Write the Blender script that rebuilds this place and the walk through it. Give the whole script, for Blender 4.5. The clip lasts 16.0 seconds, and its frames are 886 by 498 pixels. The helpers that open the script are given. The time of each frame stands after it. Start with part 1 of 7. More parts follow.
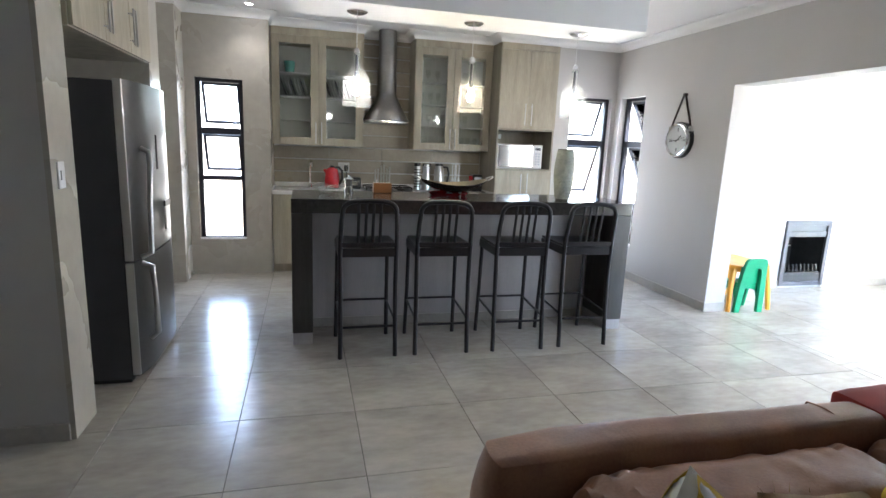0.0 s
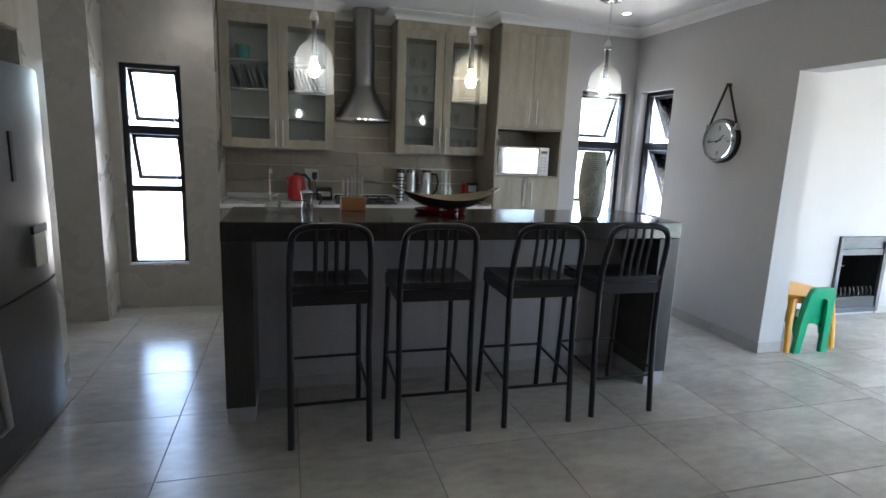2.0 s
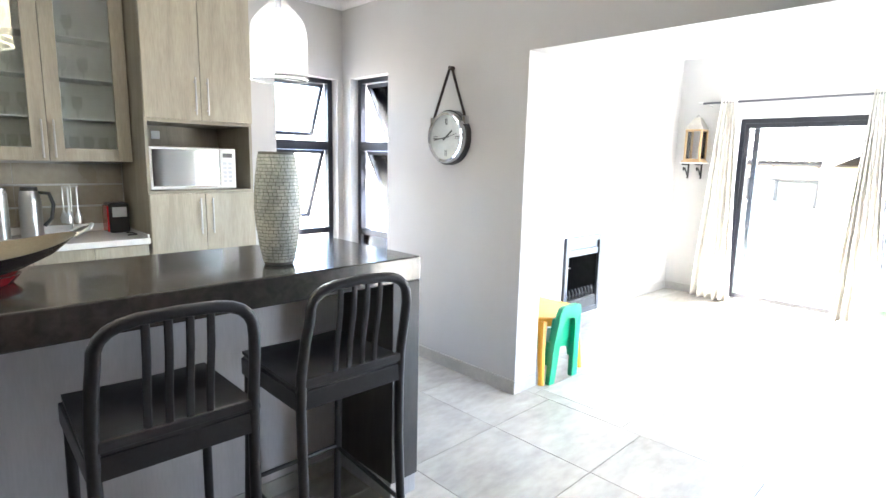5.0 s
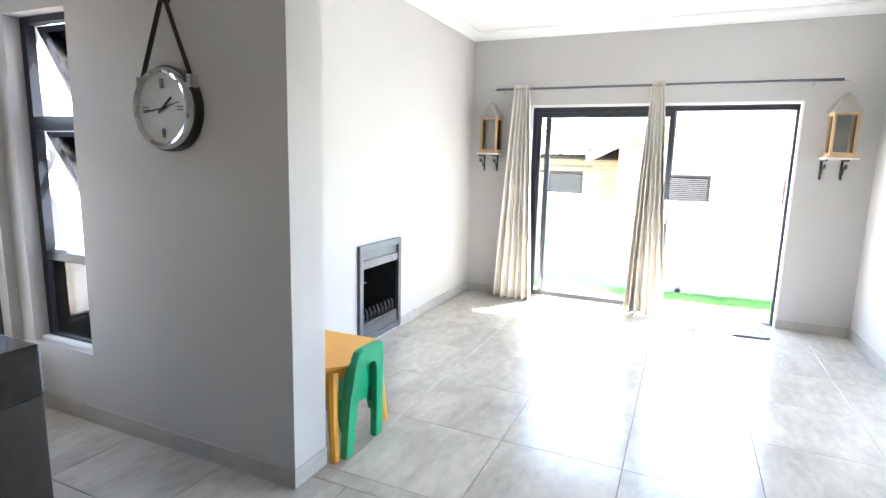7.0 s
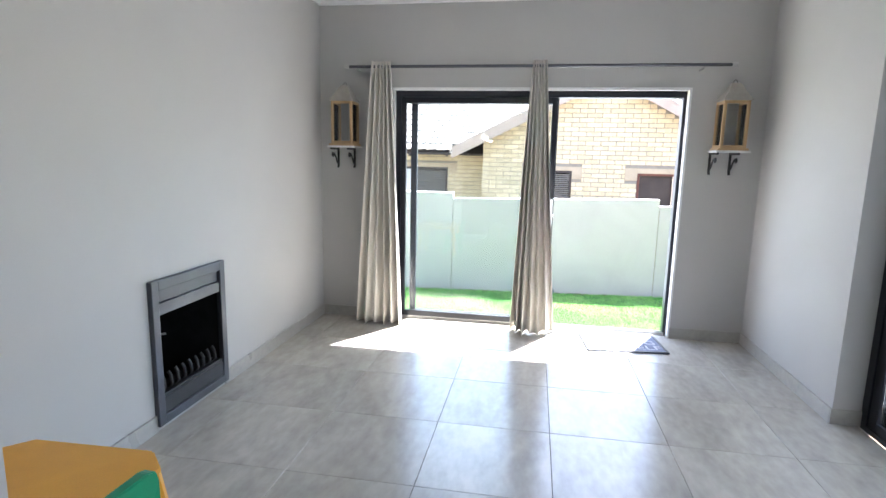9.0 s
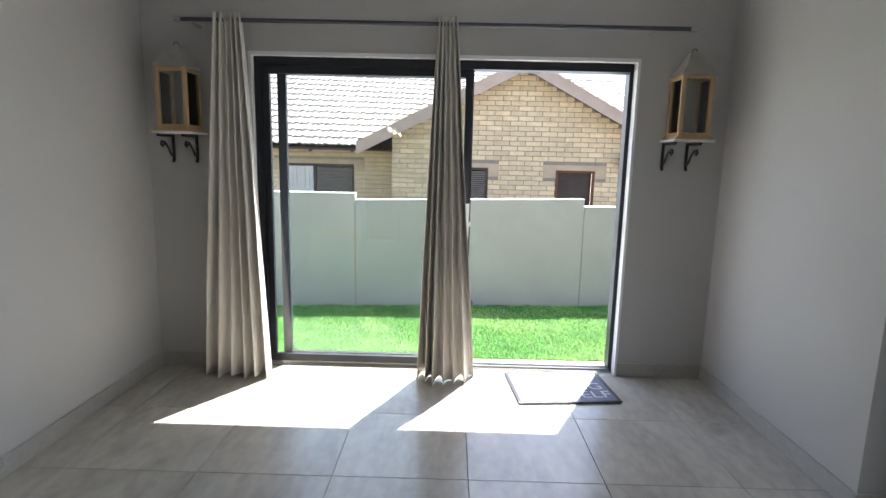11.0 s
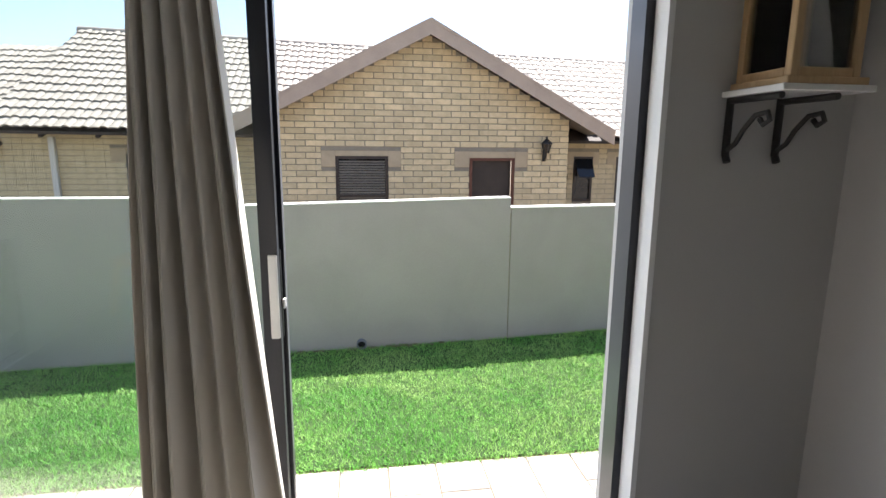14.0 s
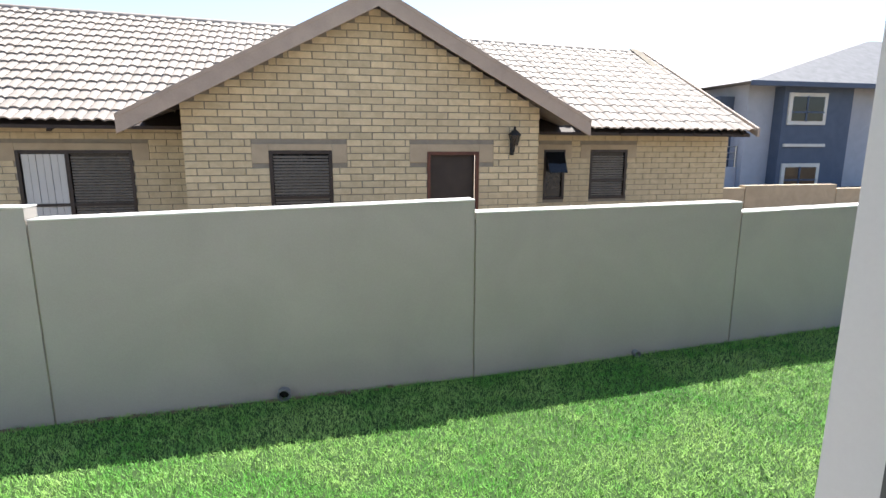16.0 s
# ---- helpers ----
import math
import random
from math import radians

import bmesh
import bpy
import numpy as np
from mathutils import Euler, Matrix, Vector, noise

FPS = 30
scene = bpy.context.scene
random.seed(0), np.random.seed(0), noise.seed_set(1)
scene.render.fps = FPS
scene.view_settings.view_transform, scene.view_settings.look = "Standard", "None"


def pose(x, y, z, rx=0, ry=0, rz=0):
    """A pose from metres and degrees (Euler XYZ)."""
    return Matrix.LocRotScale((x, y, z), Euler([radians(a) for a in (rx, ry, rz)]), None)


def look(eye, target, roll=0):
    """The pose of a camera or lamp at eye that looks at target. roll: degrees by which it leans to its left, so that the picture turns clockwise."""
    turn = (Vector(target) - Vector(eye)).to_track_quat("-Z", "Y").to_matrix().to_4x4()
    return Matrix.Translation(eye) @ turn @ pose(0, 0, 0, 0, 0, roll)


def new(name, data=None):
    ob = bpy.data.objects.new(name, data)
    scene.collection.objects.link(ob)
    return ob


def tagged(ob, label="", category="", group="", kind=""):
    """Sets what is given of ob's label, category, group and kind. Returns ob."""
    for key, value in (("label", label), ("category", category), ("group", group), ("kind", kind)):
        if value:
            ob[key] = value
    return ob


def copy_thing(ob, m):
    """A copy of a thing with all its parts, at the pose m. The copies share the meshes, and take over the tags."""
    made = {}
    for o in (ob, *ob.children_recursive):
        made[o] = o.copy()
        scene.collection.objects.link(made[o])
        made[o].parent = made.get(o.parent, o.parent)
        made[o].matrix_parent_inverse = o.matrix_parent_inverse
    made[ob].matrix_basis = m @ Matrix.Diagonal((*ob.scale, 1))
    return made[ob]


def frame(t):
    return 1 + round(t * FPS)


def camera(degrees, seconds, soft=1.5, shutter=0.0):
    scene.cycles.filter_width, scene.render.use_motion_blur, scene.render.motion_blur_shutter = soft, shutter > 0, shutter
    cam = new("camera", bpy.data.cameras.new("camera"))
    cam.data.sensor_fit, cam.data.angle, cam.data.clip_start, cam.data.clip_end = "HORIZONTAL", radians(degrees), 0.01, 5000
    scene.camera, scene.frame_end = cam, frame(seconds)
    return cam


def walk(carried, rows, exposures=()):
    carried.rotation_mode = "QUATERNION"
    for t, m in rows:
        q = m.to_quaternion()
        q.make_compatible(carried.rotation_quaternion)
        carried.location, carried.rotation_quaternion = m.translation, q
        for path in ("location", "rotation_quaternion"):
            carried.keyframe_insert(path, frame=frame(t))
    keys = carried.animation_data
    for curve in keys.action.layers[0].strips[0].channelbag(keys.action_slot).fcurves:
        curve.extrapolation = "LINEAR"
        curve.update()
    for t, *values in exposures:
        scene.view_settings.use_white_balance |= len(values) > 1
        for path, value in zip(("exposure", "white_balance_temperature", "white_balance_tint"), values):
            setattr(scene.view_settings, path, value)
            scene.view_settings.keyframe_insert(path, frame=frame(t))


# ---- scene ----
cam = camera(79.0, 16.0)
PATH = [
    (0, (-0.104, -0.233, 1.517), (0.39, 1.667, 1.135), 2.4),
    (0.5, (-0.06, 0.05, 1.505), (0.441, 1.95, 1.128), 2.4),
    (1, (-0.008, 0.339, 1.498), (0.491, 2.24, 1.126), 2.4),
    (1.5, (0.035, 0.605, 1.502), (0.552, 2.501, 1.131), 2.4),
    (2, (0.128, 0.853, 1.495), (0.677, 2.742, 1.131), 2.3),
    (2.5, (0.223, 1.1, 1.508), (0.837, 2.968, 1.143), 2.2),
    (3, (0.334, 1.322, 1.512), (1.083, 3.142, 1.156), 2.1),
    (3.5, (0.506, 1.572, 1.500), (1.417, 3.32, 1.159), 2.2),
    (4, (0.67, 1.764, 1.503), (1.735, 3.424, 1.168), 2.0),
    (4.5, (0.834, 1.911, 1.503), (2.066, 3.452, 1.177), 1.6),
    (5, (1.023, 2.016, 1.497), (2.401, 3.43, 1.176), 1.3),
    (5.2, (1.102, 2.055, 1.499), (2.531, 3.417, 1.177), 1.1),
    (7.5, (2.192, 2.71, 1.456), (4.054, 3.364, 1.132), 1.7),
    (8, (2.443, 2.789, 1.447), (4.344, 3.322, 1.125), 1.7),
    (8.5, (2.697, 2.85, 1.455), (4.624, 3.28, 1.132), 1.5),
    (9, (2.963, 2.889, 1.455), (4.909, 3.214, 1.127), 1.3),
    (9.2, (3.072, 2.892, 1.453), (5.023, 3.184, 1.123), 1.3),
    (11.5, (4.452, 2.815, 1.409), (6.424, 2.758, 1.078), 1.0),
    (12, (4.77, 2.756, 1.399), (6.737, 2.622, 1.061), 0.6),
    (12.5, (5.121, 2.689, 1.409), (7.083, 2.509, 1.062), 0.6),
    (13, (5.477, 2.625, 1.425), (7.432, 2.402, 1.068), 0.5),
    (13.5, (5.858, 2.579, 1.429), (7.806, 2.317, 1.06), 0.4),
    (14, (6.24, 2.505, 1.418), (8.184, 2.215, 1.048), 0.5),
    (14.5, (6.60, 2.43, 1.402), (8.538, 2.105, 1.032), 0.5),
    (15, (6.9, 2.397, 1.386), (8.833, 2.037, 1.018), 0.6),
    (15.5, (7.235, 2.249, 1.361), (9.164, 1.875, 0.989), 0.5),
    (16, (7.468, 2.152, 1.352), (9.388, 1.739, 0.971), 0.1),
]
walk(cam, [(t, look(eye, target, roll)) for t, eye, target, roll in PATH],
     [(0.0, 5.35, 5850, 13), (1.0, 4.85, 5750, 11), (1.5, 4.6, 5750, 11), (2.0, 4.35, 5700, 11), (2.5, 4.35, 5750, 12), (3.0, 5.05, 5800, 12), (3.5, 5.4, 5850, 12), (4.0, 5.7, 5900, 12), (5.2, 5.87, 5900, 12),
      (7.3, 4.3, 6000, 13), (8.0, 3.9, 5950, 13), (9.0, 3.3, 5850, 13), (11.3, 2.1, 6150, 13), (12.5, 1.75, 6300, 13), (14.0, 1.55, 6400, 14), (16.0, 1.3, 6350, 12)])

# ---- light ----
SUN_TO = Vector((1.075, -0.565, 2.10)).normalized()
world = bpy.data.worlds.new("world")
world.use_nodes = True
scene.world = world
wn = world.node_tree.nodes
sky = wn.new("ShaderNodeTexSky")
sky.sky_type = "NISHITA"
sky.sun_disc = False
sky.sun_elevation = math.asin(SUN_TO.z)
sky.sun_rotation = math.atan2(SUN_TO.x, SUN_TO.y)
world.node_tree.links.new(sky.outputs[0], wn["Background"].inputs[0])
wn["Background"].inputs[1].default_value = 0.10
sun = new("sun", bpy.data.lights.new("sun", "SUN"))
sun.data.energy, sun.data.angle, sun.data.color = 5.0, radians(0.53), (1.0, 0.95, 0.86)
sun.matrix_basis = SUN_TO.to_track_quat("Z", "Y").to_matrix().to_4x4()


def opening_light(name, x, y, z, w, h, towards, watts):
    """The sky's light that comes in through a real opening."""
    lamp = bpy.data.lights.new(name, "AREA")
    lamp.shape, lamp.size, lamp.size_y, lamp.energy, lamp.color = "RECTANGLE", w, h, watts, (0.93, 0.97, 1.0)
    ob = new(name, lamp)
    ob.matrix_basis = look((x, y, z), (x + towards[0], y + towards[1], z + towards[2]))
    return ob


opening_light("sky_light_door", 8.45, 2.9, 1.15, 2.5, 2.1, (-1, 0, -0.05), 5.5)
opening_light("sky_light_side_door", 5.2, 0.80, 1.1, 1.8, 2.0, (0, 1, -0.05), 2.6)
opening_light("sky_light_window_back", 3.35, 6.35, 1.25, 0.5, 1.7, (0, -1, 0), 0.42)
opening_light("sky_light_window_side", 4.02, 5.65, 1.25, 0.45, 1.7, (-1, 0, 0), 0.30)
opening_light("sky_light_window_left", -0.98, 6.35, 1.25, 0.45, 1.7, (0, -1, 0), 0.65)


# ---- materials ----
def mat(name, a, b=None, rough=0.6, metal=0.0, scale=6.0, fine=60.0, bump=0.1, dist=0.002, rvar=0.08, coat=0.0, rnd=0.0, stretch=(1, 1, 1), sheen=0.0, low=0.35, high=0.65, local=False):
    """Two-scale mottled surface between colours a and b, with fine relief."""
    m = bpy.data.materials.new(name)
    m.use_nodes = True
    nt = m.node_tree
    n, ln = nt.nodes, nt.links.new
    p = n["Principled BSDF"]
    b = b or tuple(c * 0.82 for c in a)
    if local:
        src = n.new("ShaderNodeTexCoord").outputs["Object"]
    else:
        src = n.new("ShaderNodeNewGeometry").outputs["Position"]
    mp = n.new("ShaderNodeMapping")
    mp.inputs["Scale"].default_value = stretch
    ln(src, mp.inputs[0])
    info = n.new("ShaderNodeObjectInfo")
    if rnd:
        add = n.new("ShaderNodeVectorMath")
        add.operation = "ADD"
        mul = n.new("ShaderNodeMath")
        mul.operation = "MULTIPLY"
        mul.inputs[1].default_value = 37.0
        ln(info.outputs["Random"], mul.inputs[0])
        ln(mp.outputs[0], add.inputs[0])
        ln(mul.outputs[0], add.inputs[1])
        vec = add.outputs[0]
    else:
        vec = mp.outputs[0]
    big, small = n.new("ShaderNodeTexNoise"), n.new("ShaderNodeTexNoise")
    big.inputs["Scale"].default_value, small.inputs["Scale"].default_value = scale, fine
    big.inputs["Detail"].default_value, small.inputs["Detail"].default_value = 5.0, 3.0
    big.inputs["Distortion"].default_value = 0.6
    ln(vec, big.inputs["Vector"])
    ln(vec, small.inputs["Vector"])
    mixf = n.new("ShaderNodeMath")
    mixf.operation = "MULTIPLY_ADD"
    mixf.inputs[1].default_value = 0.35
    ln(small.outputs[0], mixf.inputs[0])
    sc = n.new("ShaderNodeMath")
    sc.operation = "MULTIPLY"
    sc.inputs[1].default_value = 0.65
    ln(big.outputs[0], sc.inputs[0])
    ln(sc.outputs[0], mixf.inputs[2])
    ramp = n.new("ShaderNodeValToRGB")
    ramp.color_ramp.elements[0].position, ramp.color_ramp.elements[1].position = low, high
    ramp.color_ramp.elements[0].color, ramp.color_ramp.elements[1].color = (*a, 1), (*b, 1)
    ln(mixf.outputs[0], ramp.inputs[0])
    col = ramp.outputs[0]
    if rnd:
        hsv = n.new("ShaderNodeHueSaturation")
        mr = n.new("ShaderNodeMapRange")
        mr.inputs["To Min"].default_value, mr.inputs["To Max"].default_value = 1 - rnd, 1 + rnd
        ln(info.outputs["Random"], mr.inputs[0])
        ln(mr.outputs[0], hsv.inputs["Value"])
        ln(col, hsv.inputs["Color"])
        col = hsv.outputs[0]
    ln(col, p.inputs["Base Color"])
    rr = n.new("ShaderNodeMapRange")
    rr.inputs["To Min"].default_value, rr.inputs["To Max"].default_value = max(rough - rvar, 0.02), min(rough + rvar, 1)
    ln(big.outputs[0], rr.inputs[0])
    ln(rr.outputs[0], p.inputs["Roughness"])
    p.inputs["Metallic"].default_value = metal
    p.inputs["Coat Weight"].default_value = coat
    p.inputs["Coat Roughness"].default_value = 0.08
    p.inputs["Sheen Weight"].default_value = sheen
    if bump:
        bp = n.new("ShaderNodeBump")
        bp.inputs["Strength"].default_value, bp.inputs["Distance"].default_value = bump, dist
        ln(mixf.outputs[0], bp.inputs["Height"])
        ln(bp.outputs[0], p.inputs["Normal"])
    return m


def glass(name, tint=(0.98, 0.99, 0.985), rough=0.0, ior=1.45, glare_haze=0.0):
    """Thin clear pane: mostly see-through, with a mirror's share of gloss by angle."""
    m = bpy.data.materials.new(name)
    m.use_nodes = True
    n, ln = m.node_tree.nodes, m.node_tree.links.new
    n.remove(n["Principled BSDF"])
    tr, gl, mx = n.new("ShaderNodeBsdfTransparent"), n.new("ShaderNodeBsdfGlossy"), n.new("ShaderNodeMixShader")
    tr.inputs[0].default_value = (*tint, 1)
    gl.inputs["Roughness"].default_value = rough
    fr = n.new("ShaderNodeFresnel")
    fr.inputs[0].default_value = ior or 1.45
    if ior:
        ln(fr.outputs[0], mx.inputs[0])
    else:
        mx.inputs[0].default_value = 0.05
    ln(tr.outputs[0], mx.inputs[1])
    ln(gl.outputs[0], mx.inputs[2])
    out = mx.outputs[0]
    # A translucent share imitates the haze of lamp glare in clear glass.
    if glare_haze:
        tl, m2 = n.new("ShaderNodeBsdfTranslucent"), n.new("ShaderNodeMixShader")
        tl.inputs[0].default_value = (0.9, 0.92, 0.9, 1)
        m2.inputs[0].default_value = glare_haze
        ln(out, m2.inputs[1])
        ln(tl.outputs[0], m2.inputs[2])
        out = m2.outputs[0]
    ln(out, n["Material Output"].inputs[0])
    return m


def glow(name, col, power):
    m = bpy.data.materials.new(name)
    m.use_nodes = True
    p = m.node_tree.nodes["Principled BSDF"]
    p.inputs["Base Color"].default_value = (*col, 1)
    p.inputs["Emission Color"].default_value = (*col, 1)
    p.inputs["Emission Strength"].default_value = power
    return m


M_WALL = mat("grey_wall_paint", (0.50, 0.49, 0.475), (0.47, 0.46, 0.445), rough=0.72, scale=1.2, fine=220, bump=0.12, dist=0.001)
M_WHITE = mat("white_paint", (0.82, 0.82, 0.81), (0.77, 0.77, 0.76), rough=0.6, scale=1.5, fine=150, bump=0.06, dist=0.001)
M_CEIL = mat("ceiling_paint", (0.80, 0.80, 0.80), (0.76, 0.76, 0.76), rough=0.75, scale=0.9, fine=120, bump=0.05, dist=0.001)
M_TILE = mat("floor_tile_glaze", (0.52, 0.487, 0.432), (0.33, 0.308, 0.27), rough=0.20, scale=1.5, fine=11, bump=0.03, dist=0.0008, rvar=0.08, rnd=0.05, low=0.36, high=0.70, stretch=(1.0, 2.1, 1.0))
M_GROUT = mat("grout", (0.13, 0.125, 0.12), rough=0.9, scale=8, fine=90)
M_SKIRT = mat("skirting_tile", (0.45, 0.43, 0.395), (0.35, 0.335, 0.31), rough=0.3, scale=3, fine=30, bump=0.03)
M_STONE = mat("stone_cladding_tile", (0.44, 0.41, 0.355), (0.36, 0.335, 0.29), rough=0.28, scale=1.6, fine=12, bump=0.04, rvar=0.08)
M_SPLASH = mat("splashback_tile", (0.35, 0.315, 0.25), (0.265, 0.238, 0.188), rough=0.3, scale=2.5, fine=26, bump=0.04, rnd=0.05)
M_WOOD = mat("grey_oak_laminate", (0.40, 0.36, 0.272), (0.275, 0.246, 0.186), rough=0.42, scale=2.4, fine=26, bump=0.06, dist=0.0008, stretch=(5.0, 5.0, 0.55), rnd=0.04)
# Same oak, about a quarter darker, for bodies, inner panels and plinths.
M_WOODX = mat("grey_oak_darker", (0.30, 0.268, 0.205), (0.22, 0.20, 0.152), rough=0.45, scale=2.4, fine=26, bump=0.06, dist=0.0008, stretch=(5.0, 5.0, 0.55))
M_INTERIOR = mat("cabinet_interior", (0.72, 0.73, 0.70), rough=0.5, scale=3, fine=50, bump=0.02)
M_ISLANDTOP = mat("dark_quartz", (0.050, 0.046, 0.042), (0.030, 0.028, 0.026), rough=0.16, scale=30, fine=400, bump=0.01, coat=0.3, rvar=0.05)
M_ISLAND = mat("dark_island_panel", (0.060, 0.055, 0.050), (0.036, 0.033, 0.031), rough=0.32, scale=4, fine=60, bump=0.04, stretch=(4, 4, 0.5))
M_ISLANDFRONT = mat("grey_island_front", (0.50, 0.485, 0.49), (0.41, 0.40, 0.405), rough=0.5, scale=2, fine=30, bump=0.04, stretch=(4, 4, 0.5))
M_COUNTER = mat("white_quartz", (0.78, 0.77, 0.75), (0.68, 0.67, 0.65), rough=0.2, scale=12, fine=300, bump=0.01)
M_STEEL = mat("brushed_steel", (0.54, 0.54, 0.53), (0.49, 0.49, 0.48), rough=0.30, metal=1.0, scale=3, fine=40, bump=0.0, rvar=0.03)
M_HOOD = mat("dark_brushed_steel", (0.34, 0.335, 0.325), (0.29, 0.285, 0.275), rough=0.30, metal=1.0, scale=2, fine=40, bump=0.0, rvar=0.02)
M_ENAMEL = mat("dark_red_enamel", (0.24, 0.010, 0.014), (0.18, 0.008, 0.011), rough=0.25, scale=5, fine=100, bump=0.01)
M_FRIDGE = mat("dark_steel", (0.165, 0.162, 0.162), (0.135, 0.132, 0.132), rough=0.38, metal=1.0, scale=2, fine=30, bump=0.0, rvar=0.03)
M_FRIDGESIDE = mat("fridge_side_grey", (0.060, 0.060, 0.066), (0.048, 0.048, 0.053), rough=0.45, scale=3, fine=300, bump=0.05, dist=0.0005)
M_CHROME = mat("chrome", (0.78, 0.78, 0.78), (0.7, 0.7, 0.7), rough=0.09, metal=1.0, scale=3, fine=60, bump=0.0)
M_BLACKMETAL = mat("black_painted_metal", (0.018, 0.018, 0.021), (0.010, 0.010, 0.012), rough=0.34, scale=7, fine=120, bump=0.05, dist=0.0006)
M_FRAME = mat("black_aluminium", (0.014, 0.016, 0.024), (0.009, 0.010, 0.015), rough=0.36, scale=5, fine=150, bump=0.03, dist=0.0005)
M_BLACK = mat("black_plastic", (0.015, 0.015, 0.016), (0.010, 0.010, 0.010), rough=0.35, scale=8, fine=200, bump=0.03)
# Firebox soot; also painted shade inside the drain pipe ends.
M_SOOTSHADE = mat("soot_and_pipe_shade_black", (0.012, 0.012, 0.012), (0.006, 0.006, 0.006), rough=0.9, scale=8, fine=60)
M_GUNMETAL = mat("gunmetal_trim", (0.11, 0.115, 0.13), (0.085, 0.088, 0.10), rough=0.4, metal=0.6, scale=5, fine=120, bump=0.03)
M_GREEN = mat("green_plastic", (0.012, 0.34, 0.16), (0.010, 0.28, 0.13), rough=0.32, scale=5, fine=160, bump=0.03)
M_YELLOW = mat("yellow_plastic", (0.82, 0.40, 0.035), (0.74, 0.34, 0.03), rough=0.34, scale=5, fine=160, bump=0.03)
M_RED = mat("red_enamel", (0.50, 0.016, 0.022), (0.40, 0.012, 0.018), rough=0.2, scale=5, fine=100, bump=0.01, coat=0.3)
M_CURTAIN = mat("beige_curtain_cloth", (0.74, 0.70, 0.635), (0.66, 0.615, 0.55), rough=0.9, scale=5, fine=420, bump=0.25, dist=0.001, sheen=0.3)
M_LEATHER = mat("brown_leather", (0.33, 0.165, 0.095), (0.215, 0.10, 0.057), rough=0.38, scale=7, fine=120, bump=0.45, dist=0.003)
M_FUR = mat("brown_shaggy_cloth", (0.48, 0.30, 0.15), (0.30, 0.17, 0.08), rough=0.95, scale=20, fine=200, bump=0.5, sheen=0.4)
M_REDTHROW = mat("red_throw_cloth", (0.40, 0.040, 0.030), (0.29, 0.026, 0.020), rough=0.9, scale=9, fine=250, bump=0.3, sheen=0.3)
M_CUSHION = mat("cream_cushion_cloth", (0.76, 0.74, 0.68), (0.68, 0.66, 0.60), rough=0.9, scale=8, fine=300, bump=0.2)
M_MUSTARD = mat("mustard_cushion_cloth", (0.70, 0.48, 0.06), (0.60, 0.40, 0.05), rough=0.9, scale=8, fine=300, bump=0.2)
M_PINE = mat("pale_pine", (0.56, 0.38, 0.20), (0.42, 0.27, 0.13), rough=0.6, scale=3, fine=40, bump=0.1, stretch=(6, 6, 0.7))
M_IRON = mat("cast_iron", (0.022, 0.020, 0.018), (0.012, 0.011, 0.010), rough=0.55, scale=12, fine=120, bump=0.15)
M_BLOCK = mat("knife_block_wood", (0.27, 0.125, 0.045), (0.17, 0.075, 0.028), rough=0.4, scale=3, fine=40, bump=0.05, stretch=(1, 6, 6))
M_WOKIN = mat("brushed_wok_metal", (0.36, 0.31, 0.215), (0.28, 0.24, 0.165), rough=0.33, metal=0.9, scale=5, fine=120, bump=0.03)
M_WOKOUT = mat("dark_wok_metal", (0.035, 0.022, 0.020), (0.022, 0.014, 0.013), rough=0.25, scale=6, fine=120, bump=0.02, coat=0.4)
M_VASE = mat("mosaic_shell", (0.56, 0.57, 0.50), (0.27, 0.30, 0.28), rough=0.25, scale=9, fine=60, bump=0.05, rnd=0.0)
M_VASEGAP = mat("mosaic_gap", (0.10, 0.10, 0.09), rough=0.7, scale=9, fine=60)
M_CERAMIC = mat("white_ceramic", (0.74, 0.74, 0.72), (0.68, 0.68, 0.66), rough=0.18, scale=5, fine=90, bump=0.0)
M_TEAL = mat("teal_ceramic", (0.10, 0.34, 0.30), (0.07, 0.26, 0.23), rough=0.25, scale=5, fine=90, bump=0.0)
M_MAT = mat("navy_doormat", (0.185, 0.20, 0.27), (0.145, 0.158, 0.215), rough=0.95, scale=20, fine=420, bump=0.6, dist=0.003)
M_MATTEXT = mat("pale_mat_print", (0.55, 0.56, 0.60), (0.46, 0.47, 0.52), rough=0.95, scale=20, fine=420, bump=0.4)
M_DIAL = mat("clock_dial", (0.60, 0.62, 0.60), (0.45, 0.48, 0.47), rough=0.4, scale=5, fine=90, bump=0.0)
M_STRAP = mat("dark_leather_strap", (0.035, 0.022, 0.016), (0.022, 0.014, 0.010), rough=0.5, scale=12, fine=200, bump=0.2)
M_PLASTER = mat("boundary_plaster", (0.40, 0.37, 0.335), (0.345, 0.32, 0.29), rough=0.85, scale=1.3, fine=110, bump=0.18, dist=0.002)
# Pale trim paint; on the boundary wall it stands in for sunlit tops.
M_PALETRIM = mat("pale_trim_and_sunlit_top", (0.66, 0.655, 0.62), (0.58, 0.575, 0.545), rough=0.8, scale=2, fine=110, bump=0.12)
M_BRICK = mat("yellow_face_brick", (0.72, 0.60, 0.385), (0.57, 0.465, 0.285), rough=0.85, scale=7, fine=80, bump=0.35, dist=0.003, rnd=0.13)
M_MORTAR = mat("brick_mortar", (0.31, 0.275, 0.215), (0.24, 0.21, 0.165), rough=0.95, scale=8, fine=120, bump=0.3)
M_LINTEL = mat("tan_lintel_plaster", (0.50, 0.405, 0.275), (0.41, 0.33, 0.225), rough=0.85, scale=4, fine=90, bump=0.15)
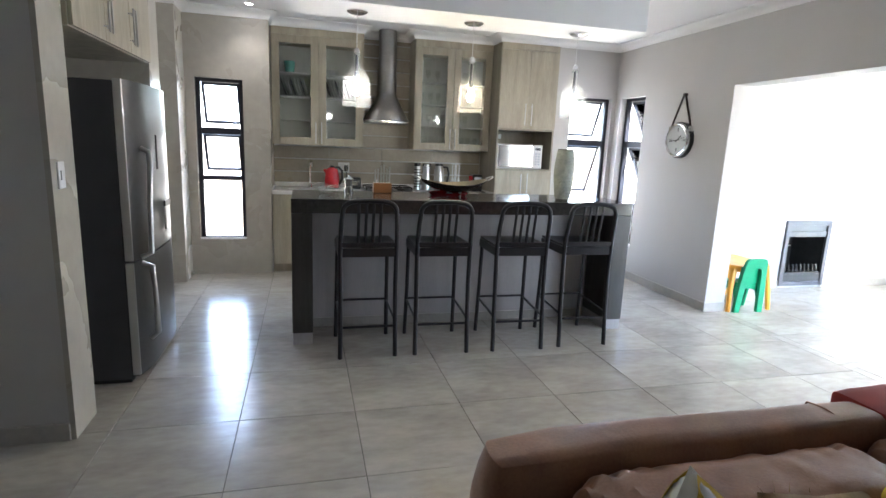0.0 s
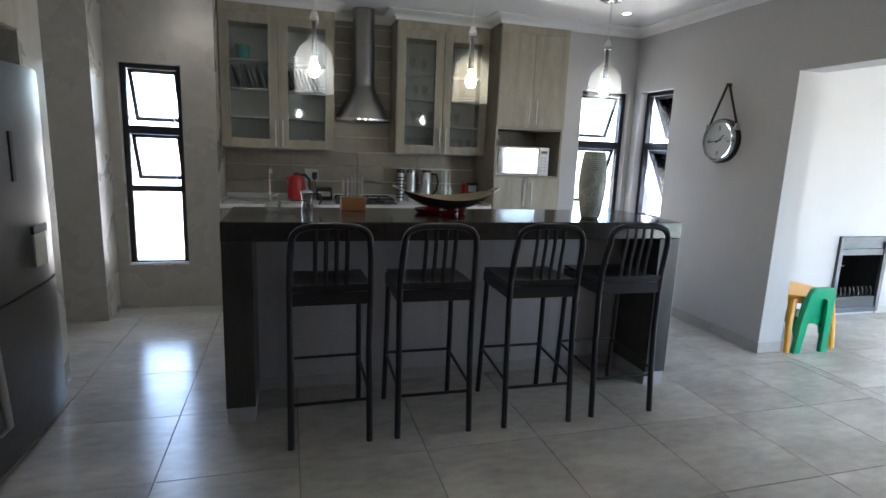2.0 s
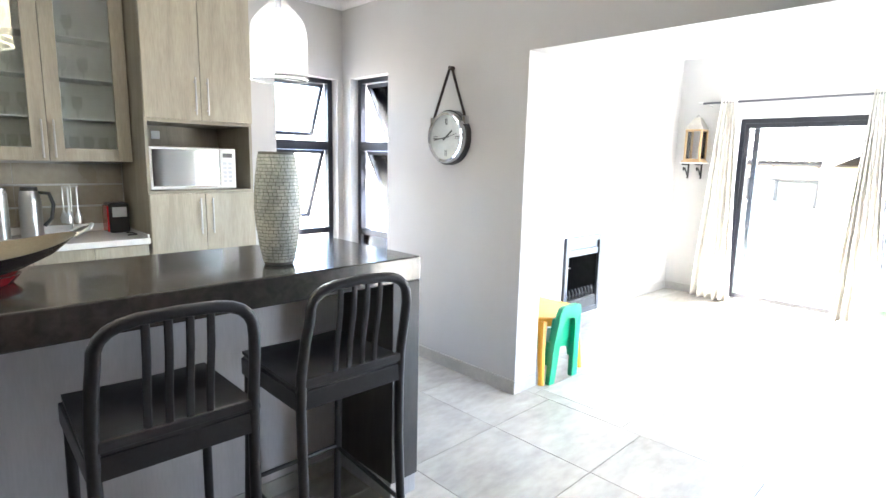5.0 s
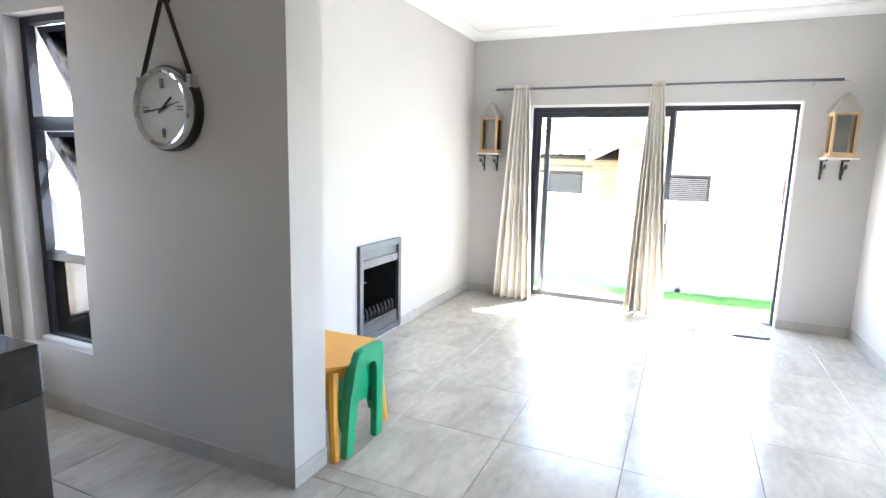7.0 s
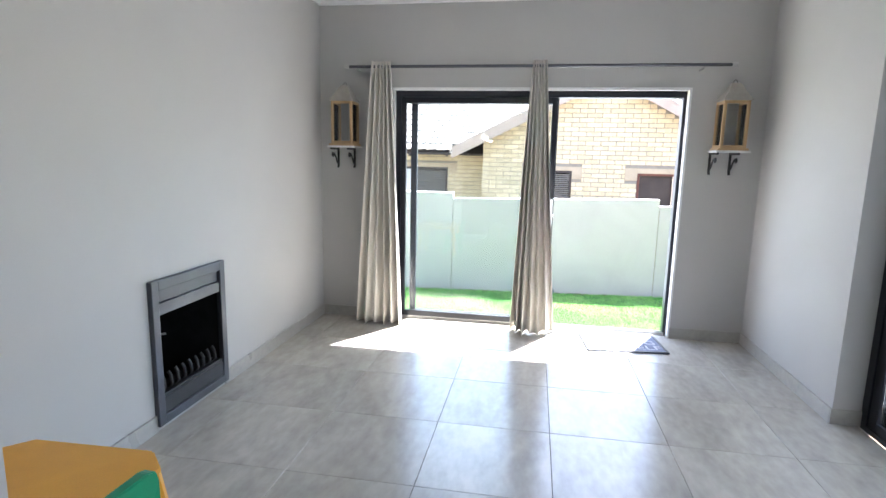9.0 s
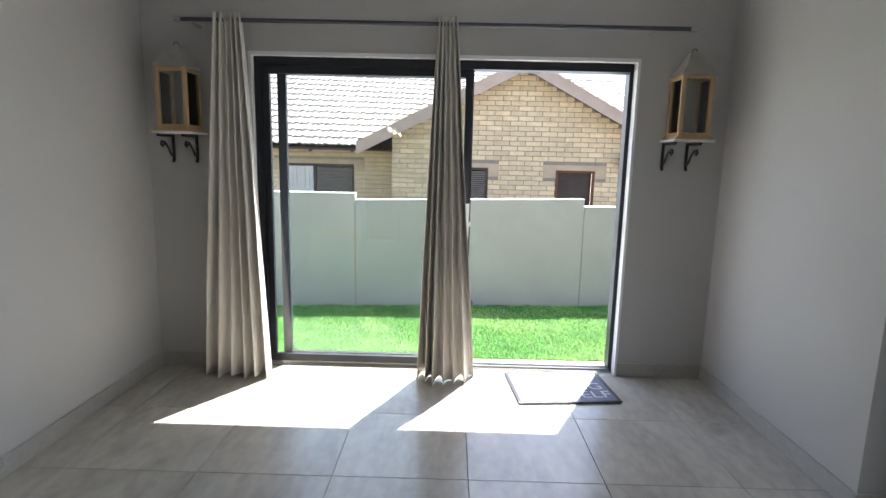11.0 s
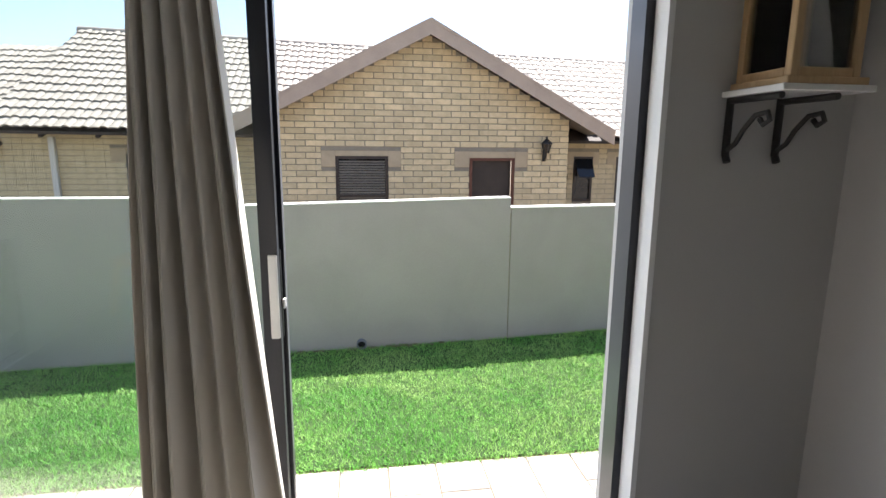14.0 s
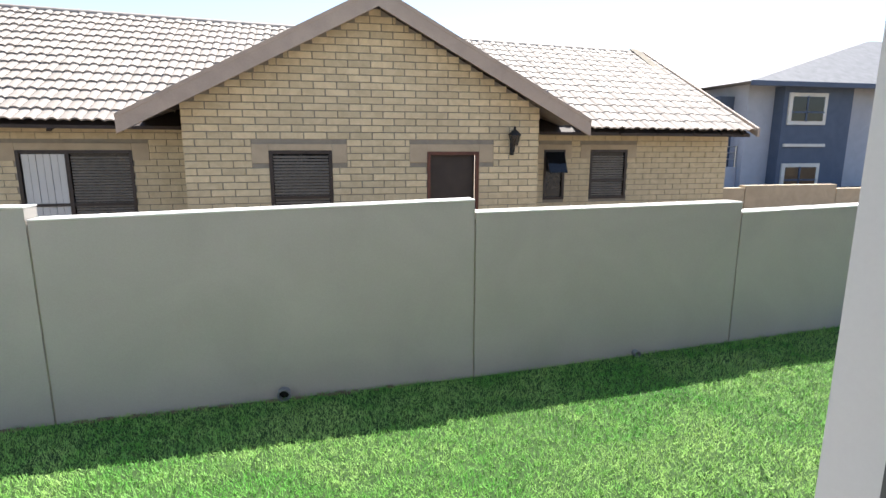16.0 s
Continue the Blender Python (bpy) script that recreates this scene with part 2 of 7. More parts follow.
M_ROOF = mat("concrete_roof_tile", (0.38, 0.335, 0.29), (0.28, 0.245, 0.21), rough=0.75, scale=5, fine=60, bump=0.25, dist=0.003, rnd=0.08)
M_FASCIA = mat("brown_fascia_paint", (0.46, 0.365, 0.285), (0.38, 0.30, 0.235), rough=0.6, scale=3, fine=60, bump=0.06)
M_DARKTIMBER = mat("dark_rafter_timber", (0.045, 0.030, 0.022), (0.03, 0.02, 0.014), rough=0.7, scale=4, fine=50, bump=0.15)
M_WINDOWWOOD = mat("dark_window_timber", (0.040, 0.026, 0.020), (0.026, 0.017, 0.013), rough=0.5, scale=4, fine=60, bump=0.1)
M_DOORWOOD = mat("reddish_door_timber", (0.14, 0.045, 0.024), (0.09, 0.028, 0.016), rough=0.5, scale=4, fine=60, bump=0.1)
M_DARKROOM = mat("dark_room_inside", (0.006, 0.005, 0.005), (0.004, 0.003, 0.003), rough=0.9, scale=2, fine=20)
M_BLIND = mat("grey_blind_slat", (0.15, 0.135, 0.115), (0.11, 0.10, 0.085), rough=0.6, scale=4, fine=60, bump=0.03)
M_LAWN = mat("lawn_soil", (0.030, 0.075, 0.012), (0.022, 0.055, 0.01), rough=1.0, scale=3, fine=90, bump=0.5, dist=0.01)
M_BLADE = mat("grass_blade", (0.11, 0.37, 0.038), (0.34, 0.56, 0.14), rough=0.6, scale=1.1, fine=9, bump=0.0, low=0.40, high=0.62)
M_PAVER = mat("pale_paver", (0.56, 0.53, 0.49), (0.46, 0.44, 0.40), rough=0.85, scale=5, fine=80, bump=0.2, rnd=0.06)
M_EARTH = mat("dry_earth", (0.22, 0.17, 0.11), (0.16, 0.12, 0.08), rough=1.0, scale=3, fine=60, bump=0.4)
M_BLUEWALL = mat("slate_blue_plaster", (0.085, 0.115, 0.175), (0.07, 0.097, 0.15), rough=0.8, scale=2, fine=60, bump=0.1)
M_PALEBLUE = mat("pale_grey_plaster", (0.40, 0.43, 0.50), (0.35, 0.38, 0.44), rough=0.8, scale=2, fine=60, bump=0.1)
M_GREYTILE = mat("grey_roof_tile", (0.20, 0.205, 0.215), (0.15, 0.155, 0.165), rough=0.75, scale=3, fine=30, bump=0.2)
M_DISTRED = mat("distant_red_wall", (0.28, 0.05, 0.06), (0.22, 0.04, 0.05), rough=0.8, scale=2, fine=20)
M_LANTERNROOF = mat("weathered_lantern_metal", (0.40, 0.375, 0.33), (0.31, 0.29, 0.255), rough=0.6, scale=8, fine=90, bump=0.15)
M_GLASS = glass("clear_pane")
M_GLASSGREEN = glass("greenish_pane", (0.965, 0.985, 0.978))
# The last value of these two puts the bulb's glare into the glass.
M_BOTTLE = glass("clear_glass_shade", (0.965, 0.975, 0.965), 0.03, 0, 0.042)
M_GLASSRIM = glass("thick_glass_edge", (0.93, 0.95, 0.94), 0.05, 0, 0.10)
M_DARKGLASS = mat("dark_window_glass", (0.014, 0.015, 0.018), (0.010, 0.011, 0.013), rough=0.06, scale=2, fine=20, bump=0.0)
M_MIRRORGLASS = mat("microwave_mirror_door", (0.36, 0.365, 0.37), (0.33, 0.335, 0.34), rough=0.04, metal=1.0, scale=2, fine=20, bump=0.0)
M_WHITEPLASTIC = mat("white_plastic", (0.74, 0.74, 0.73), (0.68, 0.68, 0.67), rough=0.4, scale=6, fine=90, bump=0.02)
M_BULB = glow("warm_filament_bulb", (1.0, 0.80, 0.50), 5.0)
M_BULBCOOL = glow("white_bulb", (1.0, 0.93, 0.82), 5.0)
M_DOWNLIGHT = glow("downlight_lens", (1.0, 0.95, 0.88), 3.0)


# ---- building helpers ----
def bx(bm, x0, x1, y0, y1, z0, z1, bevel=0.0):
    """A box in a bmesh, its edges eased by bevel."""
    v = [bm.verts.new((x, y, z)) for x in (x0, x1) for y in (y0, y1) for z in (z0, z1)]
    f = [(0, 1, 3, 2), (4, 6, 7, 5), (0, 4, 5, 1), (2, 3, 7, 6), (0, 2, 6, 4), (1, 5, 7, 3)]
    faces = [bm.faces.new([v[i] for i in q]) for q in f]
    if bevel:
        edges = list({e for q in faces for e in q.edges})
        bmesh.ops.bevel(bm, geom=edges, offset=bevel, segments=2, affect="EDGES", profile=0.5)
    return v


def tube(bm, pts, r, seg=10, closed=False, flat=1.0):
    """A round bar swept along a line of points; flat squeezes it along its second axis."""
    pts = [Vector(p) for p in pts]
    rings, n = [], len(pts)
    prev = None
    for i, p in enumerate(pts):
        if closed:
            d = pts[(i + 1) % n] - pts[i - 1]
        else:
            d = pts[min(i + 1, n - 1)] - pts[max(i - 1, 0)]
        d.normalize()
        if prev is None:
            ref = Vector((0, 0, 1)) if abs(d.z) < 0.9 else Vector((0, 1, 0))
            u = d.cross(ref).normalized()
        else:
            u = (prev - d * prev.dot(d)).normalized()
        prev = u
        w = d.cross(u)
        rad = r[i] if isinstance(r, (list, tuple)) else r
        rings.append([bm.verts.new(p + u * (math.cos(a) * rad) + w * (math.sin(a) * rad * flat)) for a in [2 * math.pi * k / seg for k in range(seg)]])
    for i in range(n if closed else n - 1):
        a, b = rings[i], rings[(i + 1) % n]
        for k in range(seg):
            bm.faces.new((a[k], a[(k + 1) % seg], b[(k + 1) % seg], b[k]))
    if not closed:
        bm.faces.new(rings[0][::-1])
        bm.faces.new(rings[-1])


def lathe(bm, profile, seg=28, at=(0, 0, 0), sx=1.0, sy=1.0):
    """A turned body from (radius, height) pairs."""
    rings = []
    for r, z in profile:
        if r < 1e-5:
            rings.append([bm.verts.new((at[0], at[1], at[2] + z))])
        else:
            rings.append([bm.verts.new((at[0] + r * sx * math.cos(2 * math.pi * k / seg), at[1] + r * sy * math.sin(2 * math.pi * k / seg), at[2] + z)) for k in range(seg)])
    for a, b in zip(rings, rings[1:]):
        for k in range(seg):
            q = [a[k % len(a)], a[(k + 1) % len(a)], b[(k + 1) % len(b)], b[k % len(b)]]
            q = list(dict.fromkeys(q))
            if len(q) > 2:
                bm.faces.new(q)


def prism(bm, poly, y0, y1, axis="y"):
    """A flat outline (pairs) given thickness along an axis."""
    def put(a, b, c):
        return {"y": (a, c, b), "x": (c, a, b), "z": (a, b, c)}[axis]
    lo = [bm.verts.new(put(a, b, y0)) for a, b in poly]
    hi = [bm.verts.new(put(a, b, y1)) for a, b in poly]
    bm.faces.new(lo)
    bm.faces.new(hi[::-1])
    n = len(poly)
    for i in range(n):
        bm.faces.new((lo[i], hi[i], hi[(i + 1) % n], lo[(i + 1) % n]))


def mesh_of(name, bm, material, smooth=False):
    bmesh.ops.recalc_face_normals(bm, faces=bm.faces)
    me = bpy.data.meshes.new(name)
    bm.to_mesh(me)
    bm.free()
    me.materials.append(material)
    if smooth:
        me.shade_smooth()
        me.set_sharp_from_angle(angle=radians(40))
    return me


def part(name, bm, material, parent, label="", smooth=False):
    """One mesh object under a thing or under a part."""
    ob = new(name, mesh_of(name, bm, material, smooth) if isinstance(bm, bmesh.types.BMesh) else bm)
    ob.parent = parent
    if label:
        tagged(ob, label)
    return ob


def thing(name, label, category, group="", kind=""):
    return tagged(new(name), label, category, group, kind)


def solid(name, bm, material, label, category, group="", kind="", smooth=False):
    return tagged(new(name, mesh_of(name, bm, material, smooth)), label, category, group, kind)


def pbox(name, parent, material, x0, x1, y0, y1, z0, z1, bevel=0.003, label=""):
    bm = bmesh.new()
    bx(bm, x0, x1, y0, y1, z0, z1, bevel)
    return part(name, bm, material, parent, label)


def ptube(name, parent, material, pts, r, label="", seg=10, closed=False, flat=1.0):
    bm = bmesh.new()
    tube(bm, pts, r, seg, closed, flat)
    return part(name, bm, material, parent, label, smooth=True)


def plathe(name, parent, material, profile, at=(0, 0, 0), label="", seg=28, sx=1.0, sy=1.0):
    bm = bmesh.new()
    lathe(bm, profile, seg, at, sx, sy)
    return part(name, bm, material, parent, label, smooth=True)


def wall_run(name, along, a0, a1, b0, b1, z0, z1, material, label, holes=()):
    """A wall along x or y with openings (from, to, bottom, top) cut right through its thickness."""
    bm = bmesh.new()

    def put(p, q, lo, hi):
        if q - p > 1e-4 and hi - lo > 1e-4:
            if along == "x":
                bx(bm, p, q, b0, b1, lo, hi)
            else:
                bx(bm, b0, b1, p, q, lo, hi)
    at = a0
    for p, q, lo, hi in sorted(holes):
        put(at, p, z0, z1)
        put(p, q, z0, lo)
        put(p, q, hi, z1)
        at = q
    put(at, a1, z0, z1)
    return solid(name, bm, material, label, "wall", kind="structure")


# ---- structure ----
CEIL, SCEIL = 2.80, 2.82
wall_run("wall_east", "y", -3.0, 6.24, 3.69, 3.91, -0.05, CEIL + 0.2, M_WALL, "warm grey painted plaster wall with a wide opening", [(1.14, 4.06, -0.05, 2.16), (5.40, 5.91, 0.39, 2.16)])
wall_run("wall_fireplace", "x", 3.91, 7.61, 4.79, 5.02, -0.05, SCEIL + 0.2, M_WALL, "grey painted plaster wall around the fireplace", [(5.335, 5.941, 0.03, 0.785)])
wall_run("wall_sunroom_south", "x", 3.91, 7.61, 0.92, 1.14, -0.05, SCEIL + 0.2, M_WALL, "grey painted plaster wall with a side door opening", [(4.2, 6.20, -0.05, 2.10)])
wall_run("wall_sunroom_east", "y", 0.92, 5.05, 7.61, 7.83, -0.7, SCEIL + 0.2, M_WALL, "grey painted plaster wall around the sliding door", [(1.707, 4.13, -0.02, 2.055)])
wall_run("wall_window_back", "x", -1.75, -0.47, 6.0, 6.22, -0.05, CEIL + 0.2, M_STONE, "stone-look tiled wall with a narrow window", [(-1.215, -0.74, 0.39, 2.10)])
wall_run("wall_niche_back", "x", -0.47, 2.87, 6.62, 6.84, -0.05, CEIL + 0.2, M_WALL, "grey plaster wall behind the kitchen units")
wall_run("wall_niche_left", "y", 6.22, 6.84, -0.69, -0.47, -0.05, CEIL + 0.2, M_STONE, "stone-look tiled return beside the kitchen units")
wall_run("wall_back_right", "x", 2.87, 3.69, 6.02, 6.24, -0.05, CEIL + 0.2, M_WALL, "grey painted wall with a corner window", [(3.07, 3.635, 0.39, 2.16)])
wall_run("wall_niche_right", "y", 6.24, 6.84, 2.87, 3.09, -0.05, CEIL + 0.2, M_WALL, "plain grey return wall behind the tall unit")
wall_run("wall_stub", "x", -2.6, -1.24, 2.57, 2.83, -0.05, CEIL + 0.2, M_WALL, "grey painted wall end beside the fridge niche")
wall_run("wall_stub_facing", "y", 2.567, 2.833, -1.24, -1.215, 0.0, CEIL + 0.1, M_STONE, "stone-look tile facing on the wall end")
wall_run("wall_niche_end", "x", -1.85, -1.19, 4.22, 4.50, -0.05, CEIL + 0.2, M_STONE, "stone-look tiled pier beside the fridge")
wall_run("wall_pilaster", "x", -1.75, -1.305, 5.66, 5.995, -0.05, CEIL + 0.2, M_STONE, "polished stone-look tiled pilaster by the window")
wall_run("wall_west", "y", 2.83, 6.22, -1.97, -1.75, -0.05, CEIL + 0.2, M_WALL, "grey painted wall behind the fridge niche")
wall_run("wall_living_west", "y", -3.0, 2.57, -2.82, -2.6, -0.05, CEIL + 0.2, M_WALL, "plain grey painted living room wall")
wall_run("wall_living_south", "x", -2.82, 3.91, -3.22, -3.0, -0.05, CEIL + 0.2, M_WALL, "plain grey painted living room wall")


def slab(name, x0, x1, y0, y1, z0, z1, material, label, category):
    bm = bmesh.new()
    bx(bm, x0, x1, y0, y1, z0, z1)
    return solid(name, bm, material, label, category, kind="structure")


slab("ceiling_kitchen", -2.6, 3.69, -3.0, 6.62, CEIL, CEIL + 0.2, M_CEIL, "smooth white painted kitchen and living ceiling", "ceiling")
slab("ceiling_sunroom", 3.91, 7.61, 1.14, 4.79, SCEIL, SCEIL + 0.2, M_CEIL, "smooth white painted sunroom ceiling", "ceiling")
slab("roof_deck", -3.0, 4.05, -3.4, 7.0, 3.09, 3.3, M_FASCIA, "flat deck above the ceilings", "roof")
# Added length past the south wall, unseen, keeps sun off the side-door floor.
slab("roof_deck_sunroom", 4.05, 8.02, -3.4, 5.25, 3.09, 3.3, M_FASCIA, "flat deck above the sunroom, extended unseen southward to block sun", "roof")
slab("ceiling_bulkhead", -0.20, 2.46, 3.66, 4.16, 2.43, CEIL, M_CEIL, "white dropped bulkhead carrying the pendant lamps", "ceiling")


def cornice(name, pts, z):
    """A coved cornice along a line of wall corners; the room lies to the left of the way."""
    bm = bmesh.new()
    prof = [(0.0, -0.085), (0.012, -0.085), (0.016, -0.07), (0.035, -0.035), (0.07, -0.016), (0.085, -0.012), (0.085, 0.0)]
    rows = []
    for i, p in enumerate(pts):
        p = Vector((*p, 0))
        d0 = (p - Vector((*pts[i - 1], 0))).normalized() if i else None
        d1 = (Vector((*pts[i + 1], 0)) - p).normalized() if i < len(pts) - 1 else None
        n0 = Vector((-d0.y, d0.x, 0)) if d0 else None
        n1 = Vector((-d1.y, d1.x, 0)) if d1 else None
        m = n0 + n1 if n0 and n1 else (n0 or n1)
        if n0 and n1:
            m = m / (1 + n0.dot(n1))
        rows.append([bm.verts.new(p + m * a + Vector((0, 0, z + b))) for a, b in prof])
    for a, b in zip(rows, rows[1:]):
        for k in range(len(prof) - 1):
            bm.faces.new((a[k], a[k + 1], b[k + 1], b[k]))
    return solid(name, bm, M_WHITE, "white moulded ceiling cornice", "cornice", kind="structure", smooth=True)


cornice("trim_cornice_kitchen", [(3.69, -3.0), (3.69, 6.02), (2.87, 6.02), (2.87, 5.985), (2.12, 5.985), (2.12, 6.28), (1.15, 6.28), (1.15, 6.615), (0.56, 6.615), (0.56, 6.28), (-0.47, 6.28), (-0.47, 6.0), (-1.305, 6.0), (-1.305, 5.66), (-1.75, 5.66), (-1.75, 4.50), (-1.19, 4.50), (-1.19, 4.22)], CEIL)
cornice("trim_cornice_sunroom", [(3.91, 1.14), (7.61, 1.14), (7.61, 4.79), (3.91, 4.79), (3.91, 1.14)], SCEIL)


def skirting(name, x0, x1, y0, y1):
    bm = bmesh.new()
    bx(bm, x0, x1, y0, y1, 0.004, 0.095, 0.002)
    return solid(name, bm, M_SKIRT, "beige-grey tile skirting along the wall foot", "skirting", kind="structure")


skirting("baseboard_clock_wall", 3.678, 3.69, 4.062, 6.02)
skirting("baseboard_opening_end", 3.68, 3.915, 4.048, 4.06)
skirting("baseboard_fireplace_wall_a", 3.91, 5.318, 4.778, 4.79)
skirting("baseboard_fireplace_wall_b", 5.952, 7.61, 4.778, 4.79)
skirting("baseboard_sunroom_south", 6.202, 7.598, 1.14, 1.152)
skirting("baseboard_side_door_end", 6.188, 6.20, 0.99, 1.152)
skirting("baseboard_sunroom_east_a", 7.598, 7.61, 1.152, 1.708)
skirting("baseboard_sunroom_east_b", 7.598, 7.61, 4.128, 4.778)
skirting("baseboard_stub", -2.6, -1.238, 2.555, 2.567)
skirting("baseboard_east_south", 3.678, 3.69, -3.0, 1.14)
skirting("baseboard_far_jamb", 3.91, 3.922, 4.06, 4.778)


# sliding door reveals: white inside the frame, wall paint outside it
bm = bmesh.new()
bx(bm, 7.606, 7.676, 1.703, 1.720, 0.0, 2.057)
bx(bm, 7.606, 7.652, 4.115, 4.134, 0.0, 2.057)
bx(bm, 7.606, 7.652, 1.720, 4.115, 2.037, 2.059)
solid("trim_door_reveal", bm, M_WHITE, "white painted plaster door reveal", "trim", kind="structure")
bm = bmesh.new()
bx(bm, 7.761, 7.832, 1.703, 1.720, 0.0, 2.057)
bx(bm, 7.767, 7.832, 4.115, 4.134, 0.0, 2.057)
bx(bm, 7.767, 7.832, 1.720, 4.115, 2.037, 2.059)
solid("trim_door_outer_reveal", bm, M_WALL, "grey painted outer door reveal", "trim", kind="structure")
bm = bmesh.new()
bx(bm, 3.687, 3.913, 4.054, 4.0635, 0.095, 2.157)
bx(bm, 3.687, 3.913, 1.14, 4.0635, 2.157, 2.1635)
solid("trim_opening_reveal", bm, M_WALL, "grey painted edge of the wide opening", "trim", kind="structure")


def window_unit(name, m, w, z0, z1, bars, label, open_angle=24):
    """Black aluminium window: x along the wall from 0 to w, y outwards; two top-hung lights stand open over a fixed one."""
    root = thing(name, label, "window", kind="structure")
    f = 0.045
    fr = bmesh.new()
    bx(fr, 0, f, 0, 0.05, z0, z1)
    bx(fr, w - f, w, 0, 0.05, z0, z1)
    bx(fr, f, w - f, 0, 0.05, z0, z0 + 0.03)
    bx(fr, f, w - f, 0, 0.05, z1 - 0.035, z1)
    part("window_frame", fr, M_FRAME, root)
    for z, h in bars:
        pbox("transom", root, M_FRAME, f, w - f, 0, 0.055, z - h / 2, z + h / 2)
    tops = [z1 - 0.035, bars[0][0] - bars[0][1] / 2]
    lows = [bars[0][0] + bars[0][1] / 2, bars[1][0] + bars[1][1] / 2]
    for top, low in zip(tops, lows):
        a, h = radians(open_angle), top - low - 0.01
        sb, gb = bmesh.new(), bmesh.new()
        s = 0.03
        for box in ((f, f + s, 0, 0.025, -h, 0), (w - f - s, w - f, 0, 0.025, -h, 0), (f + s, w - f - s, 0, 0.025, -s, 0), (f + s, w - f - s, 0, 0.025, -h, -h + s)):
            bx(sb, *box)
        bx(gb, f + s, w - f - s, 0.010, 0.014, -h + s, -s)
        turn = Matrix.Translation((0, 0.055, top - 0.004)) @ Matrix.Rotation(a, 4, "X")
        for b in (sb, gb):
            b.transform(turn)
        sash = part("sash", sb, M_FRAME, root, "open top-hung black sash")
        part("pane", gb, M_GLASS, sash).visible_shadow = False
        ptube("stay", root, M_FRAME, [(w - 0.06, 0.03, low + 0.01), (w - 0.12, 0.05 + h * math.sin(a) * 0.95, top - h * math.cos(a) + 0.02)], 0.005, "window stay arm", 6)
    gb = bmesh.new()
    bx(gb, f, w - f, 0.02, 0.024, z0 + 0.03, bars[1][0] - bars[1][1] / 2)
    part("pane", gb, M_GLASS, root).visible_shadow = False
    pbox("window_sill", root, M_WHITE, 0.0, w, -0.04, -0.001, z0 + 0.001, z0 + 0.018, label="pale painted inner sill")
    root.matrix_basis = m
    return root


window_unit("window_1", pose(-1.215, 6.07, 0), 0.475, 0.39, 2.10, [(1.56, 0.07), (1.06, 0.05)], "narrow black aluminium window with two lights open")
window_unit("window_2", pose(3.07, 6.10, 0), 0.565, 0.39, 2.16, [(1.61, 0.075), (0.88, 0.05)], "black aluminium corner window with open lights")
window_unit("window_3", pose(3.77, 5.91, 0, 0, 0, -90), 0.51, 0.39, 2.16, [(1.61, 0.075), (0.88, 0.05)], "black aluminium corner window beside the clock wall")


def leaf(root, name, x, y0, y1, z0, z1, stile, label="", along="y"):
    b, g = bmesh.new(), bmesh.new()
    x1 = x + 0.035

    def put(t, p0, p1, q0, q1, lo, hi):
        if along == "y":
            bx(t, q0, q1, p0, p1, lo, hi, 0.002)
        else:
            bx(t, p0, p1, q0, q1, lo, hi, 0.002)
    put(b, y0, y0 + stile, x, x1, z0, z1)
    put(b, y1 - stile, y1, x, x1, z0, z1)
    put(b, y0 + stile, y1 - stile, x, x1, z1 - 0.05, z1)
    put(b, y0 + stile, y1 - stile, x, x1, z0, z0 + 0.05)
    lf = part(name, b, M_FRAME, root, label)
    put(g, y0 + stile, y1 - stile, x + 0.015, x + 0.020, z0 + 0.05, z1 - 0.05)
    part("pane", g, M_GLASSGREEN, lf).visible_shadow = False
    return lf


door = thing("door_1", "black aluminium glass sliding door, standing open", "sliding door", kind="structure")
b = bmesh.new()
bx(b, 7.678, 7.759, 1.705, 1.745, 0, 2.037)
bx(b, 7.655, 7.765, 4.07, 4.115, 0, 2.037)
bx(b, 7.655, 7.765, 1.745, 4.07, 1.985, 2.037)
part("door_frame", b, M_FRAME, door)
b = bmesh.new()
bx(b, 7.655, 7.765, 1.735, 4.115, -0.02, 0.012)
bx(b, 7.675, 7.682, 1.735, 4.115, 0.012, 0.026)
bx(b, 7.725, 7.732, 1.735, 4.115, 0.012, 0.026)
part("door_track", b, M_STEEL, door, "worn bare aluminium floor track")
lf1 = leaf(door, "fixed_leaf", 7.665, 2.73, 4.07, 0.026, 1.985, 0.045)
lf2 = leaf(door, "sliding_leaf", 7.712, 2.72, 3.99, 0.026, 1.985, 0.055, "slid-back glass door leaf")
hb = bmesh.new()
bx(hb, 7.694, 7.7115, 2.727, 2.768, 0.90, 1.15, 0.006)
handle = part("door_handle", hb, M_BLACK, lf2, "black handle plate with a white pull")
hb = bmesh.new()
bx(hb, 7.660, 7.672, 2.731, 2.755, 0.91, 1.14, 0.004)
bx(hb, 7.672, 7.6935, 2.737, 2.749, 0.925, 0.945, 0.002)
bx(hb, 7.672, 7.6935, 2.737, 2.749, 1.105, 1.125, 0.002)
part("pull", hb, M_WHITEPLASTIC, handle, "white pull bar")
hb = bmesh.new()
bx(hb, 7.690, 7.7115, 2.7185, 2.7265, 0.985, 1.012, 0.003)
part("latch", hb, M_WHITEPLASTIC, handle, "small white latch")
side = thing("door_2", "black aluminium glazed side door", "sliding door", kind="structure")
b = bmesh.new()
bx(b, 6.145, 6.20, 0.93, 0.99, 0, 2.10)
bx(b, 4.2, 4.255, 0.93, 0.99, 0, 2.10)
bx(b, 4.255, 6.145, 0.93, 0.99, 2.04, 2.10)
bx(b, 4.255, 6.145, 0.93, 0.99, 0, 0.03)
part("door_frame", b, M_FRAME, side)
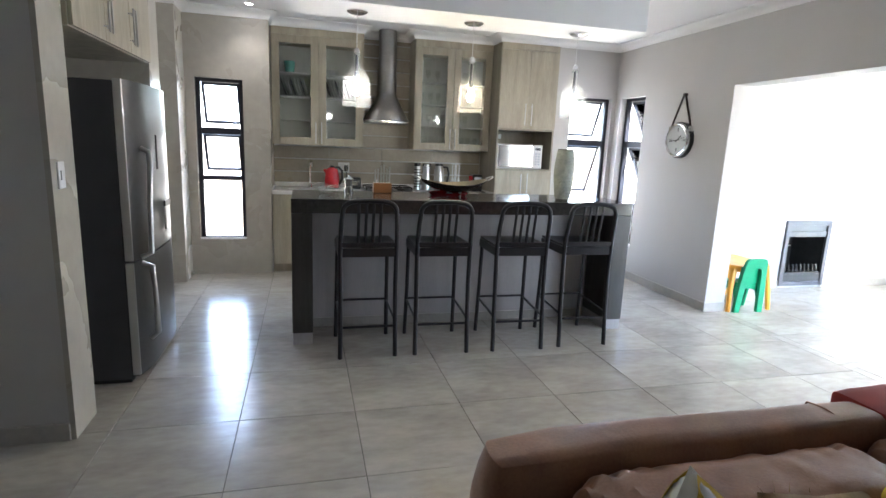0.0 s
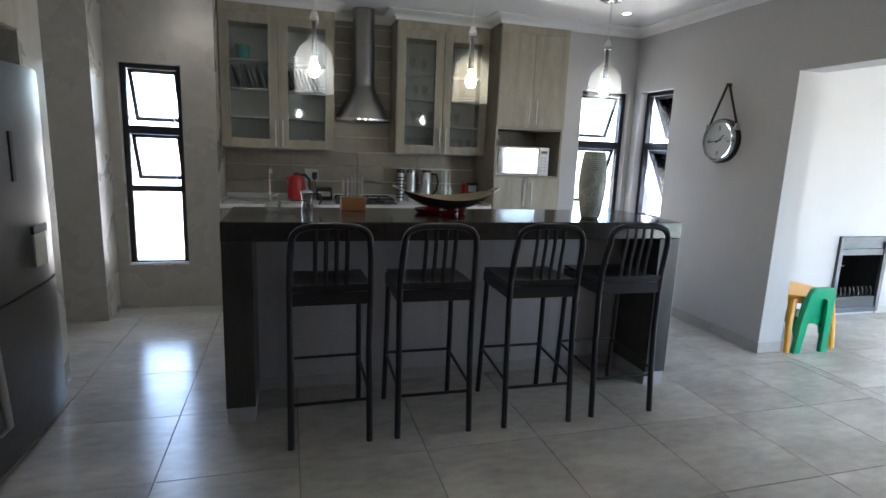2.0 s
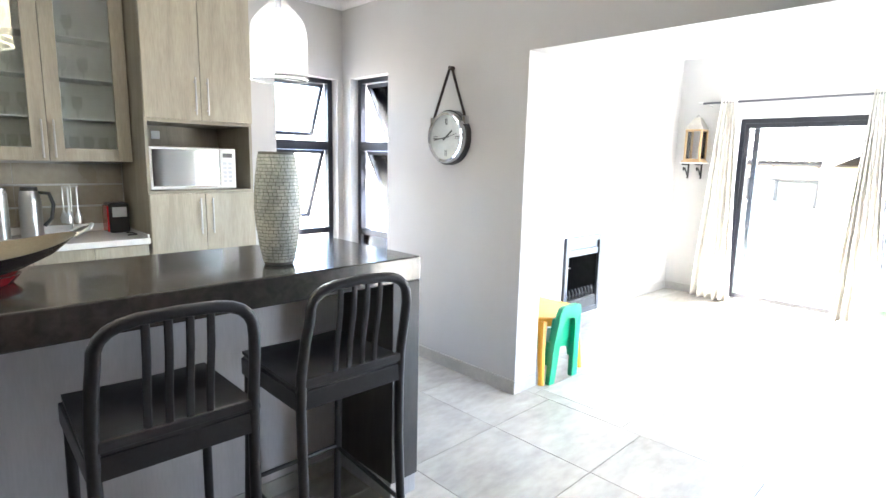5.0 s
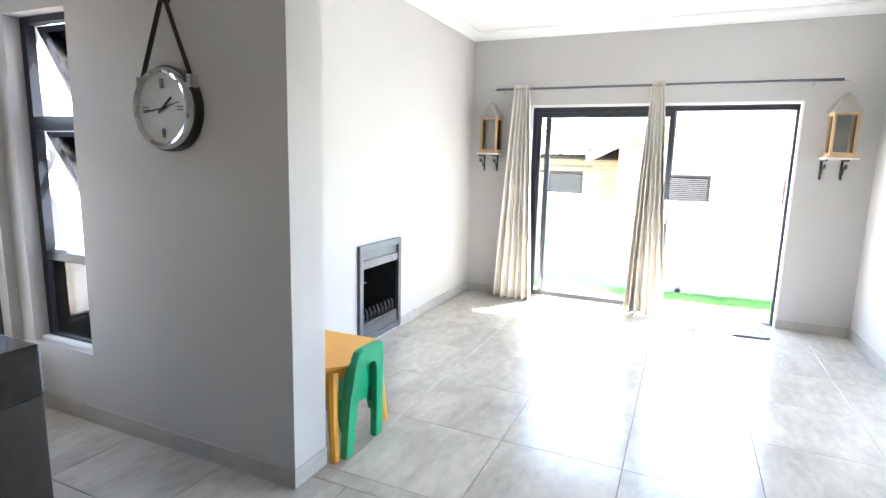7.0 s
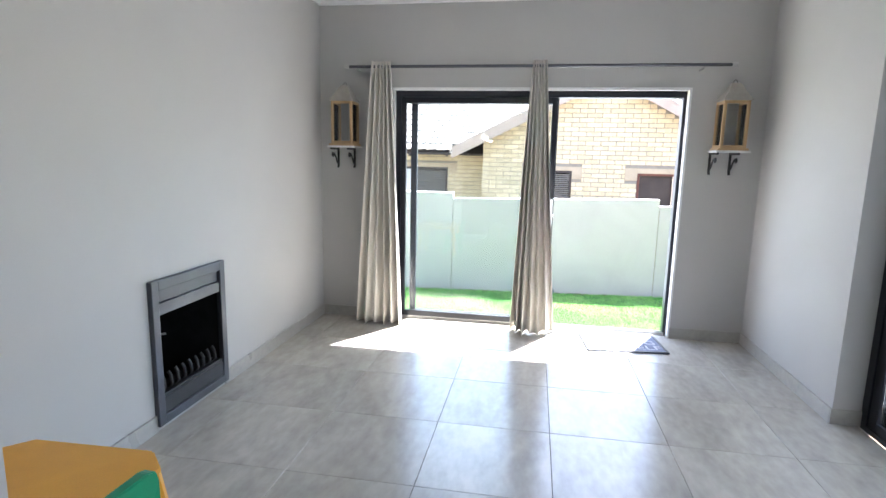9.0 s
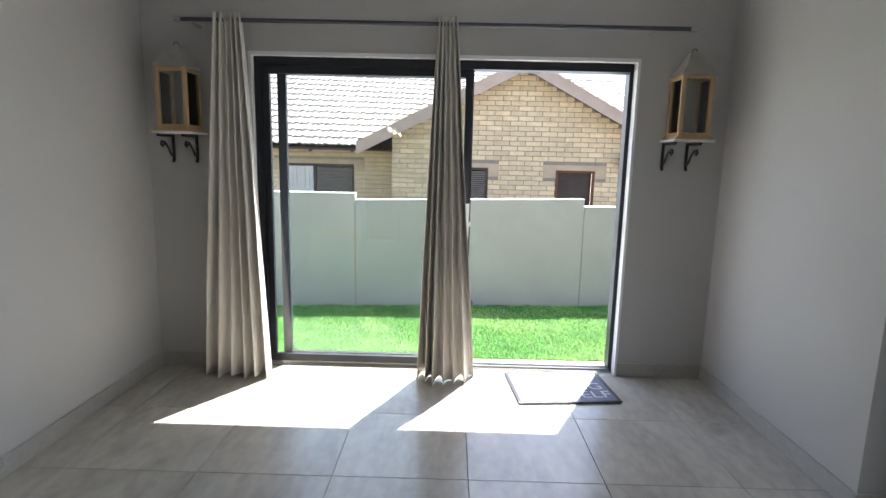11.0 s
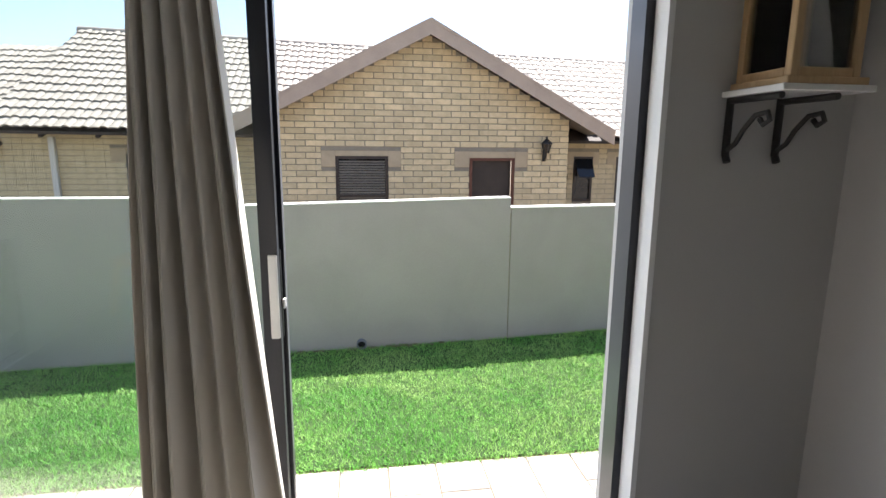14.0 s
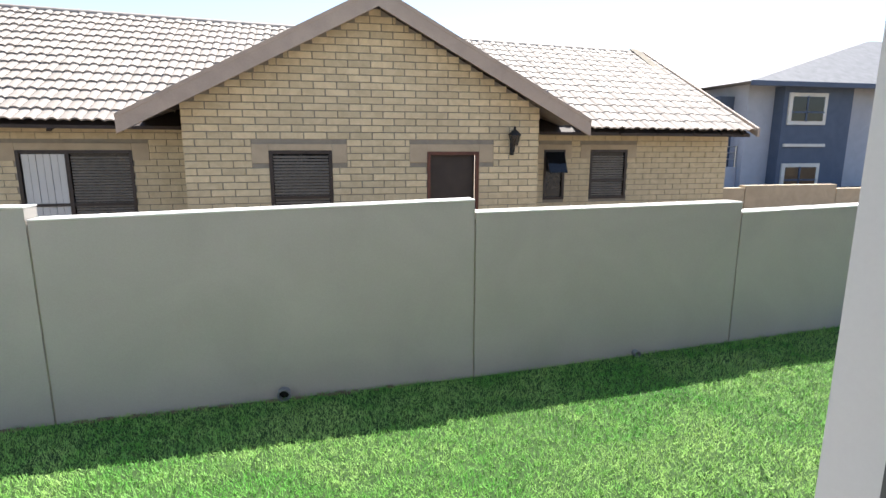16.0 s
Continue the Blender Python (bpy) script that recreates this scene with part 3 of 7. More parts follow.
leaf(side, "glazed_leaf", 0.945, 5.14, 6.145, 0.03, 2.04, 0.07, along="x")
leaf(side, "glazed_leaf", 0.935, 4.255, 5.16, 0.03, 2.04, 0.07, along="x")


# ---- outside ----
def ground_z(x, y):
    """The yard falls gently from the paving to the boundary wall."""
    t = min(max((x - 9.3) / 2.4, 0.0), 1.0)
    return -0.55 - 0.08 * t - (0.024 * min(y - 0.9, 6.0) * t if y > 0.9 else 0.0) + (0.05 * (0.9 - y) if y < 0.9 else 0.0) * (0.6 + 0.4 * t) * (1.0 if y > -4 else 4.9 / (0.9 - y))


bm = bmesh.new()
xs = [-400, -60, -10, 7.9, 8.6, 9.3, 9.8, 10.4, 11.0, 11.7, 12.5, 14, 18, 30, 80, 400]
ys = [-400, -80, -20, -8, -4, -2, -0.5, 0.9, 2.5, 4.5, 7, 12, 40, 400]
grid = [[bm.verts.new((x, y, (ground_z(x, y) if 7 < x < 11.9 else -0.9 if x < 7 else -0.75))) for y in ys] for x in xs]
for i in range(len(xs) - 1):
    for j in range(len(ys) - 1):
        bm.faces.new((grid[i][j], grid[i + 1][j], grid[i + 1][j + 1], grid[i][j + 1]))
solid("ground", bm, M_EARTH, "dry earth ground running to the horizon", "ground", kind="structure", smooth=True)

bm = bmesh.new()
n = 26
rows = [[bm.verts.new((9.32 + (11.70 - 9.32) * i / 12, -7 + 16 * j / n, ground_z(9.32 + (11.70 - 9.32) * i / 12, -7 + 16 * j / n) + 0.012)) for j in range(n + 1)] for i in range(13)]
for i in range(12):
    for j in range(n):
        bm.faces.new((rows[i][j], rows[i + 1][j], rows[i + 1][j + 1], rows[i][j + 1]))
lawn = solid("lawn", bm, M_LAWN, "short green mown lawn between paving and boundary wall", "lawn", kind="structure", smooth=True)
rng = np.random.default_rng(7)
N = 210000
gx = rng.uniform(9.27, 11.66, N)
gy = rng.uniform(-5.5, 8.0, N)
ang = rng.uniform(0, 2 * np.pi, N)
tall = rng.uniform(0.014, 0.036, N) * np.where(gx > 11.5, 1.25, 1.0)
wid = rng.uniform(0.0016, 0.0034, N)
lean = rng.uniform(0.006, 0.04, N)
gz = np.array([ground_z(a, c) for a, c in zip(gx, gy)]) + 0.010
dx, dy = np.cos(ang), np.sin(ang)
verts = np.empty((N, 3, 3))
verts[:, 0] = np.stack([gx - dy * wid, gy + dx * wid, gz], 1)
verts[:, 1] = np.stack([gx + dy * wid, gy - dx * wid, gz], 1)
verts[:, 2] = np.stack([gx + dx * lean, gy + dy * lean, gz + tall], 1)
me = bpy.data.meshes.new("grass")
me.vertices.add(N * 3)
me.vertices.foreach_set("co", verts.ravel())
me.loops.add(N * 3)
me.loops.foreach_set("vertex_index", np.arange(N * 3))
me.polygons.add(N)
me.polygons.foreach_set("loop_start", np.arange(N) * 3)
me.update(calc_edges=True)
me.materials.append(M_BLADE)
tagged(new("grass", me), "dense short blades of bright green lawn grass", "grass", kind="stuff")

# boundary wall in stepped panels
bwall = thing("boundary_wall", "stepped plastered boundary wall, pale grey-green", "boundary wall")
for y0, y1, low, high in ((-14.0, -4.1, 0.80, 0.81), (-4.1, -1.54, 0.75, 0.815), (-1.54, 0.98, 0.81, 0.845), (0.98, 4.19, 0.835, 0.915), (4.19, 12.0, 0.915, 0.925)):
    b = bmesh.new()
    bx(b, 11.66, 11.84, y0 + 0.006, y1 - 0.006, -1.1, high - 0.008, 0.004)
    cap = bmesh.new()
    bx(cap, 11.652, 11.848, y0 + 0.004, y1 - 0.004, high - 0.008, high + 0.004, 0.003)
    for v in (*b.verts, *cap.verts):      # each panel's top falls a little along the wall
        if v.co.z > 0.3:
            v.co.z -= (high - low) * (v.co.y - y0) / (y1 - y0)
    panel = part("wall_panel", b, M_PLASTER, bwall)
    # Sun on the wall top is put into this cap's paler colour.
    part("coping", cap, M_PALETRIM, panel, "thin wall top coloured paler as if sunlit")
    b = bmesh.new()
    bx(b, 11.67, 11.83, y1 - 0.006, y1 + 0.006, -1.1, low - 0.06)
    part("joint", b, M_MORTAR, panel)
def drain(y, r, label):
    """A pipe end that sticks out of the wall foot."""
    pipe = thing("drain_pipe", label, "pipe")
    z = ground_z(11.6, y) + r + 0.01
    # A black disc in the ring paints the shade of the pipe's hollow.
    for nm, prof, x, mt in (("pipe_ring", [(r * 0.77, 0.0), (r, 0.0), (r, 0.10), (r * 0.77, 0.10), (r * 0.77, 0.0)], 11.60, M_GREYTILE), ("pipe_mouth", [(0.0, 0.0), (r * 0.76, 0.0)], 11.65, M_SOOTSHADE)):
        b = bmesh.new()
        lathe(b, prof, 20)
        b.transform(Matrix.Translation((x, y, z)) @ Matrix.Rotation(radians(90), 4, "Y"))
        part(nm, b, mt, pipe, smooth=nm == "pipe_ring")


drain(2.55, 0.052, "short grey drain pipe through the wall foot")
drain(-0.55, 0.030, "small dark drain pipe through the wall foot")

bm = bmesh.new()
random.seed(5)
for k in range(70):
    y = random.uniform(1.5, 4.6)
    s = random.uniform(0.008, 0.028)
    x = 11.655 - random.uniform(0, 0.03)
    bx(bm, x - s, x, y, y + s * random.uniform(1, 4), ground_z(x, y), ground_z(x, y) + s * 1.2, s * 0.3)
solid("rubble_strip", bm, M_EARTH, "crumbs of mortar and earth along the wall foot", "rubble", kind="stuff")

# ---- neighbour's brick house ----
house = thing("brick_house", "single-storey yellow face-brick house with concrete tile roof", "house")
GX, MX = 15.81, 16.95          # gable front and main wall
GY0, GY1, EAVE, APEX = -1.225, 4.128, 1.94, 3.335
GM = 1.36
BASE = -0.85


def pierced(b, x0, x1, y0, y1, z0, z1, holes):
    """Wall blocks facing -x round the openings (from, to, bottom, top)."""
    at = y0
    for p, q, lo, hi in sorted(holes):
        for a, c, d, e in ((at, p, z0, z1), (p, q, z0, lo), (p, q, hi, z1)):
            if c - a > 1e-4 and e - d > 1e-4:
                bx(b, x0, x1, a, c, d, e)
        at = q
    bx(b, x0, x1, at, y1, z0, z1)


b = bmesh.new()
pierced(b, GX + 0.012, GX + 0.2, GY0 + 0.01, GY1 - 0.01, BASE, 1.38, [(-0.22, 0.605, BASE, 1.24), (2.065, 2.965, 0.155, 1.26)])
prism(b, [(GY0 + 0.01, 1.38), (GY1 - 0.01, 1.38), (GY1 - 0.01, EAVE - 0.02), (GM, APEX - 0.02), (GY0 + 0.01, EAVE - 0.02)], GX + 0.012, GX + 0.2, "x")
front = part("gable_wall", b, M_MORTAR, house, "recessed mortar between the bricks")
b = bmesh.new()
bx(b, GX + 0.2, MX, GY1 - 0.2, GY1 - 0.012, BASE, EAVE)
part("gable_side_wall", b, M_MORTAR, house)
b = bmesh.new()
bx(b, GX + 0.2, MX, GY0 + 0.012, GY0 + 0.2, BASE, EAVE)
part("gable_side_wall", b, M_MORTAR, house)
b = bmesh.new()
pierced(b, MX + 0.012, MX + 0.2, GY1 - 0.2, 12.0, BASE, 1.9, [(5.155, 6.775, -0.095, 1.255), (9.105, 9.795, -0.095, 1.255)])
main = part("main_wall", b, M_MORTAR, house)
b = bmesh.new()
pierced(b, MX + 0.012, MX + 0.2, -5.70, GY0 + 0.2, BASE, 1.9, [(-2.215, -1.805, 0.345, 1.26), (-3.495, -2.735, 0.345, 1.26)])
main_b = part("main_wall", b, M_MORTAR, house)
b = bmesh.new()
bx(b, MX + 0.2, 23.8, -5.70, -5.50, BASE, 1.9)
part("end_wall", b, M_MORTAR, house)
b = bmesh.new()
prism(b, [(MX + 0.2, 1.9), (20.5, 3.75), (23.8, 1.9)], -5.70, -5.50, "y")
part("end_gable", b, M_MORTAR, house)

BH, BL = 0.1035, 0.335         # course height and brick length


def house_window(name, plane, y0, y1, z0, z1, label, kind):
    """A timber window or door in a wall facing -x."""
    w = part(name, bmesh_frame(plane, y0, y1, z0, z1, 0.05), M_WINDOWWOOD if kind != "door" else M_DOORWOOD, house, label)
    b = bmesh.new()
    dd = 0.10 if kind == "door" else 0.035
    bx(b, plane + dd, plane + dd + 0.015, y0 + 0.05, y1 - 0.05, z0 + 0.05, z1 - 0.05)
    part("pane" if kind != "door" else "door_leaf", b, M_DARKGLASS if kind != "door" else M_WINDOWWOOD, w)
    if kind in ("blind", "open"):
        yb = y1 - 0.06 if kind == "blind" else 6.04
        me = None
        for i in range(int((z1 - z0 - 0.12) / 0.045)):
            if me is None:
                b = bmesh.new()
                bx(b, plane + 0.022, plane + 0.033, y0 + 0.06, yb, z0 + 0.06, z0 + 0.09)
                me = mesh_of("slat", b, M_BLIND)
            part("slat", me, M_BLIND, w).location.z = i * 0.045
        if kind == "open":
            b = bmesh.new()
            for k in range(6):
                bx(b, plane + 0.02 + 0.006 * (k % 2), plane + 0.03, 6.12 + k * 0.10, 6.215 + k * 0.10, z0 + 0.06, z1 - 0.06, 0.004)
            part("net_curtain", b, M_PALETRIM, w, "pale curtain behind the open light")
        b = bmesh.new()
        zz = z0 + (z1 - z0) * 0.36
        bx(b, plane - 0.004, plane + 0.03, y0 + 0.05, y1 - 0.05, zz, zz + 0.045, 0.003)
        part("transom", b, M_WINDOWWOOD, w)
    return w


def bmesh_frame(plane, y0, y1, z0, z1, t):
    b = bmesh.new()
    for box in ((y0, y0 + t, z0, z1), (y1 - t, y1, z0, z1), (y0 + t, y1 - t, z1 - t, z1), (y0 + t, y1 - t, z0, z0 + t)):
        bx(b, plane - 0.01, plane + 0.06, box[0], box[1], box[2], box[3], 0.004)
    return b


def lintel(plane, y0, y1, z0, z1):
    b = bmesh.new()
    bx(b, plane - 0.006, plane + 0.1, y0, y1, z0, z1, 0.006)
    part("lintel", b, M_LINTEL, house, "tan plastered lintel band")


house_window("window", GX, 2.06, 2.97, 0.15, 1.265, "dark timber window with a grey blind", "blind")
hd = house_window("door", GX, -0.225, 0.61, BASE, 1.245, "reddish timber door frame, door ajar", "door")
for ys_ in ((2.97, 3.21, 1.08, 1.36), (1.835, 2.06, 1.08, 1.36), (2.06, 2.97, 1.266, 1.36), (0.611, 0.885, 1.08, 1.36), (-0.465, -0.226, 1.08, 1.36), (-0.226, 0.611, 1.246, 1.36)):
    lintel(GX, *ys_)
w0 = house_window("window", MX, 5.15, 6.78, -0.1, 1.26, "wide dark timber window, one light open", "open")
b = bmesh.new()
bx(b, MX - 0.005, MX + 0.02, 6.05, 6.11, -0.1, 1.22, 0.003)
part("mullion", b, M_WINDOWWOOD, w0)
house_window("window", MX, -2.22, -1.80, 0.34, 1.265, "narrow dark timber window with an open sash", "plain")
house_window("window", MX, -3.50, -2.73, 0.34, 1.265, "dark timber window with grey blind", "blind")
house_window("window", MX, 9.1, 9.8, -0.1, 1.26, "dark timber window under the eave", "plain")
for ys_ in ((4.9, 5.15, 1.1, 1.37), (6.78, 7.05, 1.1, 1.37), (5.15, 6.78, 1.262, 1.37), (-2.35, -2.22, 1.1, 1.36), (-2.22, -1.80, 1.267, 1.36), (-3.69, -3.50, 1.1, 1.36), (-2.73, -2.53, 1.1, 1.36), (-3.50, -2.73, 1.267, 1.36), (-1.80, -1.5, 1.1, 1.36)):
    lintel(MX, *ys_)
b = bmesh.new()
bx(b, -0.012, 0.012, 0, 0.36, -0.42, 0, 0.003)
b.transform(Matrix.Translation((MX - 0.01, -2.19, 1.22)) @ Matrix.Rotation(radians(28), 4, "Y"))
part("open_sash", b, M_DARKGLASS, house, "open sash with dark blue reflection")
b = bmesh.new()
bx(b, MX - 0.09, MX - 0.01, 7.92, 8.02, BASE, 1.55, 0.01)
part("downpipe", b, M_PALETRIM, house, "pale square downpipe")
# wall lamp by the house door
lamp = thing("wall_lantern_lamp", "small black iron wall lantern beside the house door", "wall lamp")
ly, lz = -0.765, 1.43
ptube("bracket", lamp, M_IRON, [(GX, ly, lz - 0.12), (GX - 0.06, ly, lz - 0.20), (GX - 0.12, ly, lz - 0.17), (GX - 0.13, ly, lz - 0.08)], 0.014)
plathe("lamp_body", lamp, M_DARKGLASS, [(0.0, -0.09), (0.045, -0.09), (0.085, 0.07)], (GX - 0.13, ly, lz), seg=6)
for k in range(6):
    a = math.pi * k / 3
    ptube("cage_bar", lamp, M_IRON, [(GX - 0.13 + 0.047 * math.cos(a), ly + 0.047 * math.sin(a), lz - 0.09), (GX - 0.13 + 0.088 * math.cos(a), ly + 0.088 * math.sin(a), lz + 0.07)], 0.006, seg=6)
plathe("lamp_cap", lamp, M_IRON, [(0.105, 0.068), (0.10, 0.085), (0.05, 0.135), (0.018, 0.16), (0.022, 0.18), (0.012, 0.205), (0.0, 0.21)], (GX - 0.13, ly, lz), seg=12)
plathe("back_plate", lamp, M_IRON, [(0.0, -0.24), (0.035, -0.24), (0.035, -0.03), (0.0, -0.03)], (GX - 0.012, ly, lz), seg=8)

# barge boards and rafters of the gable
run, rise = 0.70, 0.70 * (APEX - EAVE) / (GY1 - GM)
off = 0.14
for sgn in (1, -1):
    ye, yt = GM + sgn * ((GY1 - GM if sgn > 0 else GM - GY0) + run), GM
    ze, zt = EAVE - rise + off, APEX + off
    for x0, x1, dz in ((GX - 0.40, GX - 0.36, 0.24), (GX - 0.41, GX - 0.30, 0.03)):
        top0 = 0.02 if dz < 0.1 else 0.0
        q = [(ye, ze - dz), (yt, zt - dz), (yt, zt + top0), (ye, ze + top0)]
        b = bmesh.new()
        lo = [b.verts.new((x0, a, c)) for a, c in q]
        hi = [b.verts.new((x1, a, c)) for a, c in q]
        b.faces.new(lo)
        b.faces.new(hi[::-1])
        for i in range(4):
            b.faces.new((lo[i], hi[i], hi[(i + 1) % 4], lo[(i + 1) % 4]))
        part("barge_board" if dz > 0.1 else "verge_strip", b, M_FASCIA, house, "brown fibre-cement barge board")
b = bmesh.new()
for sgn in (1, -1):
    ye, yt = GM + sgn * ((GY1 - GM if sgn > 0 else GM - GY0) + run), GM
    for k in range(3):
        x0 = GX - 0.36 + 0.12 * k
        q = [(ye, EAVE - rise + 0.0), (yt, APEX + 0.0), (yt, APEX + 0.09), (ye, EAVE - rise + 0.09)]
        lo = [b.verts.new((x0, a, c)) for a, c in q]
        hi = [b.verts.new((x0 + 0.12, a, c)) for a, c in q]
        b.faces.new(lo)
        b.faces.new(hi[::-1])
        for i in range(4):
            b.faces.new((lo[i], hi[i], hi[(i + 1) % 4], lo[(i + 1) % 4]))
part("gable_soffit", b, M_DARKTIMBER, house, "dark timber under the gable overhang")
for y in [-5.6, -5.15, -4.55, -3.8, -3.05, -2.35, 5.1, 6.05, 7.0, 7.9, 8.8, 9.7]:
    b = bmesh.new()
    bx(b, -0.62, 0.1, y - 0.03, y + 0.03, -0.14, 0.0)
    for v in b.verts:
        if v.co.x < -0.5 and v.co.z < -0.1:
            v.co.z = -0.03
    b.transform(Matrix.Translation((MX, 0, 1.86)) @ Matrix.Rotation(radians(-29), 4, "Y"))
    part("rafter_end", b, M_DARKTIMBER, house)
# roof decks under the tiles
EX, EZ, RX, RZ = 16.40, 1.655, 20.5, 3.88
b = bmesh.new()
prism(b, [(EX + 0.05, EZ - 0.03), (RX, RZ - 0.06), (24.6, EZ - 0.03), (24.6, EZ - 0.08), (RX, RZ - 0.11), (EX + 0.05, EZ - 0.08)], -5.75, 8.8, "y")
for v in b.verts:
    d = (v.co.x - EX) / (RX - EX)
    v.co.z += (0.006 + 0.022 * max(min(d, 2 - d), 0.0)) * (v.co.y - 2.5) - 0.02
part("roof_deck", b, M_DARKTIMBER, house)
b = bmesh.new()
for sgn in (1, -1):
    ye = GM + sgn * ((GY1 - GM if sgn > 0 else GM - GY0) + run)
    q = [(ye, EAVE - rise + 0.10), (GM, APEX + 0.10), (GM, APEX + 0.13), (ye, EAVE - rise + 0.13)]
    lo = [b.verts.new((GX - 0.36, a, c)) for a, c in q]
    hi = [b.verts.new((19.6, a, c)) for a, c in q]
    b.faces.new(lo)
    b.faces.new(hi[::-1])
    for i in range(4):
        b.faces.new((lo[i], hi[i], hi[(i + 1) % 4], lo[(i + 1) % 4]))
part("gable_roof", b, M_ROOF, house, "pale concrete gable roof slopes")

# blue two-storey house beyond, and its garden wall
blue = thing("blue_house", "two-storey slate-blue plastered house with grey tiled hip roof", "house")
bo = Matrix.Translation((30, -19.25, -1.02))


def bpart(name, boxes, material, label="", bev=0.01):
    b = bmesh.new()
    for q in boxes:
        bx(b, *q, bev)
    b.transform(bo)
    return part(name, b, material, blue, label)


bpart("wall", [(0.6, 9, -20, 1.38, -1.5, 5.35)], M_PALEBLUE, "pale grey plaster walls")
bpart("bay", [(0, 0.8, -4.1, -0.1, -1.5, 5.15)], M_BLUEWALL, "slate-blue projecting bay")
bpart("wing", [(1.5, 9, 1.38, 2.2, -1.5, 4.75)], M_BLUEWALL, "slate-blue rear wing")
for z0, z1 in ((3.35, 4.85), (0.1, 1.5)):
    bpart("window_surround", [(-0.08, 0.02, -2.55, -0.35, z0, z1)], M_PALETRIM, "white window surround")
    wdw = bpart("window", [(-0.10, -0.07, -2.35, -0.55, z0 + 0.18, z1 - 0.18)], M_DARKGLASS, "dark blue window glass")
    bpart("window_bars", [(-0.13, -0.09, -1.40, -1.32, z0 + 0.15, z1 - 0.15), (-0.13, -0.09, -2.38, -0.52, z0 + 0.55, z0 + 0.63)], M_BLUEWALL)
bpart("ledge", [(-0.1, 0.02, -2.7, -0.3, 2.3, 2.45)], M_PALETRIM)
b = bmesh.new()
base = [(-0.7, -20.6, 5.25), (-0.7, 2.4, 5.25), (9.6, 2.4, 5.25), (9.6, -20.6, 5.25)]
vb = [b.verts.new(c) for c in base]
vt = [b.verts.new((4.4, -14.0, 8.3)), b.verts.new((4.4, -9.6, 8.3))]
b.faces.new((vb[0], vb[1], vt[1], vt[0]))
b.faces.new((vb[1], vb[2], vt[1]))
b.faces.new((vb[2], vb[3], vt[0], vt[1]))
b.faces.new((vb[3], vb[0], vt[0]))
b.faces.new(vb[::-1])
b.transform(bo)
part("roof", b, M_GREYTILE, blue, "grey tiled hip roof")
bpart("fascia", [(-0.72, -0.62, -20.6, 2.4, 5.05, 5.28)], M_BLUEWALL)
b = bmesh.new()
for z in (1.7, 2.0, 2.3):
    tube(b, [(1.0, 2.9, z), (1.0, 1.4, z)], 0.03, 6)
for y in (1.45, 2.1, 2.85):
    tube(b, [(1.0, y, 1.3), (1.0, y, 2.35)], 0.04, 6)
b.transform(bo)
part("balcony_rail", b, M_STEEL, blue, "steel balcony rails")
bpart("balcony", [(0.9, 1.5, 1.39, 2.9, -1.2, 1.3)], M_PALEBLUE)
gw = thing("garden_wall", "low stepped yellowish garden wall beyond the houses", "garden wall")
for y0, y1, top in ((-8.9, -6.6, 0.22), (-11.9, -8.9, 0.28), (-30.0, -11.9, 0.16)):
    pbox("wall_panel", gw, M_LINTEL, 20.0, 20.25, y0 + 0.01, y1 - 0.01, -1.2, top, 0.01)
dist = thing("distant_house", "small red building far beyond the roofs", "house")
pbox("wall", dist, M_DISTRED, 60, 66, -31, -27, -1.5, 6.0, 0.05)
b = bmesh.new()
prism(b, [(-31.6, 6.0), (-26.4, 6.0), (-29, 7.4)], 59.5, 66.5, "x")
part("roof", b, M_GREYTILE, dist)

# ---- sunroom things ----
fire = thing("fireplace", "built-in black steel fireplace with grey trim frame", "fireplace")
b = bmesh.new()
for q in ((5.355, 5.405, 0.01, 0.79), (5.955, 6.005, 0.01, 0.79), (5.405, 5.955, 0.735, 0.79), (5.405, 5.955, 0.01, 0.06)):
    bx(b, q[0], q[1], 4.790, 4.822, q[2], q[3], 0.004)
part("trim_frame", b, M_GUNMETAL, fire, "gunmetal trim frame")
b = bmesh.new()
bx(b, 5.40, 5.96, 5.25, 5.27, 0.03, 0.74)
bx(b, 5.38, 5.40, 4.822, 5.27, 0.03, 0.74)
bx(b, 5.96, 5.98, 4.822, 5.27, 0.03, 0.74)
bx(b, 5.38, 5.98, 4.822, 5.27, 0.74, 0.76)
bx(b, 5.38, 5.98, 4.822, 5.27, 0.012, 0.03)
part("firebox", b, M_SOOTSHADE, fire, "sooty black firebox")
b = bmesh.new()
bx(b, 5.405, 5.955, 4.800, 4.815, 0.60, 0.665, 0.004)
bx(b, 5.405, 5.955, 4.812, 4.9, 0.665, 0.735, 0.002)
b2 = bmesh.new()
part("hood_lip", b, M_GUNMETAL, fire)
bx(b2, 5.405, 5.955, 4.800, 4.815, 0.06, 0.15, 0.004)
bx(b2, 5.405, 5.955, 4.806, 4.93, 0.15, 0.17, 0.002)
part("ash_cover", b2, M_BLACKMETAL, fire)
for i in range(9):
    x = 5.45 + i * 0.058
    ptube("grate_bar", fire, M_IRON, [(x, 4.93, 0.16), (x, 4.85, 0.16), (x, 4.826, 0.19), (x, 4.83, 0.235), (x, 4.845, 0.26)], 0.011, seg=7)
ptube("damper_knob", fire, M_STEEL, [(5.415, 4.812, 0.50), (5.435, 4.785, 0.50)], 0.006)
fire.location = (-0.042, -0.028, 0.022)

rod = thing("curtain_rod", "slim brushed steel curtain rod above the sliding door", "curtain rod")
ptube("rod", rod, M_GUNMETAL, [(7.50, 1.45, 2.212), (7.50, 4.50, 2.212)], 0.0125)
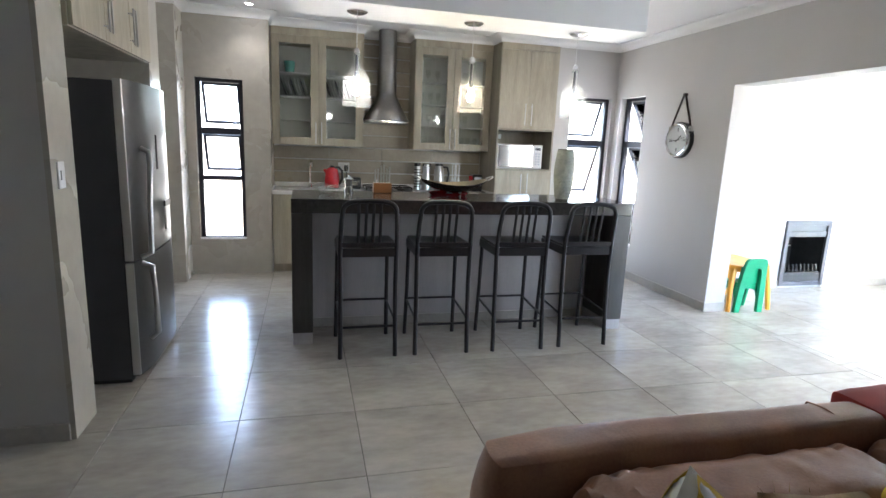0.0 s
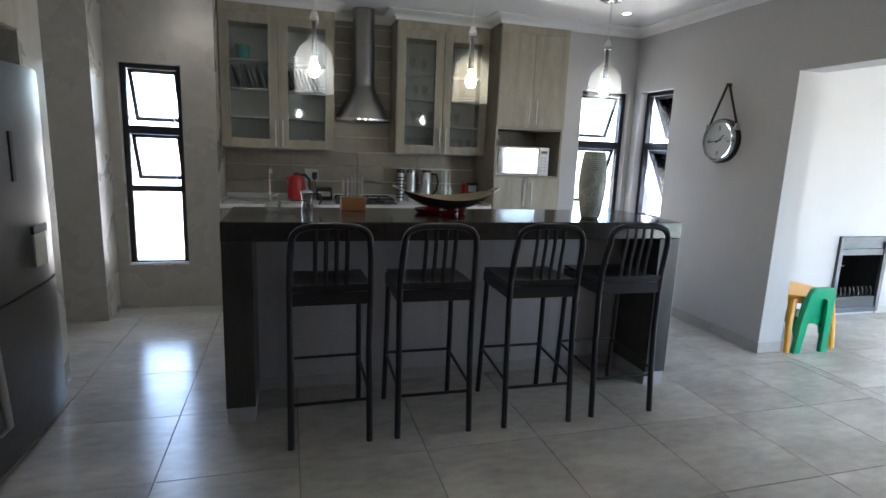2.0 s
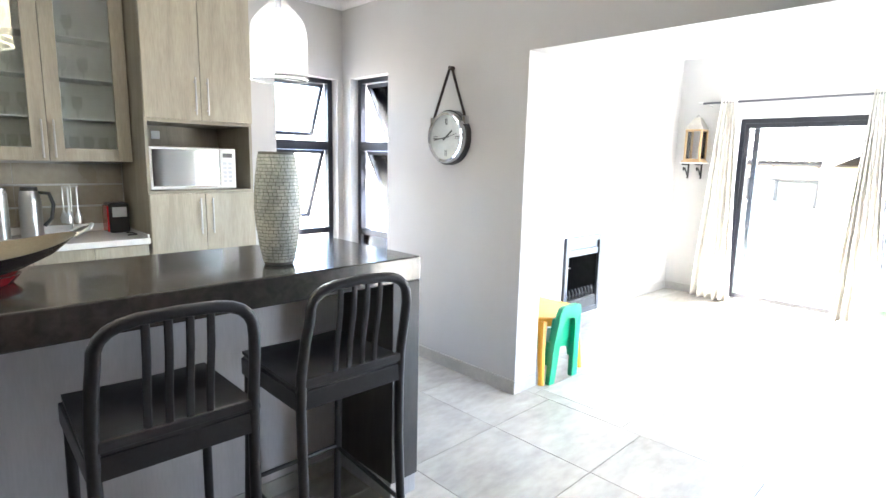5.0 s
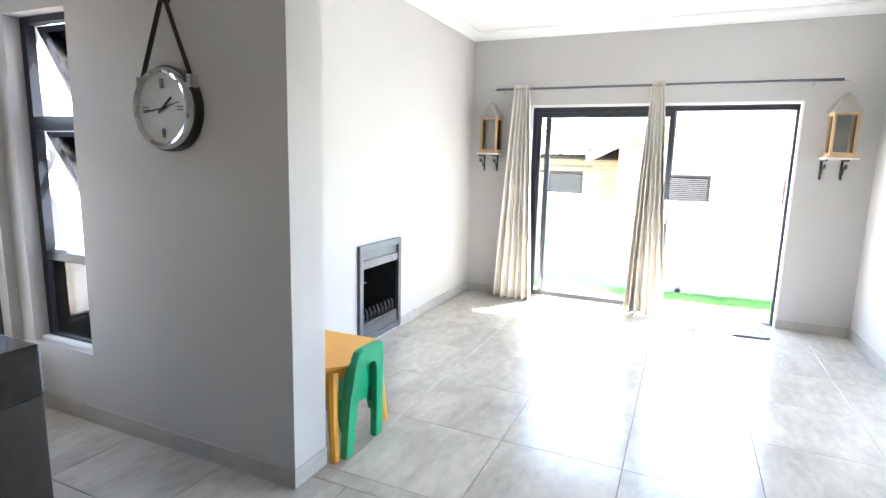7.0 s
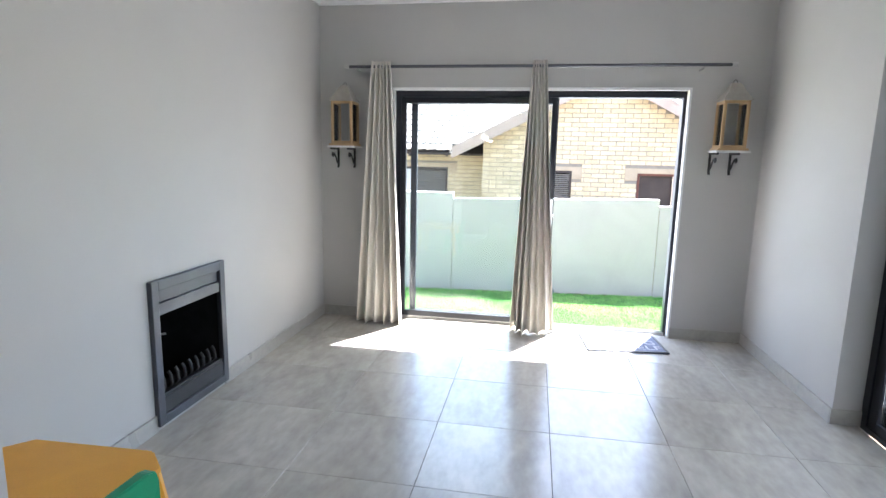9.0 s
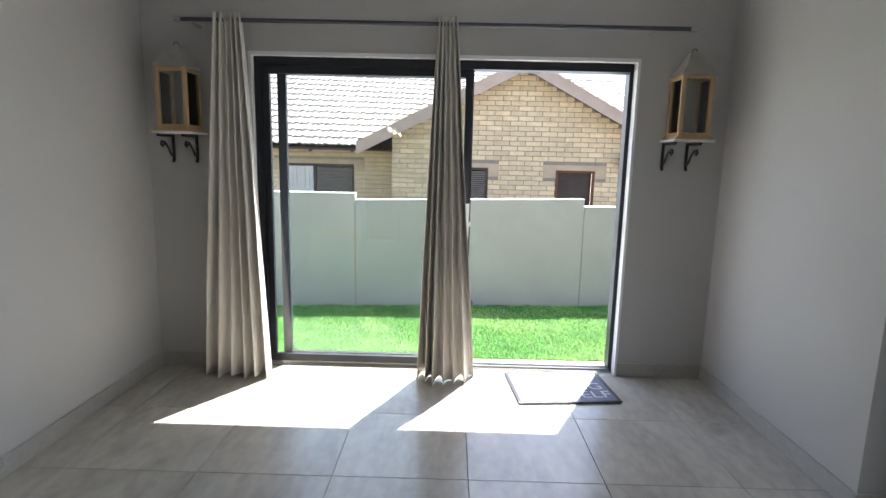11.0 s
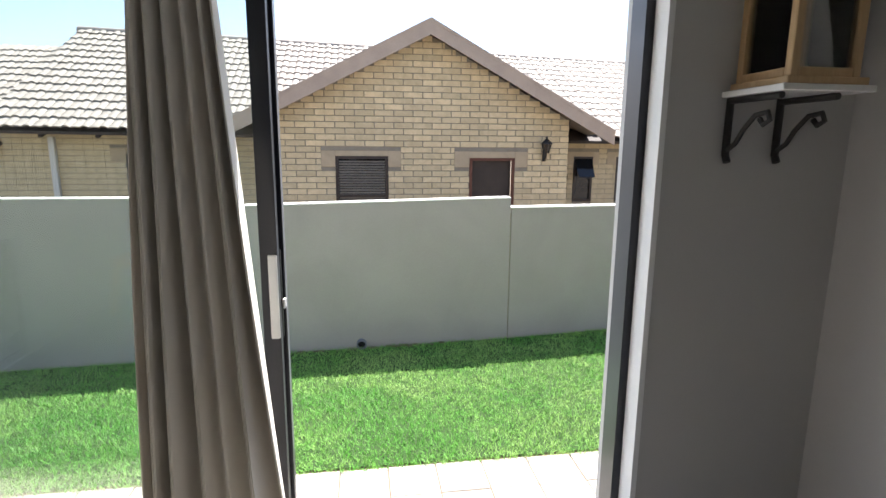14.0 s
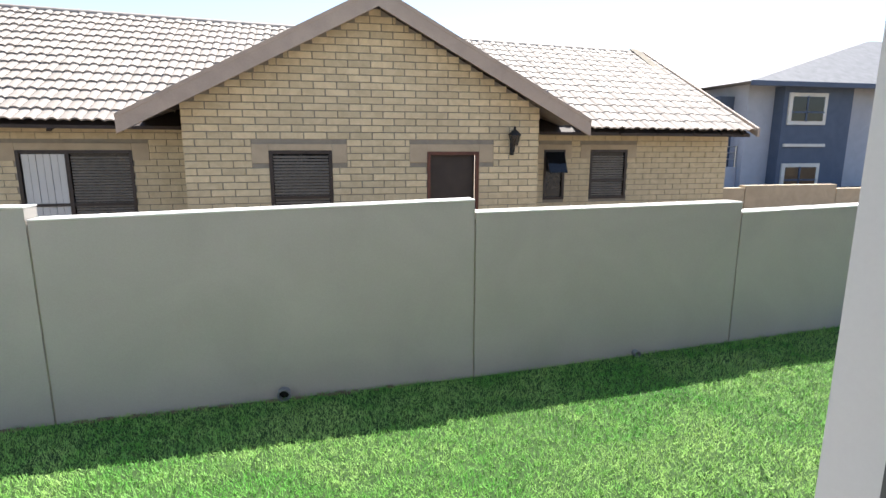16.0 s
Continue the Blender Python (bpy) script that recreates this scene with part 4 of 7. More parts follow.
for y in (1.445, 4.505):
    ptube("finial", rod, M_STEEL, [(7.50, y - 0.02, 2.212), (7.50, y + 0.02, 2.212)], 0.018)
for y in (1.66, 4.42):
    ptube("rod_bracket", rod, M_STEEL, [(7.61, y, 2.19), (7.52, y, 2.19), (7.50, y, 2.199)], 0.008)


def curtain(name, yc, top_w, bot_w, lean, twist, label):
    """A gathered drape hung in folds, spreading and leaning towards its hem."""
    root = thing(name, label, "curtain", "curtains of the sliding door")
    b = bmesh.new()
    folds, nu, nv = 6, 190, 34
    rows = []
    for j in range(nv + 1):
        s = j / nv
        w = top_w + (bot_w - top_w) * s ** 0.9
        amp = 0.034 + 0.040 * s
        row = []
        for i in range(nu + 1):
            u = i / nu
            ph = 2 * math.pi * folds * u + twist * s + 1.5 * math.sin(4.1 * u + twist) + 0.9 * noise.noise(Vector((u * 5, s * 1.5, twist)))
            wob = 0.012 * math.sin(5.3 * s + 9 * u) * s
            y = yc + lean * s + (u - 0.5) * w + 0.35 * w / folds * math.sin(ph * 1.0 + 1.2) * (0.35 + 0.3 * s)
            x = 7.50 - 0.02 * s - amp * math.sin(ph) * (0.8 + 0.35 * math.sin(2.3 * u * math.pi + twist)) + wob - 0.06 * s * s * math.sin(math.pi * u)
            z = 2.252 - s * (2.235 + 0.012 * math.sin(ph * 0.5))
            row.append(b.verts.new((x, y, z)))
        rows.append(row)
    for j in range(nv):
        for i in range(nu):
            b.faces.new((rows[j][i], rows[j][i + 1], rows[j + 1][i + 1], rows[j + 1][i]))
    drape = part("drape", b, M_CURTAIN, root, smooth=True)
    drape.modifiers.new("cloth", "SOLIDIFY").thickness = 0.004
    for k in range(6):
        y = yc + (k / 5 - 0.5) * top_w * 0.9
        bb = bmesh.new()
        tube(bb, [(7.50 + 0.024 * math.cos(a), y, 2.212 + 0.024 * math.sin(a)) for a in [2 * math.pi * q / 14 for q in range(14)]], 0.0035, 6, True)
        part("eyelet", bb, M_STEEL, root, "steel eyelet ring", True)
    return root


curtain("curtain", 4.205, 0.165, 0.43, 0.015, 0.6, "long beige cloth curtain gathered at the wall side")
curtain("curtain", 2.895, 0.11, 0.35, -0.035, 1.9, "long beige cloth curtain gathered mid-door")


def lantern(name, y, z0, label):
    root = thing(name, label, "lantern", "pair of wall lanterns")
    x0, x1, w = 7.41, 7.60, 0.093
    z1 = z0 + 0.352
    t = 0.022
    b = bmesh.new()
    bx(b, x0 - 0.012, x1, y - w - 0.015, y + w + 0.015, z0 - 0.018, z0, 0.003)
    part("base_board", b, M_PINE, root)
    for sx in (x0, x1 - t):
        for sy in (y - w, y + w - t):
            pbox("post", root, M_PINE, sx, sx + t, sy, sy + t, z0, z1, 0.003)
    for z in (z0, z1 - t):
        b = bmesh.new()
        bx(b, x0 + t, x1 - t, y - w, y - w + t, z, z + t, 0.003)
        bx(b, x0 + t, x1 - t, y + w - t, y + w, z, z + t, 0.003)
        bx(b, x0, x0 + t, y - w + t, y + w - t, z, z + t, 0.003)
        part("rail", b, M_PINE, root)
    b = bmesh.new()
    bx(b, x0 + 0.009, x0 + 0.012, y - w + t, y + w - t, z0 + t, z1 - t)
    part("pane", b, M_GLASS, root).visible_shadow = False
    for sy in (y - w + 0.009, y + w - 0.012):
        b = bmesh.new()
        bx(b, x0 + t, x1 - t, sy, sy + 0.003, z0 + t, z1 - t)
        part("pane", b, M_GLASS, root).visible_shadow = False
    b = bmesh.new()
    xm = (x0 + x1) / 2
    vb = [b.verts.new(c) for c in ((x0 - 0.015, y - w - 0.015, z1), (x1, y - w - 0.015, z1), (x1, y + w + 0.015, z1), (x0 - 0.015, y + w + 0.015, z1))]
    vm = [b.verts.new(c) for c in ((x0 + 0.01, y - w + 0.02, z1 + 0.05), (x1 - 0.02, y - w + 0.02, z1 + 0.05), (x1 - 0.02, y + w - 0.02, z1 + 0.05), (x0 + 0.01, y + w - 0.02, z1 + 0.05))]
    vt = [b.verts.new(c) for c in ((xm - 0.03, y - 0.03, z1 + 0.135), (xm + 0.03, y - 0.03, z1 + 0.135), (xm + 0.03, y + 0.03, z1 + 0.135), (xm - 0.03, y + 0.03, z1 + 0.135))]
    for lo, hi in ((vb, vm), (vm, vt)):
        for i in range(4):
            b.faces.new((lo[i], lo[(i + 1) % 4], hi[(i + 1) % 4], hi[i]))
    b.faces.new(vt)
    b.faces.new(vb[::-1])
    part("roof", b, M_LANTERNROOF, root, "weathered grey-beige lantern roof")
    ptube("ring", root, M_IRON, [(xm, y + 0.014 * math.cos(a), z1 + 0.145 + 0.014 * math.sin(a)) for a in [2 * math.pi * k / 12 for k in range(12)]], 0.0022, "iron carrying ring", 6, True)
    shelf = z0 - 0.018
    pbox("shelf", root, M_COUNTER, x0 - 0.02, 7.61, y - w - 0.03, y + w + 0.03, shelf - 0.016, shelf, 0.003, "white painted bracket shelf")
    for sy in (y - 0.05, y + 0.10):
        b = bmesh.new()
        s = shelf - 0.016
        tube(b, [(7.602, sy, s), (7.602, sy, s - 0.15), (7.592, sy, s - 0.17)], 0.010, 8)
        tube(b, [(7.60, sy, s - 0.008), (7.42, sy, s - 0.008)], 0.009, 8)
        tube(b, [(7.60, sy, s - 0.14), (7.565, sy, s - 0.12), (7.54, sy, s - 0.085), (7.50, sy, s - 0.05), (7.46, sy, s - 0.045), (7.45, sy, s - 0.065), (7.47, sy, s - 0.075), (7.485, sy, s - 0.06)], 0.007, 7)
        part("bracket", b, M_IRON, root, "scrolled cast-iron shelf bracket", True)
    return root


lantern("wall_lantern", 1.425, 1.59, "pale pine and glass lantern on an iron-bracket shelf")
lantern("wall_lantern", 4.527, 1.572, "pale pine and glass lantern beside the curtain")

mat_t = thing("doormat", "navy blue doormat with worn pale lettering at the door", "doormat")
mat_m = Matrix.Translation((7.385, 2.13, 0.004)) @ Matrix.Rotation(radians(5.5), 4, "Z")
b = bmesh.new()
bx(b, -0.235, 0.235, -0.31, 0.31, 0, 0.012, 0.004)
b.transform(mat_m)
part("mat_surface", b, M_MAT, mat_t)
b = bmesh.new()
for q in ((-0.235, -0.215, -0.315, 0.315), (0.215, 0.235, -0.315, 0.315), (-0.215, 0.215, 0.295, 0.315), (-0.215, 0.215, -0.315, -0.295)):
    bx(b, q[0], q[1], q[2], q[3], 0.006, 0.0145, 0.002)
b.transform(mat_m)
part("mat_edge", b, M_BLACK, mat_t, "black rubber mat edge")


def lettering(name, body, size, m, material, parent):
    """Flat raised letters in the built-in font."""
    cu = bpy.data.curves.new(name, "FONT")
    cu.body, cu.size, cu.extrude, cu.align_x = body, size, 0.0008, "RIGHT"
    tmp = bpy.data.objects.new(name, cu)
    scene.collection.objects.link(tmp)
    me = bpy.data.meshes.new_from_object(tmp.evaluated_get(bpy.context.evaluated_depsgraph_get()))
    bpy.data.objects.remove(tmp)
    me.transform(m)
    me.materials.clear()
    me.materials.append(material)
    return part(name, me, material, parent)


turn = mat_m @ Matrix.Translation((0, 0, 0.0128)) @ Matrix.Rotation(radians(-90), 4, "Z")
lettering("lettering", "NG", 0.135, turn @ Matrix.Translation((0.272, -0.055, 0)), M_MATTEXT, mat_t)
lettering("lettering", "ELF", 0.135, turn @ Matrix.Translation((0.285, -0.175, 0)), M_MATTEXT, mat_t)


def rounded(w, h, r, n=5):
    out = []
    for cx, cy, a0 in ((w / 2 - r, h / 2 - r, 0), (-w / 2 + r, h / 2 - r, 90), (-w / 2 + r, -h / 2 + r, 180), (w / 2 - r, -h / 2 + r, 270)):
        out += [(cx + r * math.cos(radians(a0 + 90 * k / n)), cy + r * math.sin(radians(a0 + 90 * k / n))) for k in range(n + 1)]
    return out


# child's moulded chair: back panel on two slab legs, sides, seat and front legs
chair = thing("child_chair", "small green moulded plastic child's chair", "chair")
b = bmesh.new()
outline = [(-0.165, 0), (-0.100, 0), (-0.074, 0.38), (-0.062, 0.44), (-0.04, 0.458), (0.04, 0.458), (0.062, 0.44), (0.074, 0.38), (0.100, 0), (0.165, 0), (0.146, 0.28), (0.122, 0.50), (0.105, 0.538), (0.075, 0.548), (-0.075, 0.548), (-0.105, 0.538), (-0.122, 0.50), (-0.146, 0.28)]
prism(b, outline, -0.02, 0.018, "y")
for v in b.verts:
    v.co.y += 0.10 * (v.co.z - 0.25) * (1 if v.co.z > 0.25 else 0.35)
bmesh.ops.bevel(b, geom=list(b.edges), offset=0.004, segments=2, affect="EDGES")
part("back_frame", b, M_GREEN, chair)
b = bmesh.new()
prism(b, [(-0.124, 0.14), (-0.098, 0.205), (-0.05, 0.232), (0.0, 0.238), (0.05, 0.232), (0.098, 0.205), (0.124, 0.14), (0.120, 0.46), (-0.120, 0.46)], -0.045, -0.024, "y")
for v in b.verts:
    v.co.y += 0.10 * (v.co.z - 0.25)
part("back_panel", b, M_GREEN, chair)
for sgn in (-1, 1):
    b = bmesh.new()
    q = [(-0.018, 0.30), (-0.018, 0.10), (-0.06, 0.21), (-0.12, 0.23), (-0.18, 0.19), (-0.215, 0.0), (-0.275, 0.0), (-0.245, 0.285), (-0.20, 0.30)]
    x0 = 0.128 * sgn
    prism(b, q, min(x0, x0 + 0.022 * sgn), max(x0, x0 + 0.022 * sgn), "x")
    part("side_panel", b, M_GREEN, chair)
b = bmesh.new()
bx(b, -0.128, 0.128, -0.25, -0.018, 0.262, 0.288, 0.006)
part("seat", b, M_GREEN, chair)
chair.matrix_basis = pose(4.14, 3.985, 0.004, 0, 0, 178)

tab = thing("child_table", "small yellow moulded plastic child's table", "table")
b = bmesh.new()
prism(b, [(-0.17, -0.31), (0.17, -0.31), (0.26, -0.22), (0.26, 0.22), (0.17, 0.31), (-0.17, 0.31), (-0.26, 0.22), (-0.26, -0.22)], 0.445, 0.465, "z")
bmesh.ops.bevel(b, geom=list(b.edges), offset=0.006, segments=2, affect="EDGES")
part("tabletop", b, M_YELLOW, tab)
b = bmesh.new()
prism(b, [(-0.16, -0.295), (0.16, -0.295), (0.245, -0.21), (0.245, 0.21), (0.16, 0.295), (-0.16, 0.295), (-0.245, 0.21), (-0.245, -0.21)], 0.40, 0.446, "z")
part("apron", b, M_YELLOW, tab)
for sx, sy in ((-1, -1), (1, -1), (1, 1), (-1, 1)):
    b = bmesh.new()
    tube(b, [(sx * 0.20, sy * 0.24, 0.43), (sx * 0.235, sy * 0.265, 0.22), (sx * 0.25, sy * 0.285, 0.0)], [0.034, 0.026, 0.022], 8)
    part("leg", b, M_YELLOW, tab, smooth=True)
tab.matrix_basis = pose(4.185, 4.32, 0.004, 0, 0, 2)


# ---- kitchen things ----
def bar_handle(parent, p0, p1, out, r=0.006):
    """A straight steel pull on two posts; out is the way it stands off."""
    p0, p1, out = Vector(p0), Vector(p1), Vector(out)
    d = (p1 - p0).normalized()
    b = bmesh.new()
    tube(b, [p0 + out, p1 + out], r, 8)
    for q in (p0 + d * 0.03, p1 - d * 0.03):
        tube(b, [q, q + out], r * 0.8, 6)
    return part("handle", b, M_STEEL, parent, "brushed steel bar handle", True)


isl = thing("kitchen_island", "dark breakfast-bar island with waterfall ends", "kitchen island")
IX0, IX1, IY0, IY1, IZ = -0.207, 2.535, 3.70, 4.36, 1.098
pbox("end_panel", isl, M_ISLAND, IX0 + 0.002, IX0 + 0.15, IY0 + 0.003, IY1, 0.094, IZ - 0.105, 0.003, "dark waterfall end panel")
pbox("end_panel", isl, M_ISLAND, IX1 - 0.15, IX1 - 0.002, IY0 + 0.003, IY1, 0.094, IZ - 0.105, 0.003, "dark waterfall end panel")
for x0, x1 in ((IX0 + 0.006, IX0 + 0.148), (IX1 - 0.148, IX1 - 0.006)):
    pbox("plinth", isl, M_ISLANDFRONT, x0, x1, IY0 + 0.012, IY1 - 0.01, 0.004, 0.094, 0.002, "pale tiled plinth")
pbox("front_panel", isl, M_ISLANDFRONT, IX0 + 0.15, IX1 - 0.15, 4.10, 4.12, 0.08, IZ - 0.105, 0.002, "grey recessed front panel")
pbox("toe_board", isl, M_SKIRT, IX0 + 0.15, IX1 - 0.15, 4.092, 4.118, 0.004, 0.08, 0.002)
for i in range(4):
    x0 = IX0 + 0.15 + i * 0.61
    pbox("cabinet_body", isl, M_WOOD, x0, x0 + 0.606, 4.121, IY1 - 0.02, 0.08, IZ - 0.106, 0.002)
top = pbox("island_worktop", None, M_ISLANDTOP, IX0, IX1, IY0, IY1 + 0.02, IZ - 0.104, IZ, 0.006)
tagged(top, "thick dark polished stone worktop on the island", "worktop")

# bar stools
stool = thing("bar_stool", "black metal bar stool with slatted arched back", "bar stool", "bar stools along the island")
b = bmesh.new()
sz = 0.80
nu = 10
rows = []
for j in range(nu + 1):
    v = j / nu
    row = []
    for i in range(nu + 1):
        u = i / nu
        ww = 0.40 + 0.02 * (1 - v)
        x = (u - 0.5) * ww
        y = -0.20 + 0.42 * v
        z = sz - 0.022 * math.sin(math.pi * u) * math.sin(math.pi * min(v * 1.15, 1)) + 0.012 * abs(u - 0.5)
        row.append(b.verts.new((x, y, z)))
    rows.append(row)
low = [[b.verts.new(q.co - Vector((0, 0, 0.012))) for q in r] for r in rows]
for j in range(nu):
    for i in range(nu):
        b.faces.new((rows[j][i], rows[j][i + 1], rows[j + 1][i + 1], rows[j + 1][i]))
        b.faces.new((low[j][i], low[j + 1][i], low[j + 1][i + 1], low[j][i + 1]))
for a, c in (([r[0] for r in rows], [r[0] for r in low]), ([r[-1] for r in rows], [r[-1] for r in low]), (rows[0], low[0]), (rows[-1], low[-1])):
    for i in range(nu):
        b.faces.new((a[i], a[i + 1], c[i + 1], c[i]))
part("seat", b, M_BLACKMETAL, stool, smooth=True)
b = bmesh.new()
bx(b, -0.205, 0.205, -0.20, -0.182, sz - 0.075, sz - 0.012, 0.004)
bx(b, -0.20, 0.20, 0.20, 0.218, sz - 0.075, sz - 0.012, 0.004)
bx(b, -0.21, -0.194, -0.19, 0.21, sz - 0.075, sz - 0.012, 0.004)
bx(b, 0.194, 0.21, -0.19, 0.21, sz - 0.075, sz - 0.012, 0.004)
part("seat_frame", b, M_BLACKMETAL, stool)
# back: an arched tube that runs down into the rear legs
arch = []
for a in range(0, 181, 15):
    ca, sa = math.cos(radians(a)), math.sin(radians(a))
    ex = 0.185 * math.copysign(abs(ca) ** 0.55, ca)
    arch.append((ex, -0.235, 1.02 + 0.10 * sa ** 0.7))
right = [(0.195, -0.225, 0.0), (0.193, -0.205, 0.25), (0.192, -0.19, 0.50), (0.194, -0.188, 0.72), (0.194, -0.195, 0.84), (0.19, -0.22, 0.96)]
left = [(-x, y, z) for x, y, z in right[::-1]]
ptube("back_frame", stool, M_BLACKMETAL, right + arch + left, 0.0165, "", 10)
for i in range(4):
    x = -0.075 + i * 0.05
    ptube("slat", stool, M_BLACKMETAL, [(x, -0.195, sz - 0.005), (x, -0.205, 0.90), (x, -0.228, 1.02), (x, -0.235, 1.118)], 0.0105, "", 8, flat=0.55)
pbox("back_rail", stool, M_BLACKMETAL, -0.19, 0.19, -0.206, -0.190, sz + 0.0, sz + 0.028, 0.004)
for sx in (-1, 1):
    ptube("leg", stool, M_BLACKMETAL, [(sx * 0.188, 0.195, sz - 0.02), (sx * 0.192, 0.21, 0.4), (sx * 0.198, 0.235, 0.0)], 0.0155, "", 10)
for q in (((-0.19, 0.216, 0.30), (0.19, 0.216, 0.30)), ((-0.19, -0.20, 0.22), (0.19, -0.20, 0.22)), ((-0.192, 0.218, 0.29), (-0.192, -0.205, 0.26)), ((0.192, 0.218, 0.29), (0.192, -0.205, 0.26))):
    ptube("stretcher", stool, M_BLACKMETAL, q, 0.009, "", 8)
stool.matrix_basis = pose(0.316, 3.617, 0.004, 0, 0, 0.5)
for x, y, a in ((0.857, 3.612, -1.0), (1.452, 3.597, -1.5), (1.997, 3.612, -0.5)):
    copy_thing(stool, pose(x, y, 0.004, 0, 0, a))

# things on the island
vase = thing("vase", "tall mosaic vase of pale shell chips", "vase")
vp = [(0.0, 0.0), (0.052, 0.0), (0.056, 0.01), (0.068, 0.07), (0.079, 0.15), (0.083, 0.21), (0.082, 0.26), (0.076, 0.33), (0.068, 0.39), (0.064, 0.42), (0.060, 0.42), (0.058, 0.39), (0.07, 0.25), (0.05, 0.02), (0.0, 0.02)]
VX, VY = 1.985, 3.90
plathe("vase_body", vase, M_VASEGAP, vp, (VX, VY, IZ + 0.001), "dark gaps between the chips", 32)


def vase_r(z):
    for (r0, z0), (r1, z1) in zip(vp[1:10], vp[2:10]):
        if z0 <= z <= z1:
            return r0 + (r1 - r0) * (z - z0) / (z1 - z0)
    return 0.07


random.seed(11)
b = bmesh.new()
z = 0.012
row = 0
while z < 0.41:
    h = 0.0125
    k, a = 22, random.random()
    while a < 2 * math.pi + 0.0:
        da = random.uniform(0.16, 0.40)
        r0, r1 = vase_r(z) + 0.0015, vase_r(z + h) + 0.0015
        zz = IZ + 0.001 + z
        qs = [(r0, a + 0.012, zz), (r0, a + da - 0.012, zz), (r1, a + da - 0.012, zz + h * 0.86), (r1, a + 0.012, zz + h * 0.86)]
        tilt = random.uniform(0, 0.0015)
        vs = [b.verts.new((VX + (r + tilt) * math.cos(t), VY + (r + tilt) * math.sin(t), c)) for r, t, c in qs]
        b.faces.new(vs)
        a += da
    z += h
chips = part("shell_mosaic", b, M_VASE, vase, "pearly grey-green shell chips")
tagged(chips, kind="stuff")

wok = thing("wide_dish", "wide shallow metal serving dish with loop handles", "serving dish")
BX, BY = 1.075, 4.06
b = bmesh.new()
prof = [(0.0, 0.060), (0.06, 0.061), (0.14, 0.074), (0.20, 0.095), (0.245, 0.122), (0.25, 0.122), (0.205, 0.088), (0.14, 0.064), (0.05, 0.052), (0.0, 0.052)]
for name, seq, mt in (("bowl_inside", prof[:5], M_WOKIN), ("bowl_outside", prof[4:], M_WOKOUT)):
    bb = bmesh.new()
    lathe(bb, seq, 40, (BX, BY, IZ), 1.18, 0.80)
    for v in bb.verts:
        v.co.z += 0.045 * ((v.co.x - BX) / 0.29) ** 2
    part(name, bb, mt, wok, smooth=True)
b.free()
for sx in (-1, 1):
    ptube("loop_handle", wok, M_STEEL, [(BX + sx * 0.285, BY - 0.05, IZ + 0.160), (BX + sx * 0.325, BY - 0.04, IZ + 0.182), (BX + sx * 0.34, BY, IZ + 0.19), (BX + sx * 0.325, BY + 0.04, IZ + 0.182), (BX + sx * 0.285, BY + 0.05, IZ + 0.160)], 0.006)
for dx_, dy_ in ((-0.05, -0.04), (0.05, -0.04), (0.0, 0.05)):
    ptube("foot", wok, M_STEEL, [(BX + dx_, BY + dy_, IZ + 0.019), (BX + dx_, BY + dy_, IZ + 0.058)], 0.011)
wok.location.z = -0.018
rb = thing("red_tray", "shallow red enamel tray under the serving dish", "tray")
plathe("tray", rb, M_ENAMEL, [(0.0, 0.001), (0.15, 0.001), (0.175, 0.03), (0.169, 0.03), (0.147, 0.007), (0.0, 0.007)], (BX - 0.02, BY + 0.06, IZ), "", 32, 1.0, 0.75)

kb = thing("knife_block", "wooden knife block with steel-handled knives", "knife block")
KX, KY = 0.512, 4.24
pbox("block", kb, M_BLOCK, KX - 0.075, KX + 0.075, KY - 0.05, KY + 0.05, IZ + 0.001, IZ + 0.085, 0.005)
random.seed(3)
for i in range(6):
    x = KX - 0.058 + i * 0.0235
    h = 0.10 + 0.03 * random.random() + (0.03 if i in (2, 3, 5) else 0)
    pbox("knife", kb, M_STEEL, x - 0.006, x + 0.006, KY - 0.02 + 0.012 * (i % 2), KY - 0.002 + 0.012 * (i % 2), IZ + 0.085, IZ + 0.085 + h, 0.003, "steel knife handle")
pot = thing("coffee_pot", "small polished steel stovetop coffee pot", "coffee pot")
plathe("pot_body", pot, M_CHROME, [(0.0, 0.0), (0.036, 0.0), (0.038, 0.004), (0.030, 0.052), (0.031, 0.058), (0.041, 0.108), (0.042, 0.112), (0.03, 0.122), (0.008, 0.128), (0.008, 0.142), (0.0, 0.144)], (0.235, 4.19, IZ + 0.001), seg=16)
ptube("pot_handle", pot, M_BLACK, [(0.275, 4.19, IZ + 0.105), (0.31, 4.19, IZ + 0.10), (0.315, 4.19, IZ + 0.06), (0.303, 4.19, IZ + 0.04)], 0.008)
for i, (x, y, r) in enumerate(((0.02, 4.14, 70), (0.075, 4.17, -40), (0.0, 4.06, 10))):
    g = thing("drinking_glass", "clear drinking glass lying on the island", "glass", "glasses on the island")
    b = bmesh.new()
    lathe(b, [(0.0, 0.0), (0.028, 0.0), (0.033, 0.09), (0.030, 0.09), (0.026, 0.006), (0.0, 0.006)], 18)
    b.transform(Matrix.Translation((x, y, IZ + 0.036)) @ Matrix.Rotation(radians(r), 4, "Z") @ Matrix.Rotation(radians(86), 4, "Y"))
    part("tumbler", b, M_BOTTLE, g, smooth=True)

